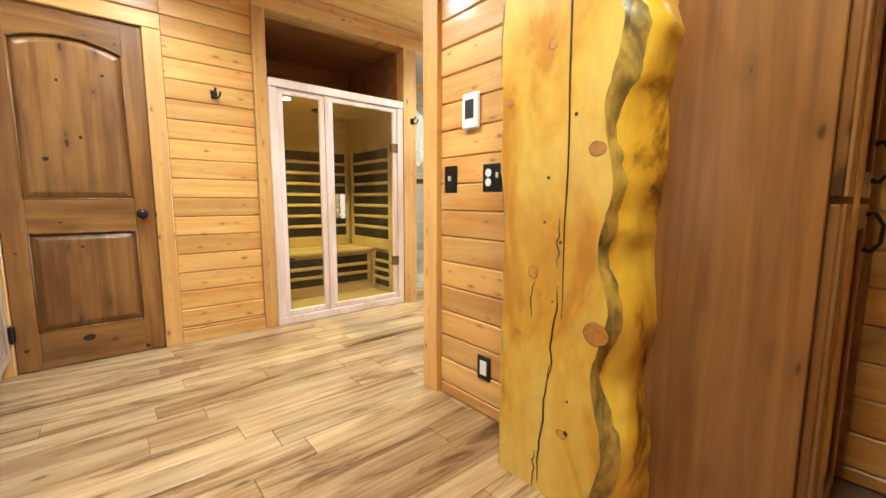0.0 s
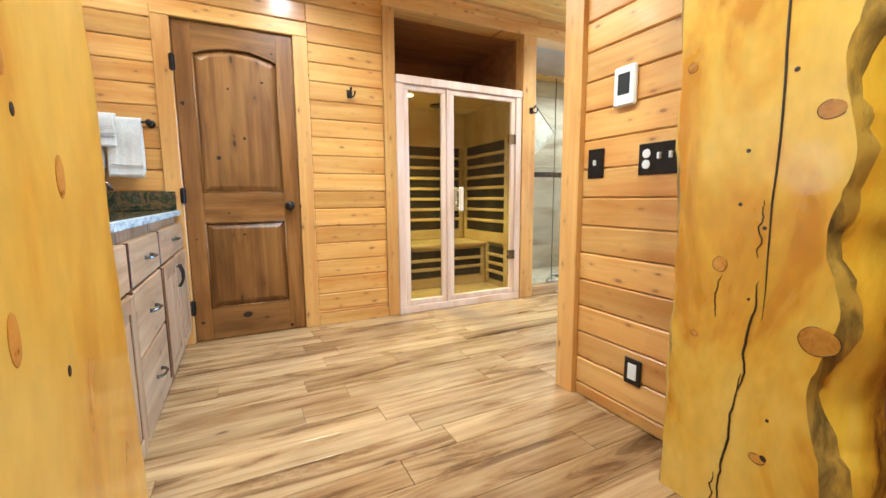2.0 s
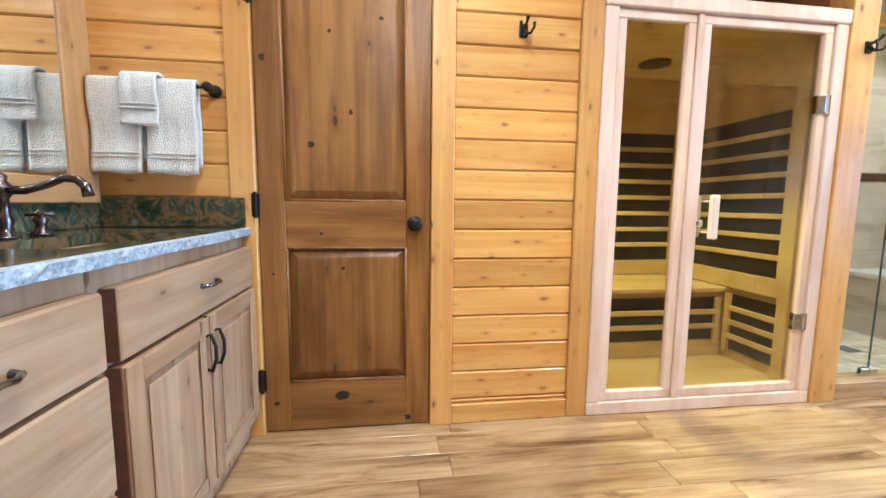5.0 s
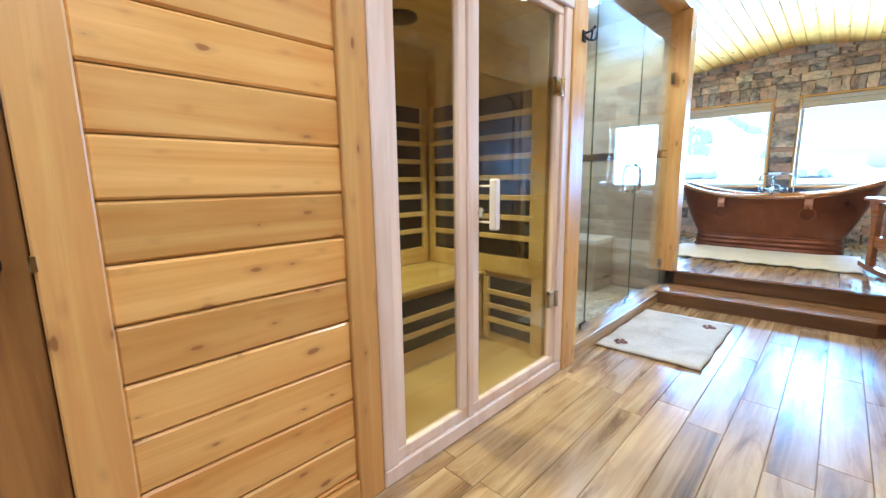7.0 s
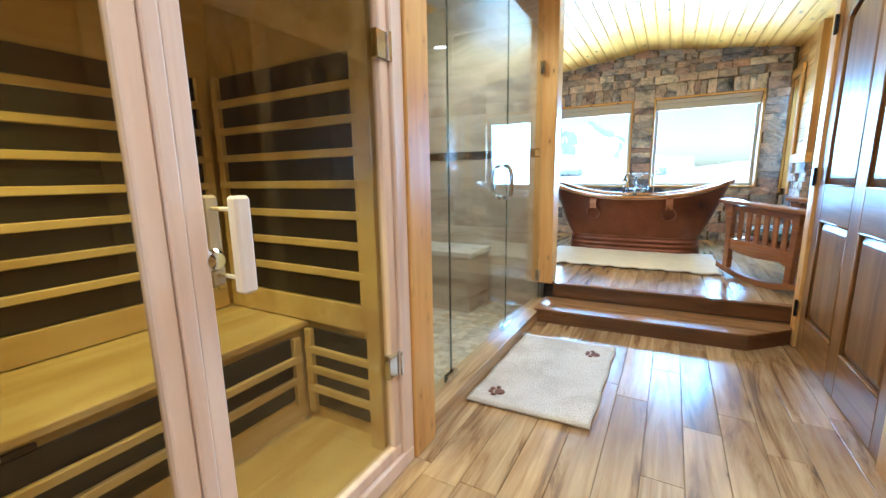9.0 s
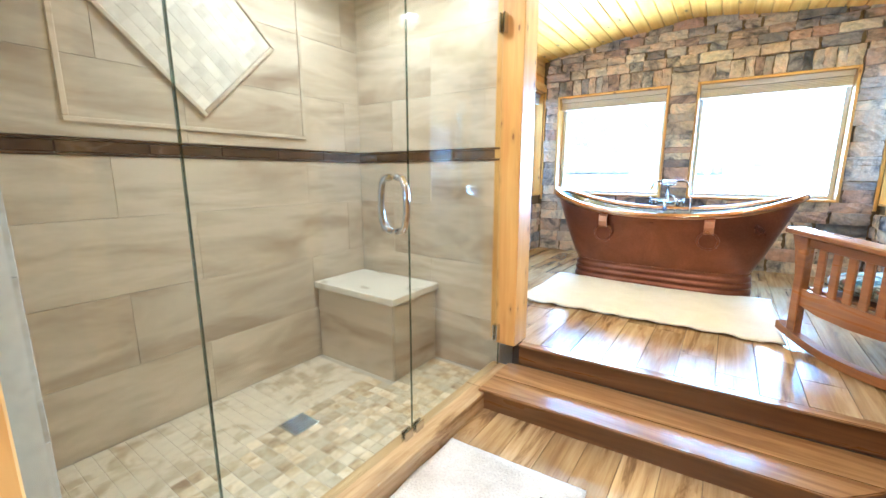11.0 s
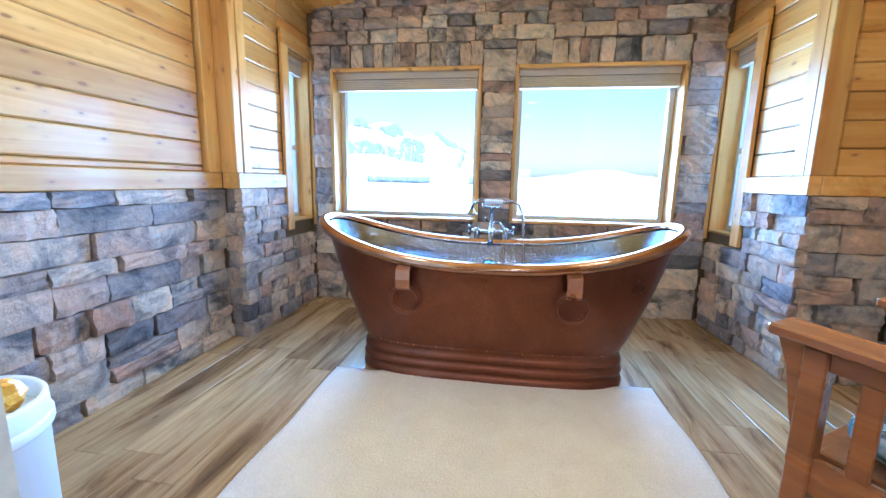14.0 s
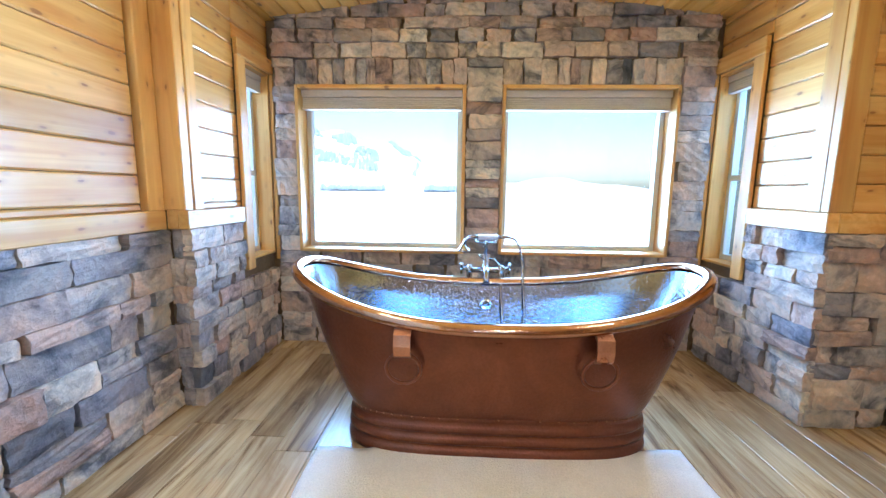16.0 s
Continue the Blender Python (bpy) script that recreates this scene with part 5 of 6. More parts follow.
tube(bm, [(-0.955, 3.31, 1.392), (-0.535, 3.31, 1.392)], 0.008, 10)
part("rod", bm, BLACK, bar, smooth=True)
for x in (-0.95, -0.54):
    bm = bmesh.new()
    lathe(bm, [(0.024, 0), (0.024, 0.006), (0.012, 0.012), (0.011, 0.055), (0.018, 0.062), (0.018, 0.078), (0.004, 0.084)], Matrix.Translation((x, 3.379, 1.392)) @ pose(0, 0, 0, 90, 0, 0), 16)
    part("post", bm, BLACK, bar, smooth=True)


def towel(x0, x1, zb_front, zb_back, label, off=0.0, thick=0.012):
    """A towel folded over the bar."""
    t = thing("towel", ((x0 + x1) / 2, 3.31, zb_front), label, "towel", "towels on the bar")
    bm = bmesh.new()
    nx, prof = 16, []
    r = 0.010 + off
    for k in range(13):
        prof.append((-r, zb_back + (1.392 - zb_back) * k / 12))
    for k in range(1, 8):
        a = math.pi * k / 8
        prof.append((-r * math.cos(a), 1.392 + r * math.sin(a)))
    for k in range(17):
        prof.append((r + 0.004 * math.sin(k * 0.5), 1.392 - (1.392 - zb_front) * k / 16))
    grid = []
    for i in range(nx + 1):
        u = i / nx
        x = x0 + (x1 - x0) * u
        grid.append([bm.verts.new((x + 0.004 * noise.noise((u * 3, z * 6, off * 50)), 3.31 - d - 0.005 * noise.noise((u * 5 + x0 * 9, z * 3, off * 40)) * (1 if k > 16 else 0.3), z + (0.004 * math.sin(u * 7) if k in (0, len(prof) - 1) else 0))) for k, (d, z) in enumerate(prof)])
    for a, b in zip(grid, grid[1:]):
        for k in range(len(prof) - 1):
            bm.faces.new((a[k], a[k + 1], b[k + 1], b[k]))
    ob = part("cloth", bm, TOWEL, t, smooth=True)
    so = ob.modifiers.new("thickness", "SOLIDIFY")
    so.thickness, so.offset = thick, 1.0
    bm = bmesh.new()
    for dz in (0.055, 0.07):
        cbox(bm, x0 + 0.002, 3.31 - r - thick - 0.0075, zb_front + dz, x1 - 0.002, 3.31 - r - thick * 0.3, zb_front + dz + 0.005, 0.001)
    part("woven_band", bm, TOWEL, t)


towel(-0.93, -0.765, 1.075, 1.12, "cream cotton bath towel folded over the bar")
towel(-0.745, -0.577, 1.072, 1.10, "cream cotton bath towel folded over the bar")
towel(-0.815, -0.695, 1.242, 1.25, "small cream hand towel laid over the bath towels", 0.021, 0.010)

# ---------------- shower ----------------
GY = 3.455


def shower_panel(x0, x1, label, edges=2):
    g = thing("shower_glass_panel", ((x0 + x1) / 2, GY, 0.086), label, "shower glass", "shower glass panels")
    p = pbox("pane", (x0, GY - 0.005, 0.090, x1, GY + 0.005, 2.06), GLASS, g, "", 0)
    p.visible_shadow = False
    for e in (x0, x1)[2 - edges:]:
        q = pbox("edge", (e - 0.0009, GY - 0.0046, 0.0905, e + 0.0009, GY + 0.0046, 2.0595), GEDGE, g, "green-grey polished glass edge", 0.001)
        q.visible_shadow = False
    return g


panel_a = shower_panel(2.357, 2.6745, "clear frameless fixed glass shower panel")
panel_b = shower_panel(2.6775, 3.4162, "clear frameless glass shower panel with a chrome pull")
panel_c = shower_panel(3.4192, 4.165, "clear frameless glass shower panel hinged to the pine post", 1)
bm = bmesh.new()
for s in (-1, 1):
    pts = []
    for k in range(9):
        a = math.pi * k / 8
        pts.append((3.335, GY + s * (0.012 + 0.048 * math.sin(a) ** 0.5), 1.025 - 0.095 * math.cos(a)))
    tube(bm, pts, 0.0125, 14)
part("handle", bm, CHROME, panel_b, "chrome D-shaped pull", True)
for x, p in ((2.645, panel_a), (2.70, panel_b), (3.455, panel_c), (3.385, panel_b)):
    bm = bmesh.new()
    cbox(bm, x - 0.025, GY - 0.013, 0.086, x + 0.025, GY - 0.0055, 0.125, 0.002)
    cbox(bm, x - 0.025, GY + 0.0055, 0.086, x + 0.025, GY + 0.013, 0.125, 0.002)
    part("clamp", bm, CHROME, p, "chrome glass clamp")
for z in (0.285, 1.83):
    bm = bmesh.new()
    cbox(bm, 4.115, GY - 0.016, z - 0.045, 4.19, GY - 0.0055, z + 0.045, 0.003)
    cbox(bm, 4.115, GY + 0.0055, z - 0.045, 4.19, GY + 0.016, z + 0.045, 0.003)
    part("hinge", bm, CHROME, panel_c, "chrome shower hinge")
bench = thing("shower_bench", (3.98, 4.2, 0), "tiled corner shower bench with a cream stone seat", "bench")
pbox("seat", (3.775, 3.875, 0.445, 4.19, 4.51, 0.485), CREAM, bench, "cream stone seat slab", 0.004)
pbox("front_tile", (3.80, 3.905, 0.0, 3.815, 4.51, 0.444), TILE, bench)
pbox("side_tile", (3.815, 3.900, 0.0, 4.19, 3.915, 0.444), TILE, bench)
pbox("core", (3.815, 3.915, 0.0, 4.19, 4.51, 0.444), TILE_G, bench, c=0)
drain = thing("shower_drain", (3.27, 3.99, 0.004), "square steel shower drain grate", "drain")
pbox("rim", (3.20, 3.935, 0.0035, 3.33, 4.065, 0.0075), CHROME, drain, c=0.001)
for k in range(7):
    pbox("bar", (3.208, 3.945 + k * 0.0165, 0.0076, 3.322, 3.953 + k * 0.0165, 0.0105), PULL, drain, c=0.001)
head = thing("rain_shower", (3.35, 3.95, 2.25), "square brushed steel rain shower head on a ceiling arm", "shower head")
bm = bmesh.new()
lathe(bm, [(0.028, 0), (0.028, -0.010), (0.012, -0.016), (0.010, -0.125), (0.018, -0.13), (0.018, -0.15), (0.008, -0.155)], pose(3.35, 3.95, 2.409), 16)
part("arm", bm, BLACK, head, "dark ceiling arm")
pbox("rose", (3.27, 3.87, 2.225, 3.43, 4.03, 2.253), CREAM, head, "square rain rose", 0.004)
pbox("spray_plate", (3.28, 3.88, 2.219, 3.42, 4.02, 2.2245), CHROME, head, c=0.001)


def downlight(x, y, z, power, colour=WARM, size=150):
    d = thing("downlight", (x, y, z), "lit recessed downlight with a white trim ring", "lamp", "downlights")
    bm = bmesh.new()
    lathe(bm, [(0.085, 0.004), (0.085, -0.004), (0.070, -0.008), (0.062, -0.002)], pose(x, y, z), 28)
    part("trim_ring", bm, WHITE, d)
    bm = bmesh.new()
    lathe(bm, [(0.060, 0.0), (0.060, -0.004), (0.03, -0.0055)], pose(x, y, z), 24)
    part("lens", bm, BULB, d, "glowing lens")
    spot_lamp("downlight_lamp", x, y, z - 0.03, power, colour, size, 0.085)


for x, y, w in CANS:
    downlight(x, y, roof(y) - 0.003, w)
for x, y, w in ENTRY_CANS:
    downlight(x, y, 2.437, w, (1.0, 0.86, 0.58))
downlight(*SHOWER_CAN, SHOWER_W)
spot_lamp("sauna_lamp", 1.42, 3.80, 1.81, SAUNA_W, (1.0, 0.83, 0.24), 100, 0.04)

# ---------------- mats ----------------
mat_t = thing("bath_mat", (3.1, 3.08, 0.0), "cream bath mat with brown paw-print embroidery, on the tile floor", "bath mat")
bm = bmesh.new()
n = 26
g = []
for i in range(n + 1):
    row = []
    for j in range(n + 1):
        u, v = i / n, j / n
        x = 2.66 + (3.57 - 2.66) * u + 0.03 * v
        y = 3.365 - (0.56) * v + 0.004 * math.sin(u * 19)
        row.append(bm.verts.new((x, y, 0.012 + 0.003 * noise.noise((x * 9, y * 9, 0)))))
    g.append(row)
for i in range(n):
    for j in range(n):
        bm.faces.new((g[i][j], g[i + 1][j], g[i + 1][j + 1], g[i][j + 1]))
ob = part("cloth", bm, MATCLOTH, mat_t, smooth=True)
so = ob.modifiers.new("thickness", "SOLIDIFY")
so.thickness, so.offset = 0.010, 0
for cx, cy in ((2.785, 3.243), (3.432, 2.90)):
    bm = bmesh.new()
    for dx, dy, r in ((0, 0, 0.026), (-0.035, 0.022, 0.012), (-0.013, 0.042, 0.013), (0.015, 0.042, 0.013), (0.036, 0.020, 0.012)):
        lathe(bm, [(r, 0.0), (r * 0.9, 0.003), (0.002, 0.004)], pose(cx + dx, cy + dy, 0.0178), 12)
    part("paw_print", bm, PAW, mat_t, "brown embroidered paw print")

rug = thing("rug", (5.4, 2.92, PLAT), "long plain cream cotton rug in front of the bath", "rug")
bm = bmesh.new()
g = []
nx, ny = 24, 60
for i in range(nx + 1):
    row = []
    for j in range(ny + 1):
        u, v = i / nx, j / ny
        x0 = 4.925 + 0.045 * v + 0.010 * math.sin(v * 41) * (abs(math.sin(v * 13)) > 0.5)
        x = x0 + (0.925 + 0.025 * v) * u
        y = 3.69 - 1.525 * v + 0.006 * math.sin(u * 9)
        lift = 0.010 * max(0, math.sin(v * 47)) * max(0, 1 - u * 9)
        row.append(bm.verts.new((x, y, PLAT + 0.014 + 0.003 * noise.noise((x * 5, y * 5, 0)) + lift)))
    g.append(row)
for i in range(nx):
    for j in range(ny):
        bm.faces.new((g[i][j], g[i + 1][j], g[i + 1][j + 1], g[i][j + 1]))
ob = part("cloth", bm, RUG, rug, smooth=True)
so = ob.modifiers.new("thickness", "SOLIDIFY")
so.thickness, so.offset = 0.010, 0

# ---------------- copper bath ----------------
TC = Vector((6.11, 2.942))
TZ0 = PLAT + 0.175


def sup(c, n=2.35):
    return math.copysign(abs(c) ** (2 / n), c)


def rim_z(sy):
    return 0.806 + 0.160 * abs(sy) ** 2.1


def tub_point(th, s, inset=0.0):
    """A point of the bath's wall: th round it, s from its foot (0) to its rim (1)."""
    square = 3.6 - 1.25 * min(1.0, s * 1.2)
    sy, cx = sup(math.sin(th), square), sup(math.cos(th), square)
    a = 0.646 + 0.238 * s ** 0.9 - inset
    b = 0.272 + 0.118 * s ** 0.8 - inset
    zr = rim_z(math.sin(th))
    return Vector((TC.x + b * cx, TC.y + a * sy, TZ0 + (zr - TZ0) * s))


tub = thing("copper_bathtub", (TC.x, TC.y, PLAT), "double-slipper copper bathtub, aged brown outside and bright inside", "bathtub")
N, S = 96, 22
bm = bmesh.new()
rings = [[bm.verts.new(tub_point(k * math.tau / N, s / S)) for k in range(N)] for s in range(S + 1)]
for a, b in zip(rings, rings[1:]):
    for k in range(N):
        bm.faces.new((a[k], a[(k + 1) % N], b[(k + 1) % N], b[k]))
part("outer_shell", bm, COPPER, tub, "hammered aged copper skin", True)
bm = bmesh.new()
rings = [[bm.verts.new(tub_point(k * math.tau / N, 1 - s / S * 0.98, 0.014 + 0.012 * s / S)) for k in range(N)] for s in range(S + 1)]
for f in (0.75, 0.4, 0.05):
    rings.append([bm.verts.new((TC.x + (v.co.x - TC.x) * f, TC.y + (v.co.y - TC.y) * f, TZ0 + 0.008)) for v in rings[S]])
for a, b in zip(rings, rings[1:]):
    for k in range(N):
        bm.faces.new((a[k], a[(k + 1) % N], b[(k + 1) % N], b[k]))
bm.faces.new(rings[-1])
part("inner_shell", bm, NICKEL, tub, "bright hammered nickel lining", True)
bm = bmesh.new()
tube(bm, [tub_point(k * math.tau / N, 1.0, -0.006) + Vector((0, 0, 0.006)) for k in range(N)], 0.026, 14, True)
part("rolled_rim", bm, RIMCOP, tub, "polished copper rolled rim", True)
bm = bmesh.new()
prof = [(0.002, 0.152), (0.016, 0.150), (0.018, 0.128), (0.012, 0.122), (0.024, 0.112), (0.028, 0.098), (0.022, 0.086), (0.016, 0.082), (0.028, 0.072), (0.033, 0.058), (0.026, 0.046), (0.018, 0.042), (0.030, 0.032), (0.036, 0.016), (0.034, 0.0)]
rings = [[bm.verts.new((TC.x + (0.252 + d) * sup(math.cos(k * math.tau / N), 3.6), TC.y + (0.627 + d) * sup(math.sin(k * math.tau / N), 3.6), PLAT + 0.004 + z * 1.2)) for k in range(N)] for d, z in prof]
for a, b in zip(rings, rings[1:]):
    for k in range(N):
        bm.faces.new((a[k], a[(k + 1) % N], b[(k + 1) % N], b[k]))
bm.faces.new(rings[-1])
part("plinth", bm, COPPER, tub, "ribbed copper plinth", True)
bm = bmesh.new()
for k in range(72):
    a = k * math.tau / 72
    p = Vector((TC.x + 0.269 * sup(math.cos(a), 3.6), TC.y + 0.644 * sup(math.sin(a), 3.6), PLAT + 0.172))
    way = Vector((math.cos(a), math.sin(a), 0)).to_track_quat("Z", "Y").to_matrix().to_4x4()
    lathe(bm, [(0.0055, -0.002), (0.005, 0.003), (0.002, 0.005)], Matrix.Translation(p) @ way, 8)
tagged(part("rivets", bm, RIMCOP, tub, "row of small copper rivets", True), kind="stuff")


def wall_at(y, z):
    """The bath's front at this y and height."""
    best = None
    for k in range(0, 181):
        th = math.pi + radians(k - 90)
        for s in range(0, 41):
            p = tub_point(th, s / 40)
            e = abs(p.y - y) + abs(p.z - z)
            if best is None or e < best[0]:
                best = (e, p)
    return best[1].x


for y in (3.316, 2.588):
    x = wall_at(y, 0.75)
    bm = bmesh.new()
    pts = [(x + 0.006, 0.800), (x - 0.034, 0.808), (x - 0.060, 0.792), (x - 0.066, 0.75), (x - 0.058, 0.712), (x - 0.040, 0.698), (x - 0.020, 0.706)]
    sweep_poly(bm, [(p[0], p[1]) for p in pts] + [(p[0] + 0.010, p[1] + (0.004 if i > 3 else -0.010)) for i, p in reversed(list(enumerate(pts)))][:7], "y", y - 0.031, y + 0.031)
    st = part("strap", bm, STRAP, tub, "copper ring strap")
    bm = bmesh.new()
    tube(bm, [(x - 0.020 - 0.014 * math.cos(k * math.tau / 28), y + 0.064 * math.sin(k * math.tau / 28), 0.648 + 0.064 * math.cos(k * math.tau / 28)) for k in range(28)], 0.0075, 10, True)
    part("ring", bm, COPPER, st, "hanging copper ring", True)
bm = bmesh.new()
lathe(bm, [(0.032, 0), (0.032, 0.004), (0.024, 0.008), (0.010, 0.006)], Matrix.Translation((6.450, 2.965, 0.70)) @ pose(0, 0, 0, 0, -90, 0), 20)
part("overflow", bm, CHROME, tub, "round perforated overflow plate")

# bath filler behind the tub
fill = thing("bath_filler", (6.58, 2.965, PLAT), "antique pewter freestanding bath filler with hand shower", "tap")
fx, fy = 6.58, 2.965
for dy in (-0.09, 0.09):
    bm = bmesh.new()
    lathe(bm, [(0.03, 0), (0.03, 0.008), (0.013, 0.014), (0.0125, 0.60), (0.018, 0.61), (0.018, 0.66), (0.010, 0.675)], pose(fx, fy + dy, PLAT), 14)
    p = part("riser", bm, PEWTER, fill, smooth=True)
    bm = bmesh.new()
    tube(bm, [(fx, fy + dy, 0.87), (fx, fy + dy * 1.45, 0.875)], 0.010, 10)
    for a in range(0, 360, 90):
        c, s = math.cos(radians(a + 20)), math.sin(radians(a + 20))
        tube(bm, [(fx, fy + dy * 1.5, 0.875), (fx + 0.034 * c, fy + dy * 1.5, 0.875 + 0.034 * s)], 0.006, 8, radii=[0.005, 0.008])
    part("cross_handle", bm, PEWTER, p, smooth=True)
bm = bmesh.new()
tube(bm, [(fx, fy - 0.10, 0.865), (fx, fy + 0.10, 0.865)], 0.015, 12)
tube(bm, [(fx, fy, 0.865), (fx - 0.05, fy, 0.885), (fx - 0.10, fy, 0.872), (fx - 0.115, fy, 0.84), (fx - 0.117, fy, 0.805)], 0.013, 12, radii=[0.016, 0.014, 0.013, 0.015, 0.019])
lathe(bm, [(0.02, 0), (0.02, 0.02), (0.010, 0.03), (0.0095, 0.14), (0.016, 0.15), (0.004, 0.165)], pose(fx, fy, 0.87), 14)
part("body", bm, PEWTER, fill, smooth=True)
bm = bmesh.new()
tube(bm, [(fx, fy, 1.02), (fx - 0.03, fy + 0.05, 1.03), (fx - 0.035, fy + 0.055, 1.045)], 0.006, 8)
tube(bm, [(fx, fy, 1.02), (fx - 0.03, fy - 0.05, 1.03), (fx - 0.035, fy - 0.055, 1.045)], 0.006, 8)
part("cradle", bm, PEWTER, fill, smooth=True)
bm = bmesh.new()
tube(bm, [(fx - 0.02, fy + 0.01, 0.93), (fx - 0.06, fy + 0.03, 0.95), (fx - 0.065, fy + 0.035, 0.965)], 0.005, 8)
part("lever", bm, PEWTER, fill, smooth=True)
hand = bmesh.new()
tube(hand, [(fx - 0.035, fy + 0.045, 1.06), (fx - 0.035, fy - 0.065, 1.06)], 0.015, 14)
hs = part("handset_grip", hand, WHITE, fill, "white porcelain grip", True)
bm = bmesh.new()
tube(bm, [(fx - 0.035, fy + 0.045, 1.06), (fx - 0.035, fy + 0.09, 1.06), (fx - 0.035, fy + 0.115, 1.045), (fx - 0.037, fy + 0.125, 1.015)], 0.009, 10, radii=[0.010, 0.009, 0.009, 0.011])
lathe(bm, [(0.010, 0.012), (0.018, -0.004), (0.034, -0.022), (0.034, -0.028), (0.004, -0.03)], pose(fx - 0.037, fy + 0.126, 1.008), 18)
part("spray_bell", bm, PEWTER, hs, "pewter hand shower bell", True)
bm = bmesh.new()
tube(bm, [(fx - 0.035, fy - 0.065, 1.06), (fx - 0.035, fy - 0.12, 1.062)], 0.009, 10)
part("hose_coupling", bm, PEWTER, hs, "pewter coupling", True)
bm = bmesh.new()
tube(bm, [(fx - 0.035, fy - 0.12, 1.062), (fx - 0.04, fy - 0.16, 1.05), (fx - 0.06, fy - 0.185, 1.0), (fx - 0.09, fy - 0.195, 0.90), (fx - 0.13, fy - 0.20, 0.78), (fx - 0.17, fy - 0.205, 0.66), (fx - 0.20, fy - 0.19, 0.55), (fx - 0.22, fy - 0.14, 0.48), (fx - 0.21, fy - 0.10, 0.52), (fx - 0.17, fy - 0.085, 0.66), (fx - 0.10, fy - 0.08, 0.80), (fx - 0.04, fy - 0.075, 0.90), (fx - 0.01, fy - 0.05, 0.93), (fx, fy - 0.02, 0.93)], 0.0065, 10)
part("hose", bm, PEWTER, fill, "ribbed metal hose", True)

# ---------------- rocking chair ----------------
chair = thing("rocking_chair", (0, 0, 0), "reddish-brown mission style wooden rocking chair with slatted sides", "chair")


def rbox(name, parent, a, b, w, t, mat=CHERRY):
    """A straight bar from a to b, w wide sideways (local y) and t the other way."""
    a, b = Vector(a), Vector(b)
    bm = bmesh.new()
    L = (b - a).length
    cbox(bm, -t / 2, -w / 2, 0, t / 2, w / 2, L, 0.004)
    m = (b - a).to_track_quat("Z", "Y")
    turn = Matrix.Translation(a) @ (m.to_matrix().to_4x4())
    ax = turn.to_3x3() @ Vector((0, 1, 0))
    if abs(ax.y) < 0.7:
        turn = turn @ pose(0, 0, 0, 0, 0, 90)
    bm.transform(turn)
    return part(name, bm, mat, parent)


def arc(name, parent, y, w):
    """A curved runner under one side."""
    bm = bmesh.new()
    R, out = 1.25, []
    top = []
    for k in range(21):
        x = -0.52 + 0.89 * k / 20
        z = 0.012 + R - math.sqrt(R * R - (x + 0.02) ** 2)
        out.append((x, z - 0.012))
        top.append((x, z + 0.030))
    pts = out + top[::-1]
    r0, r1 = [bm.verts.new((p[0], y - w / 2, p[1])) for p in pts], [bm.verts.new((p[0], y + w / 2, p[1])) for p in pts]
    for k in range(20):
        a, b = k, len(pts) - 1 - k
        bm.faces.new((r0[a], r0[a + 1], r0[b - 1], r0[b]))
        bm.faces.new((r1[a], r1[b], r1[b - 1], r1[a + 1]))
    for i in range(len(pts)):
        j = (i + 1) % len(pts)
        bm.faces.new((r0[i], r1[i], r1[j], r0[j]))
    return part(name, bm, CHERRY, parent)


for s in (-1, 1):
    y = s * 0.29
    arc("rocker", chair, y, 0.05)
    rbox("leg", chair, (0.28, y, 0.055), (0.28, y, 0.585), 0.045, 0.05)
    rbox("leg", chair, (-0.28, y, 0.05), (-0.30, y, 0.575), 0.045, 0.05)
    bm = bmesh.new()
    cbox(bm, -0.40, y - 0.055, 0.588, 0.37, y + 0.055, 0.616, 0.006)
    for v in bm.verts:
        v.co.z += -0.045 * (0.37 - v.co.x) / 0.77 + 0.012
    part("armrest", bm, CHERRY, chair)
    bm = bmesh.new()
    sweep_poly(bm, [(0.305, 0.36), (0.318, 0.42), (0.335, 0.52), (0.362, 0.594), (0.305, 0.594)], "y", y - 0.014, y + 0.014)
    part("corbel", bm, CHERRY, chair)
    bm = bmesh.new()
    sweep_poly(bm, [(-0.28, 0.225), (-0.15, 0.205), (0.0, 0.198), (0.15, 0.205), (0.258, 0.23), (0.258, 0.315), (-0.28, 0.300)], "y", y - 0.013, y + 0.013)
    part("side_rail", bm, CHERRY, chair)
    rbox("side_rail", chair, (-0.28, y, 0.533), (0.258, y, 0.560), 0.024, 0.045)
    for k in range(6):
        x = -0.21 + 0.078 * k
        rbox("slat", chair, (x, y, 0.30), (x, y, 0.535 + 0.0), 0.016, 0.042)
    rbox("back_post", chair, (-0.28, s * 0.265, 0.30), (-0.50, s * 0.265, 1.02), 0.04, 0.045)
rbox("front_rail", chair, (0.28, -0.265, 0.27), (0.28, 0.265, 0.27), 0.08, 0.028)
rbox("back_rail", chair, (-0.28, -0.265, 0.27), (-0.28, 0.265, 0.27), 0.08, 0.028)
rbox("top_rail", chair, (-0.485, -0.245, 0.965), (-0.485, 0.245, 0.965), 0.09, 0.028)
rbox("back_rail", chair, (-0.335, -0.245, 0.45), (-0.335, 0.245, 0.45), 0.05, 0.026)
for k in range(7):
    y = -0.19 + 0.0633 * k
    rbox("slat", chair, (-0.336, y, 0.46), (-0.480, y, 0.935), 0.038, 0.014)
pbox("seat_board", (-0.27, -0.262, 0.305, 0.265, 0.262, 0.322), CHERRY, chair, c=0.004)
CHAIR_AT = pose(4.975, 1.742, PLAT + 0.002, 0, 0, 33.4)
chair.matrix_basis = CHAIR_AT
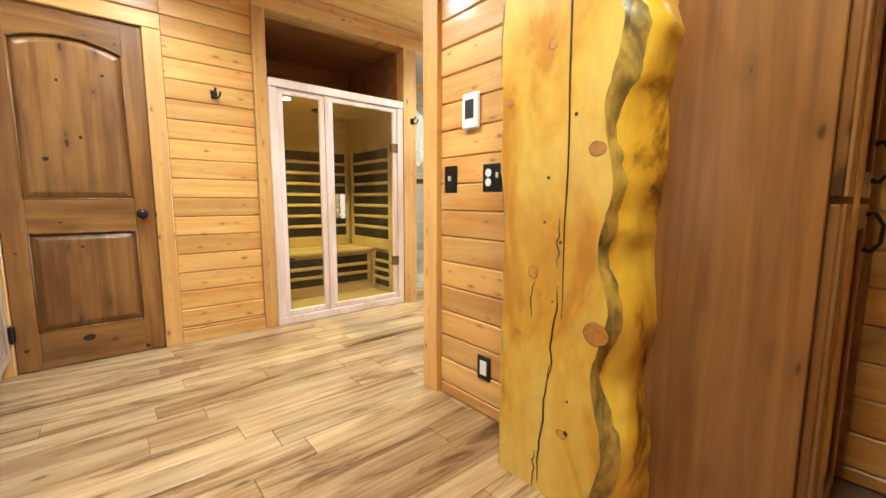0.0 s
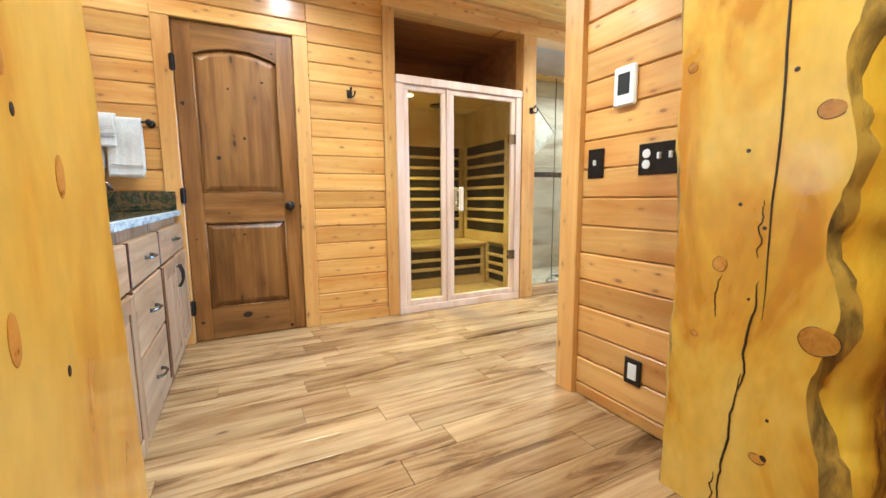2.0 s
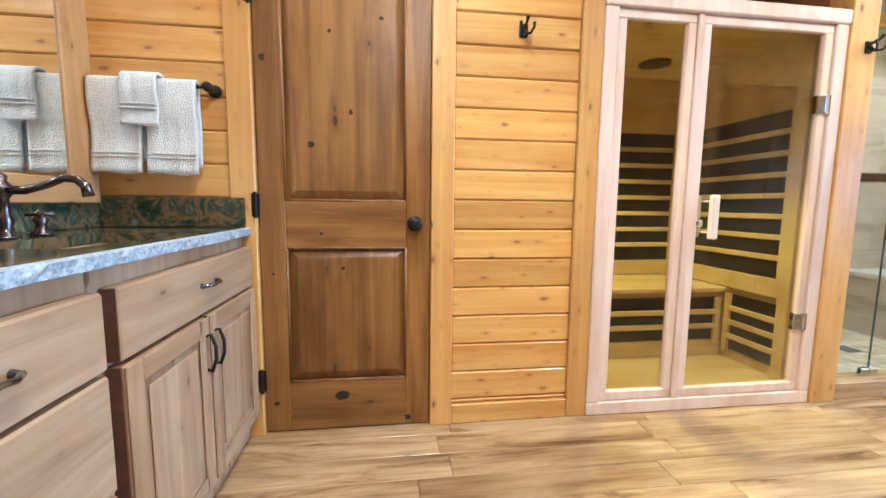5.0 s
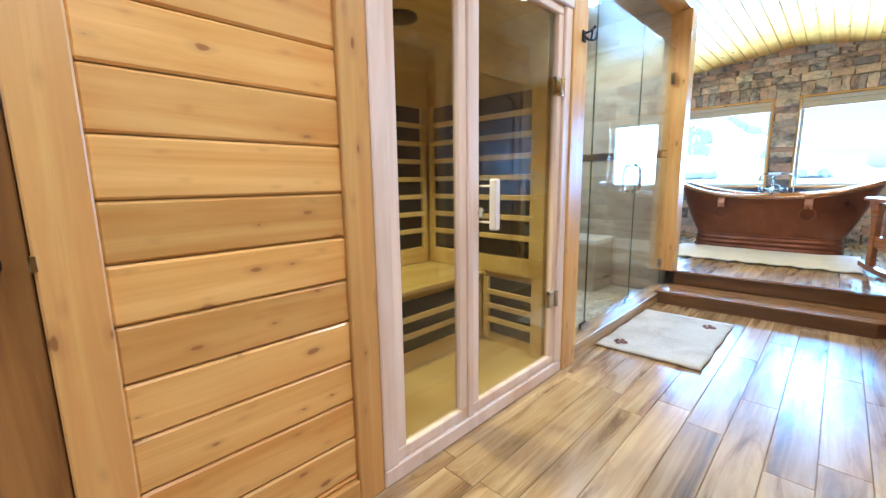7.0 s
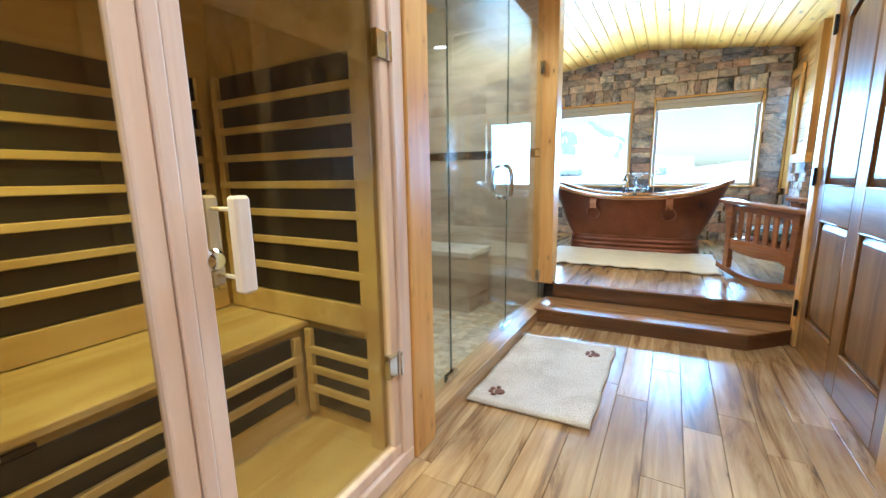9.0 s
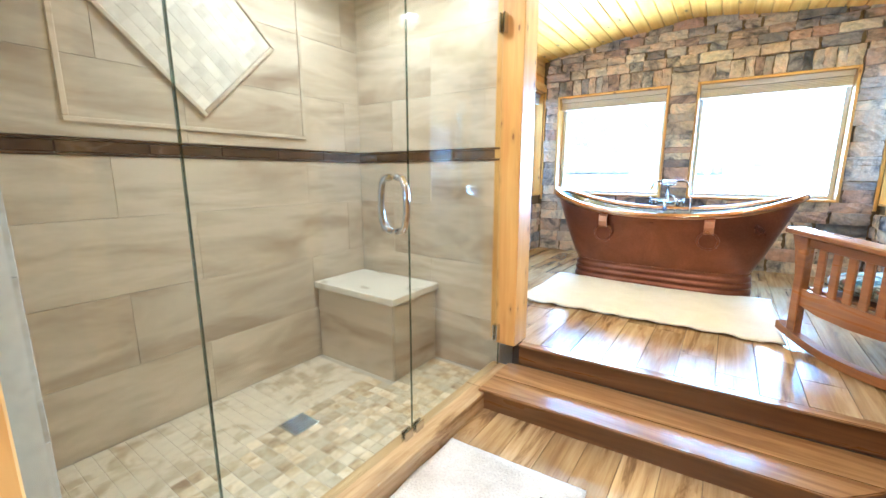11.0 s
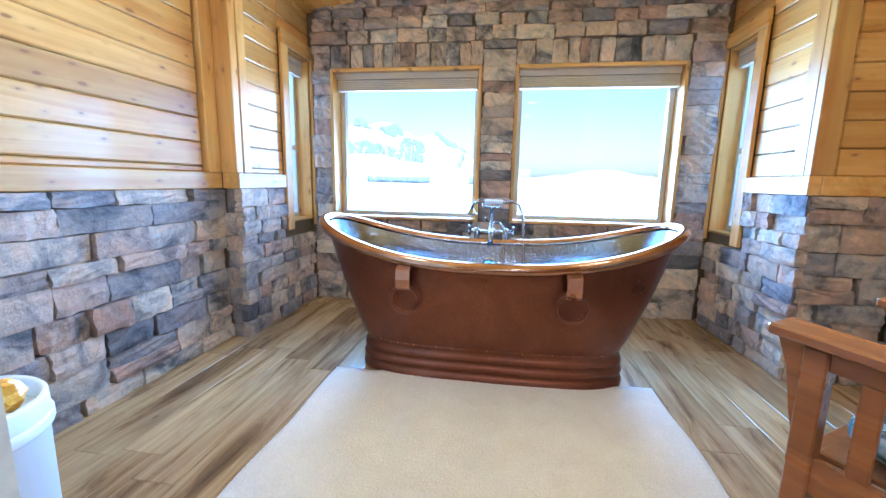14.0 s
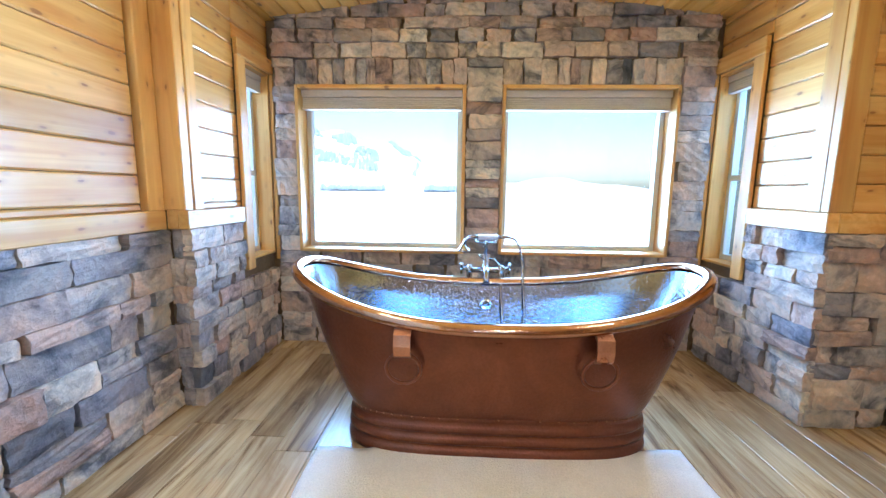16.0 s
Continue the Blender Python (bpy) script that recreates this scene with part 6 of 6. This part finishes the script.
cushion = thing("seat_cushion", (0, 0, 0), "dark patterned tapestry cushion on the rocking chair", "cushion")
for nm, c0, d in (("seat_pad", (0.0, 0.0, 0.375), (0.26, 0.25, 0.052)), ("back_pad", (-0.33, 0.0, 0.62), (0.045, 0.24, 0.22))):
    bm = bmesh.new()
    bmesh.ops.create_uvsphere(bm, u_segments=32, v_segments=20, radius=1.0)
    for v in bm.verts:
        v.co = Vector([c0[i] + d[i] * math.copysign(abs(v.co[i]) ** (0.45 if d[i] > 0.1 else 0.8), v.co[i]) for i in range(3)])
        if nm == "back_pad":
            v.co.x -= (v.co.z - 0.62) * 0.30
    part(nm, bm, CUSHION, cushion, smooth=True)
cushion.matrix_basis = CHAIR_AT

# white bin beside the post
bin_at = (4.515, 3.80, PLAT + 0.002)
waste = thing("waste_bin", bin_at, "tall white plastic waste bin holding crumpled paper", "bin")
bm = bmesh.new()
lathe(bm, [(0.10, 0.0), (0.117, 0.006), (0.121, 0.03), (0.124, 0.50), (0.127, 0.503), (0.128, 0.515), (0.127, 0.555), (0.122, 0.562), (0.116, 0.555), (0.114, 0.49), (0.110, 0.03), (0.02, 0.02)], pose(*bin_at), 36)
part("body", bm, WHITE, waste, smooth=True)
bm = bmesh.new()
lathe(bm, [(0.129, 0.498), (0.132, 0.503), (0.132, 0.518), (0.129, 0.522)], pose(*bin_at), 36)
part("rim_band", bm, WHITE, waste, smooth=True)
for nm, at, r, mat_, lab in (("crumpled_paper", (-0.01, 0.0, 0.545), (0.09, 0.09, 0.062), LINER, "crumpled pinkish white paper lying in the bin"), ("wrapper", (0.035, -0.062, 0.57), (0.036, 0.03, 0.03), ORANGE, "orange and yellow wrapper lying in the bin")):
    bm = bmesh.new()
    bmesh.ops.create_icosphere(bm, subdivisions=3, radius=1.0)
    for v in bm.verts:
        f = 1 + 0.28 * noise.noise(v.co * 2.1 + Vector(at) * 9)
        v.co = Vector([bin_at[i] + at[i] + v.co[i] * r[i] * f for i in range(3)])
    part(nm, bm, mat_, waste, lab)

# ---------------- windows, blinds ----------------


def big_window(name, y0, y1, z0, z1):
    w = thing(name, (7.1, (y0 + y1) / 2, z0), "large fixed picture window in a pine-lined stone wall", "window", "", "structure")
    t = 0.022
    for d, m in (((7.05, y0, z0, 7.26, y0 + t, z1), PINE_Z), ((7.05, y1 - t, z0, 7.26, y1, z1), PINE_Z), ((7.05, y0 + t, z1 - t, 7.26, y1 - t, z1), PINE_Y), ((7.04, y0 + t, z0, 7.26, y1 - t, z0 + t), PINE_Y)):
        pbox("jamb", d, m, w, c=0.003)
    a, b, c, e = y0 + t, y1 - t, z0 + t, z1 - t
    for d in ((7.20, a, c, 7.26, a + 0.035, e), (7.20, b - 0.035, c, 7.26, b, e), (7.20, a + 0.035, c, 7.26, b - 0.035, c + 0.03), (7.20, a + 0.035, e - 0.03, 7.26, b - 0.035, e)):
        pbox("window_frame", d, VINYL, w, c=0.004)
    p = pbox("pane", (7.228, a + 0.03, c + 0.026, 7.234, b - 0.03, e - 0.026), GLASS, w, "", 0)
    p.visible_shadow = False
    bl = thing("window_blind", (7.12, (y0 + y1) / 2, z1), "raised beige cellular blind at the window head", "blind", "window blinds")
    pbox("headrail", (7.10, a + 0.006, e - 0.045, 7.16, b - 0.006, e - 0.001), BLIND, bl, c=0.003)
    for k in range(5):
        pbox("fold", (7.105, a + 0.01, e - 0.062 - k * 0.013, 7.155, b - 0.01, e - 0.050 - k * 0.013), BLIND, bl, c=0.004)
    pbox("bottom_rail", (7.10, a + 0.008, e - 0.128, 7.16, b - 0.008, e - 0.115), BLIND, bl, c=0.003)


big_window("window_1", W1[0], W1[1], WZ[0], WZ[1])
big_window("window_2", W2[0], W2[1], WZ[0], WZ[1])


def side_window(name, yf, out, z0, z1):
    """A narrow sash window in a side wall of the bay; yf is the wall's face, out the way into the room."""
    x0, x1 = 6.74, 7.075
    w = thing(name, ((x0 + x1) / 2, yf, z0), "narrow double-hung window deeply cased in pine", "window", "", "structure")
    yb = yf - out * 0.145
    f = sorted((yf + out * 0.006, yf + out * 0.030))
    for d, m in (((x0 - 0.085, f[0], z0 - 0.05, x0, f[1], z1), PINE_Z), ((x1, f[0], z0 - 0.05, x1 + 0.02, f[1], z1), PINE_Z), ((x0 - 0.085, f[0] - 0.002, z1, x1 + 0.02, f[1] + 0.002, z1 + 0.09), PINE_X)):
        pbox("casing", d, m, w, c=0.004)
    j = sorted((yb, yf + out * 0.004))
    t = 0.016
    for d, m in (((x0, j[0], z0, x0 + t, j[1], z1), PINE_Z), ((x1 - t, j[0], z0, x1, j[1], z1), PINE_Z), ((x0 + t, j[0], z1 - t, x1 - t, j[1], z1), PINE_X), ((x0 + t, j[0], z0, x1 - t, j[1], z0 + t), PINE_X)):
        pbox("jamb", d, m, w, c=0.002)
    a, b, c, e = x0 + t, x1 - t, z0 + t, z1 - t
    q = sorted((yb, yb + out * 0.045))
    mid = (c + e) / 2 - 0.05
    for d in ((a, q[0], c, a + 0.03, q[1], e), (b - 0.03, q[0], c, b, q[1], e), (a + 0.03, q[0], c, b - 0.03, q[1], c + 0.035), (a + 0.03, q[0], e - 0.035, b - 0.03, q[1], e), (a + 0.03, q[0], mid - 0.018, b - 0.03, q[1], mid + 0.018)):
        pbox("sash", d, VINYL, w, c=0.003)
    ym = (q[0] + q[1]) / 2
    for g0, g1 in ((c + 0.03, mid - 0.015), (mid + 0.015, e - 0.03)):
        p = pbox("pane", (a + 0.026, ym - 0.003, g0, b - 0.026, ym + 0.003, g1), GLASS, w, "", 0)
        p.visible_shadow = False
    bl = thing("window_blind", ((a + b) / 2, ym, e), "raised beige cellular blind at the window head", "blind", "window blinds")
    r = sorted((yb + out * 0.06, yb + out * 0.11))
    pbox("headrail", (a + 0.003, r[0], e - 0.04, b - 0.003, r[1], e - 0.001), BLIND, bl, c=0.003)
    for k in range(5):
        pbox("fold", (a + 0.005, r[0] + 0.004, e - 0.056 - k * 0.013, b - 0.005, r[1] - 0.004, e - 0.044 - k * 0.013), BLIND, bl, c=0.004)


side_window("window_3", 4.41, -1, 0.87, 2.06)
side_window("window_4", 1.475, 1, 0.87, 2.06)

# ---------------- far hills ----------------


def hill_height(u, v, height, seed):
    return height * math.sin(math.pi * u) ** 1.2 * math.sin(math.pi * v) * (0.8 + 0.5 * noise.noise((u * 5, v * 3, seed)) + 0.15 * noise.noise((u * 19, v * 9, seed)))


def hill(x0, y_mid, length, height, depth, seed, label):
    bm = bmesh.new()
    nu, nv = 60, 16
    g = []
    for i in range(nu + 1):
        row = []
        for j in range(nv + 1):
            u, v = i / nu, j / nv
            y, x = y_mid + (u - 0.5) * length, x0 + depth * v
            h = hill_height(u, v, height, seed)
            row.append(bm.verts.new((x, y, -3.05 + max(0, h))))
        g.append(row)
    for i in range(nu):
        for j in range(nv):
            bm.faces.new((g[i][j], g[i + 1][j], g[i + 1][j + 1], g[i][j + 1]))
    ob = part("backdrop_hill", bm, SNOW, smooth=True)
    return tagged(ob, label, "hill", "", "structure"), g


hill_rnd = random.Random(21)


def conifers(name, place_at, n, label):
    """Many small conifers in the haze-tinted colour, one mesh."""
    bm = bmesh.new()
    for _ in range(n):
        x, y, z = place_at()
        h, r = hill_rnd.uniform(13, 24), hill_rnd.uniform(5, 9)
        for k in range(3):
            b0, rr = z + h * (0.1 + 0.27 * k), r * (1 - 0.28 * k)
            tip = bm.verts.new((x, y, b0 + h * 0.42))
            ring = [bm.verts.new((x + rr * math.cos(q * math.tau / 6) * hill_rnd.uniform(0.7, 1.2), y + rr * math.sin(q * math.tau / 6) * hill_rnd.uniform(0.7, 1.2), b0)) for q in range(6)]
            for q in range(6):
                bm.faces.new((ring[q], ring[(q + 1) % 6], tip))
    return tagged(part(name, bm, HAZED_PINES), label, "trees", "", "stuff")


hill(1350, 620, 1500, 300, 900, 3.0, "snowy ridge beyond the windows")
hill(1700, -500, 1300, 70, 900, 8.0, "low snowy ridge beyond the windows")


def slope_place():
    while True:
        u, v = hill_rnd.uniform(0.2, 0.5), hill_rnd.uniform(0.12, 0.42)
        if noise.noise((u * 14, v * 11, 5.0)) > 0.12:
            return 1350 + 900 * v, 620 + (u - 0.5) * 1500, -6 + hill_height(u, v, 300, 3.0)


conifers("far_conifers", slope_place, 700, "conifer wood on a snowy slope, haze painted in blue-grey")
conifers("far_tree_line", lambda: (1330 + hill_rnd.uniform(0, 30), hill_rnd.choice((hill_rnd.uniform(250, 470), hill_rnd.uniform(20, 120))), -3 + hill_rnd.uniform(0, 6)), 260, "tree line across the snowfield, haze painted in blue-grey")

# ---------------- floor planks, tiles, stones ----------------
floor = bpy.data.objects["floor"]
plank_rnd = random.Random(17)
PL = 0.1385


def plank_floor(parent, y0, y1, x0_of, x1, z, pitch, skip=lambda xa, xb, ya, yb: False):
    k = 0
    y = y0
    while y < y1 - 0.01:
        yb = min(y + pitch, y1)
        x = x0_of(y) - (0.0 if k == 0 else plank_rnd.uniform(0.1, 0.8))
        first = x0_of((y + yb) / 2)
        while x < x1 - 0.02:
            xb = min(x + 0.92, x1)
            xa = max(x, first)
            if xb - xa > 0.03 and not skip(xa, xb, y, yb):
                dz = plank_rnd.uniform(-0.0006, 0.0006)
                pbox("plank", (xa + 0.0008, y + 0.0008, z - 0.009, xb - 0.0008, yb - 0.0008, z + dz), FLOOR, parent, c=0.0018)
            x += 0.92
        y = yb
        k += 1


def hidden(xa, xb, ya, yb):
    return (xa > 1.36 and yb < 1.70) or (xb < -0.98) or (xb < -0.5 and ya > 1.25) or (xa > 4.2)


plank_floor(floor, -0.165 + 0.0, 3.44, lambda y: -1.0, 4.25, 0.0, PL, hidden)
plank_floor(platform, 1.05, 4.53, lambda y: 4.246 + max(0.0, min(0.08, (3.348 - y) * 0.0528)) if y < 3.35 else 4.40, 7.10, PLAT, 0.157)

# shower tiles
tile_rnd = random.Random(5)
ROWS_Z = [0.0, 0.315, 0.635, 0.955, 1.197]
ROWS_HI = [1.266, 1.56, 1.875, 2.19, 2.41]


def tile_wall(wall, plane, face, out, a0, a1, length):
    for rows in (ROWS_Z, ROWS_HI):
        for i, (z0, z1) in enumerate(zip(rows, rows[1:])):
            a = a0 - (length * (0.5 if i % 2 else 0.18))
            while a < a1 - 0.004:
                p, q = max(a, a0), min(a + length, a1)
                if q - p > 0.02:
                    d = sorted((face, face + out * (0.012 + tile_rnd.uniform(-0.0004, 0.0004))))
                    if plane == "y":
                        pbox("tile", (p + 0.0006, d[0], z0 + 0.0007, q - 0.0006, d[1], z1 - 0.0007), TILE, wall, c=0.0007)
                    else:
                        pbox("tile", (d[0], p + 0.0006, z0 + 0.0007, d[1], q - 0.0006, z1 - 0.0007), TILE, wall, c=0.0007)
                a += length
    a = a0
    while a < a1 - 0.004:
        q = min(a + 0.30, a1)
        for z0, z1 in ((1.1985, 1.208), (1.2095, 1.2535), (1.255, 1.2645)):
            d = sorted((face, face + out * (0.013 if z1 - z0 > 0.02 else 0.018)))
            if plane == "y":
                pbox("band_tile", (a + 0.0008, d[0], z0, q - 0.0008, d[1], z1), BAND, wall, c=0.003)
            else:
                pbox("band_tile", (d[0], a + 0.0008, z0, d[1], q - 0.0008, z1), BAND, wall, c=0.003)
        a = q


tile_wall(wall_sh_back, "y", 4.53, -1, 2.40, 4.21, 0.92)
tile_wall(wall_sh_left, "x", 2.40, 1, 3.50, 4.517, 0.92)
tile_wall(wall_sh_right, "x", 4.21, -1, 3.475, 4.517, 0.92)
# framed diamond of small tiles
DX, DZ, DR = 3.235, 1.772, 0.388
for d in ((DX - 0.50, 1.32, DX + 0.545, 1.34), (DX - 0.50, 2.20, DX + 0.545, 2.22), (DX - 0.50, 1.34, DX - 0.48, 2.20), (DX + 0.525, 1.34, DX + 0.545, 2.20)):
    pbox("pencil_liner", (d[0], 4.508, d[1], d[2], 4.5175, d[3]), TILE, wall_sh_back, c=0.003)
turn45 = Matrix.Translation((DX, 0, DZ)) @ pose(0, 0, 0, 0, 45, 0)
side = DR * math.sqrt(2) / 2
for d in ((-side, -side, side, -side + 0.022), (-side, side - 0.022, side, side), (-side, -side + 0.022, -side + 0.022, side - 0.022), (side - 0.022, -side + 0.022, side, side - 0.022)):
    bm = bmesh.new()
    cbox(bm, d[0], 4.502, d[1], d[2], 4.5172, d[3], 0.004)
    bm.transform(turn45)
    part("diamond_liner", bm, TILE, wall_sh_back)
nd = 10
w = 2 * (side - 0.022) / nd
for i in range(nd):
    for j in range(nd):
        bm = bmesh.new()
        a, b = -side + 0.022 + i * w, -side + 0.022 + j * w
        cbox(bm, a + 0.0004, 4.5125, b + 0.0004, a + w - 0.0004, 4.5172, b + w - 0.0004, 0.0005)
        bm.transform(turn45)
        part("diamond_tile", bm, CREAM, wall_sh_back)
# shower floor mosaic
sh_floor = bpy.data.objects["floor_shower"]
mos = 0.056
rest = bmesh.new()
cells = {}
for i in range(31):
    for j in range(19):
        x, y = 2.425 + i * mos, 3.505 + j * mos
        if x + mos > 3.80 and y + mos > 3.90:
            continue
        if x + mos > 4.19 or y + mos > 4.52:
            continue
        if 3.19 < x + mos / 2 < 3.34 and 3.925 < y + mos / 2 < 4.075:
            continue
        cells[i, j] = (x, y)
mosaic_me = None
for (i, j), (x, y) in cells.items():
    if y < 4.06 and x > 2.75:
        if mosaic_me is None:
            bm = bmesh.new()
            cbox(bm, 0.001, 0.001, -0.006, mos - 0.001, mos - 0.001, 0.003, 0.002)
            mosaic_me = finish(bm, "mosaic_tile")
            mosaic_me.materials.append(MOSAIC)
        ob = new("mosaic_tile", mosaic_me)
        ob.parent = sh_floor
        ob.matrix_basis = pose(x, y, 0)
    else:
        cbox(rest, x + 0.001, y + 0.001, -0.006, x + mos - 0.001, y + mos - 0.001, 0.003, 0.002)
tagged(part("mosaic_rest", rest, MOSAIC_J, sh_floor), kind="stuff")

# ledge stones
stone_field(wall_bay_left, "y", 4.53, -1, 4.45, 6.175, PLAT, STONE_TOP, seed=3, rows=(0.065, 0.125), lens=(0.16, 0.42))
stone_field(wall_bay_left, "x", 6.20, -1, 4.425, 4.50, PLAT, STONE_TOP, seed=4, lens=(0.1, 0.2))
stone_field(wall_bay_left, "y", 4.43, -1, 6.165, 7.07, PLAT, STONE_TOP, gaps=((6.65, 7.08, 0.82, 3.0),), seed=5, rows=(0.06, 0.11), lens=(0.1, 0.3))
stone_field(wall_bay_right, "y", 1.05, 1, 4.35, 6.17, PLAT, STONE_TOP + 0.03, seed=6)
stone_field(wall_bay_right, "x", 6.20, -1, 1.09, 1.475, PLAT, STONE_TOP + 0.03, seed=7, rows=(0.07, 0.15), lens=(0.12, 0.3))
stone_field(wall_bay_right, "y", 1.455, 1, 6.165, 7.07, PLAT, STONE_TOP + 0.03, gaps=((6.65, 7.08, 0.82, 3.0),), seed=8, rows=(0.06, 0.12), lens=(0.1, 0.32))
wins = ((W1[0] - 0.002, W1[1] + 0.002, WZ[0], WZ[1] + 0.17), (W2[0] - 0.002, W2[1] + 0.002, WZ[0], WZ[1] + 0.17))
stone_field(wall_window, "x", 7.10, -1, 1.51, 4.378, PLAT, WZ[0] - 0.002, seed=9)
stone_field(wall_window, "x", 7.10, -1, 1.51, 4.378, WZ[0] + 0.002, WZ[1] + 0.17, gaps=wins, seed=10, rows=(0.07, 0.13), lens=(0.14, 0.26))
soldier_rnd = random.Random(11)
for y0, y1 in (W1, W2):
    y = y0
    while y < y1 - 0.02:
        w = soldier_rnd.uniform(0.06, 0.115)
        if y1 - y - w < 0.05:
            w = y1 - y
        stone_piece(wall_window, "x", 7.10, -1, y + 0.003, y + w - 0.003, WZ[1] + 0.004, WZ[1] + 0.168 + soldier_rnd.uniform(-0.015, 0.0), soldier_rnd)
        y += w
stone_field(wall_window, "x", 7.10, -1, 1.51, 4.378, WZ[1] + 0.172, 2.58, seed=12, rows=(0.06, 0.13), lens=(0.12, 0.3))
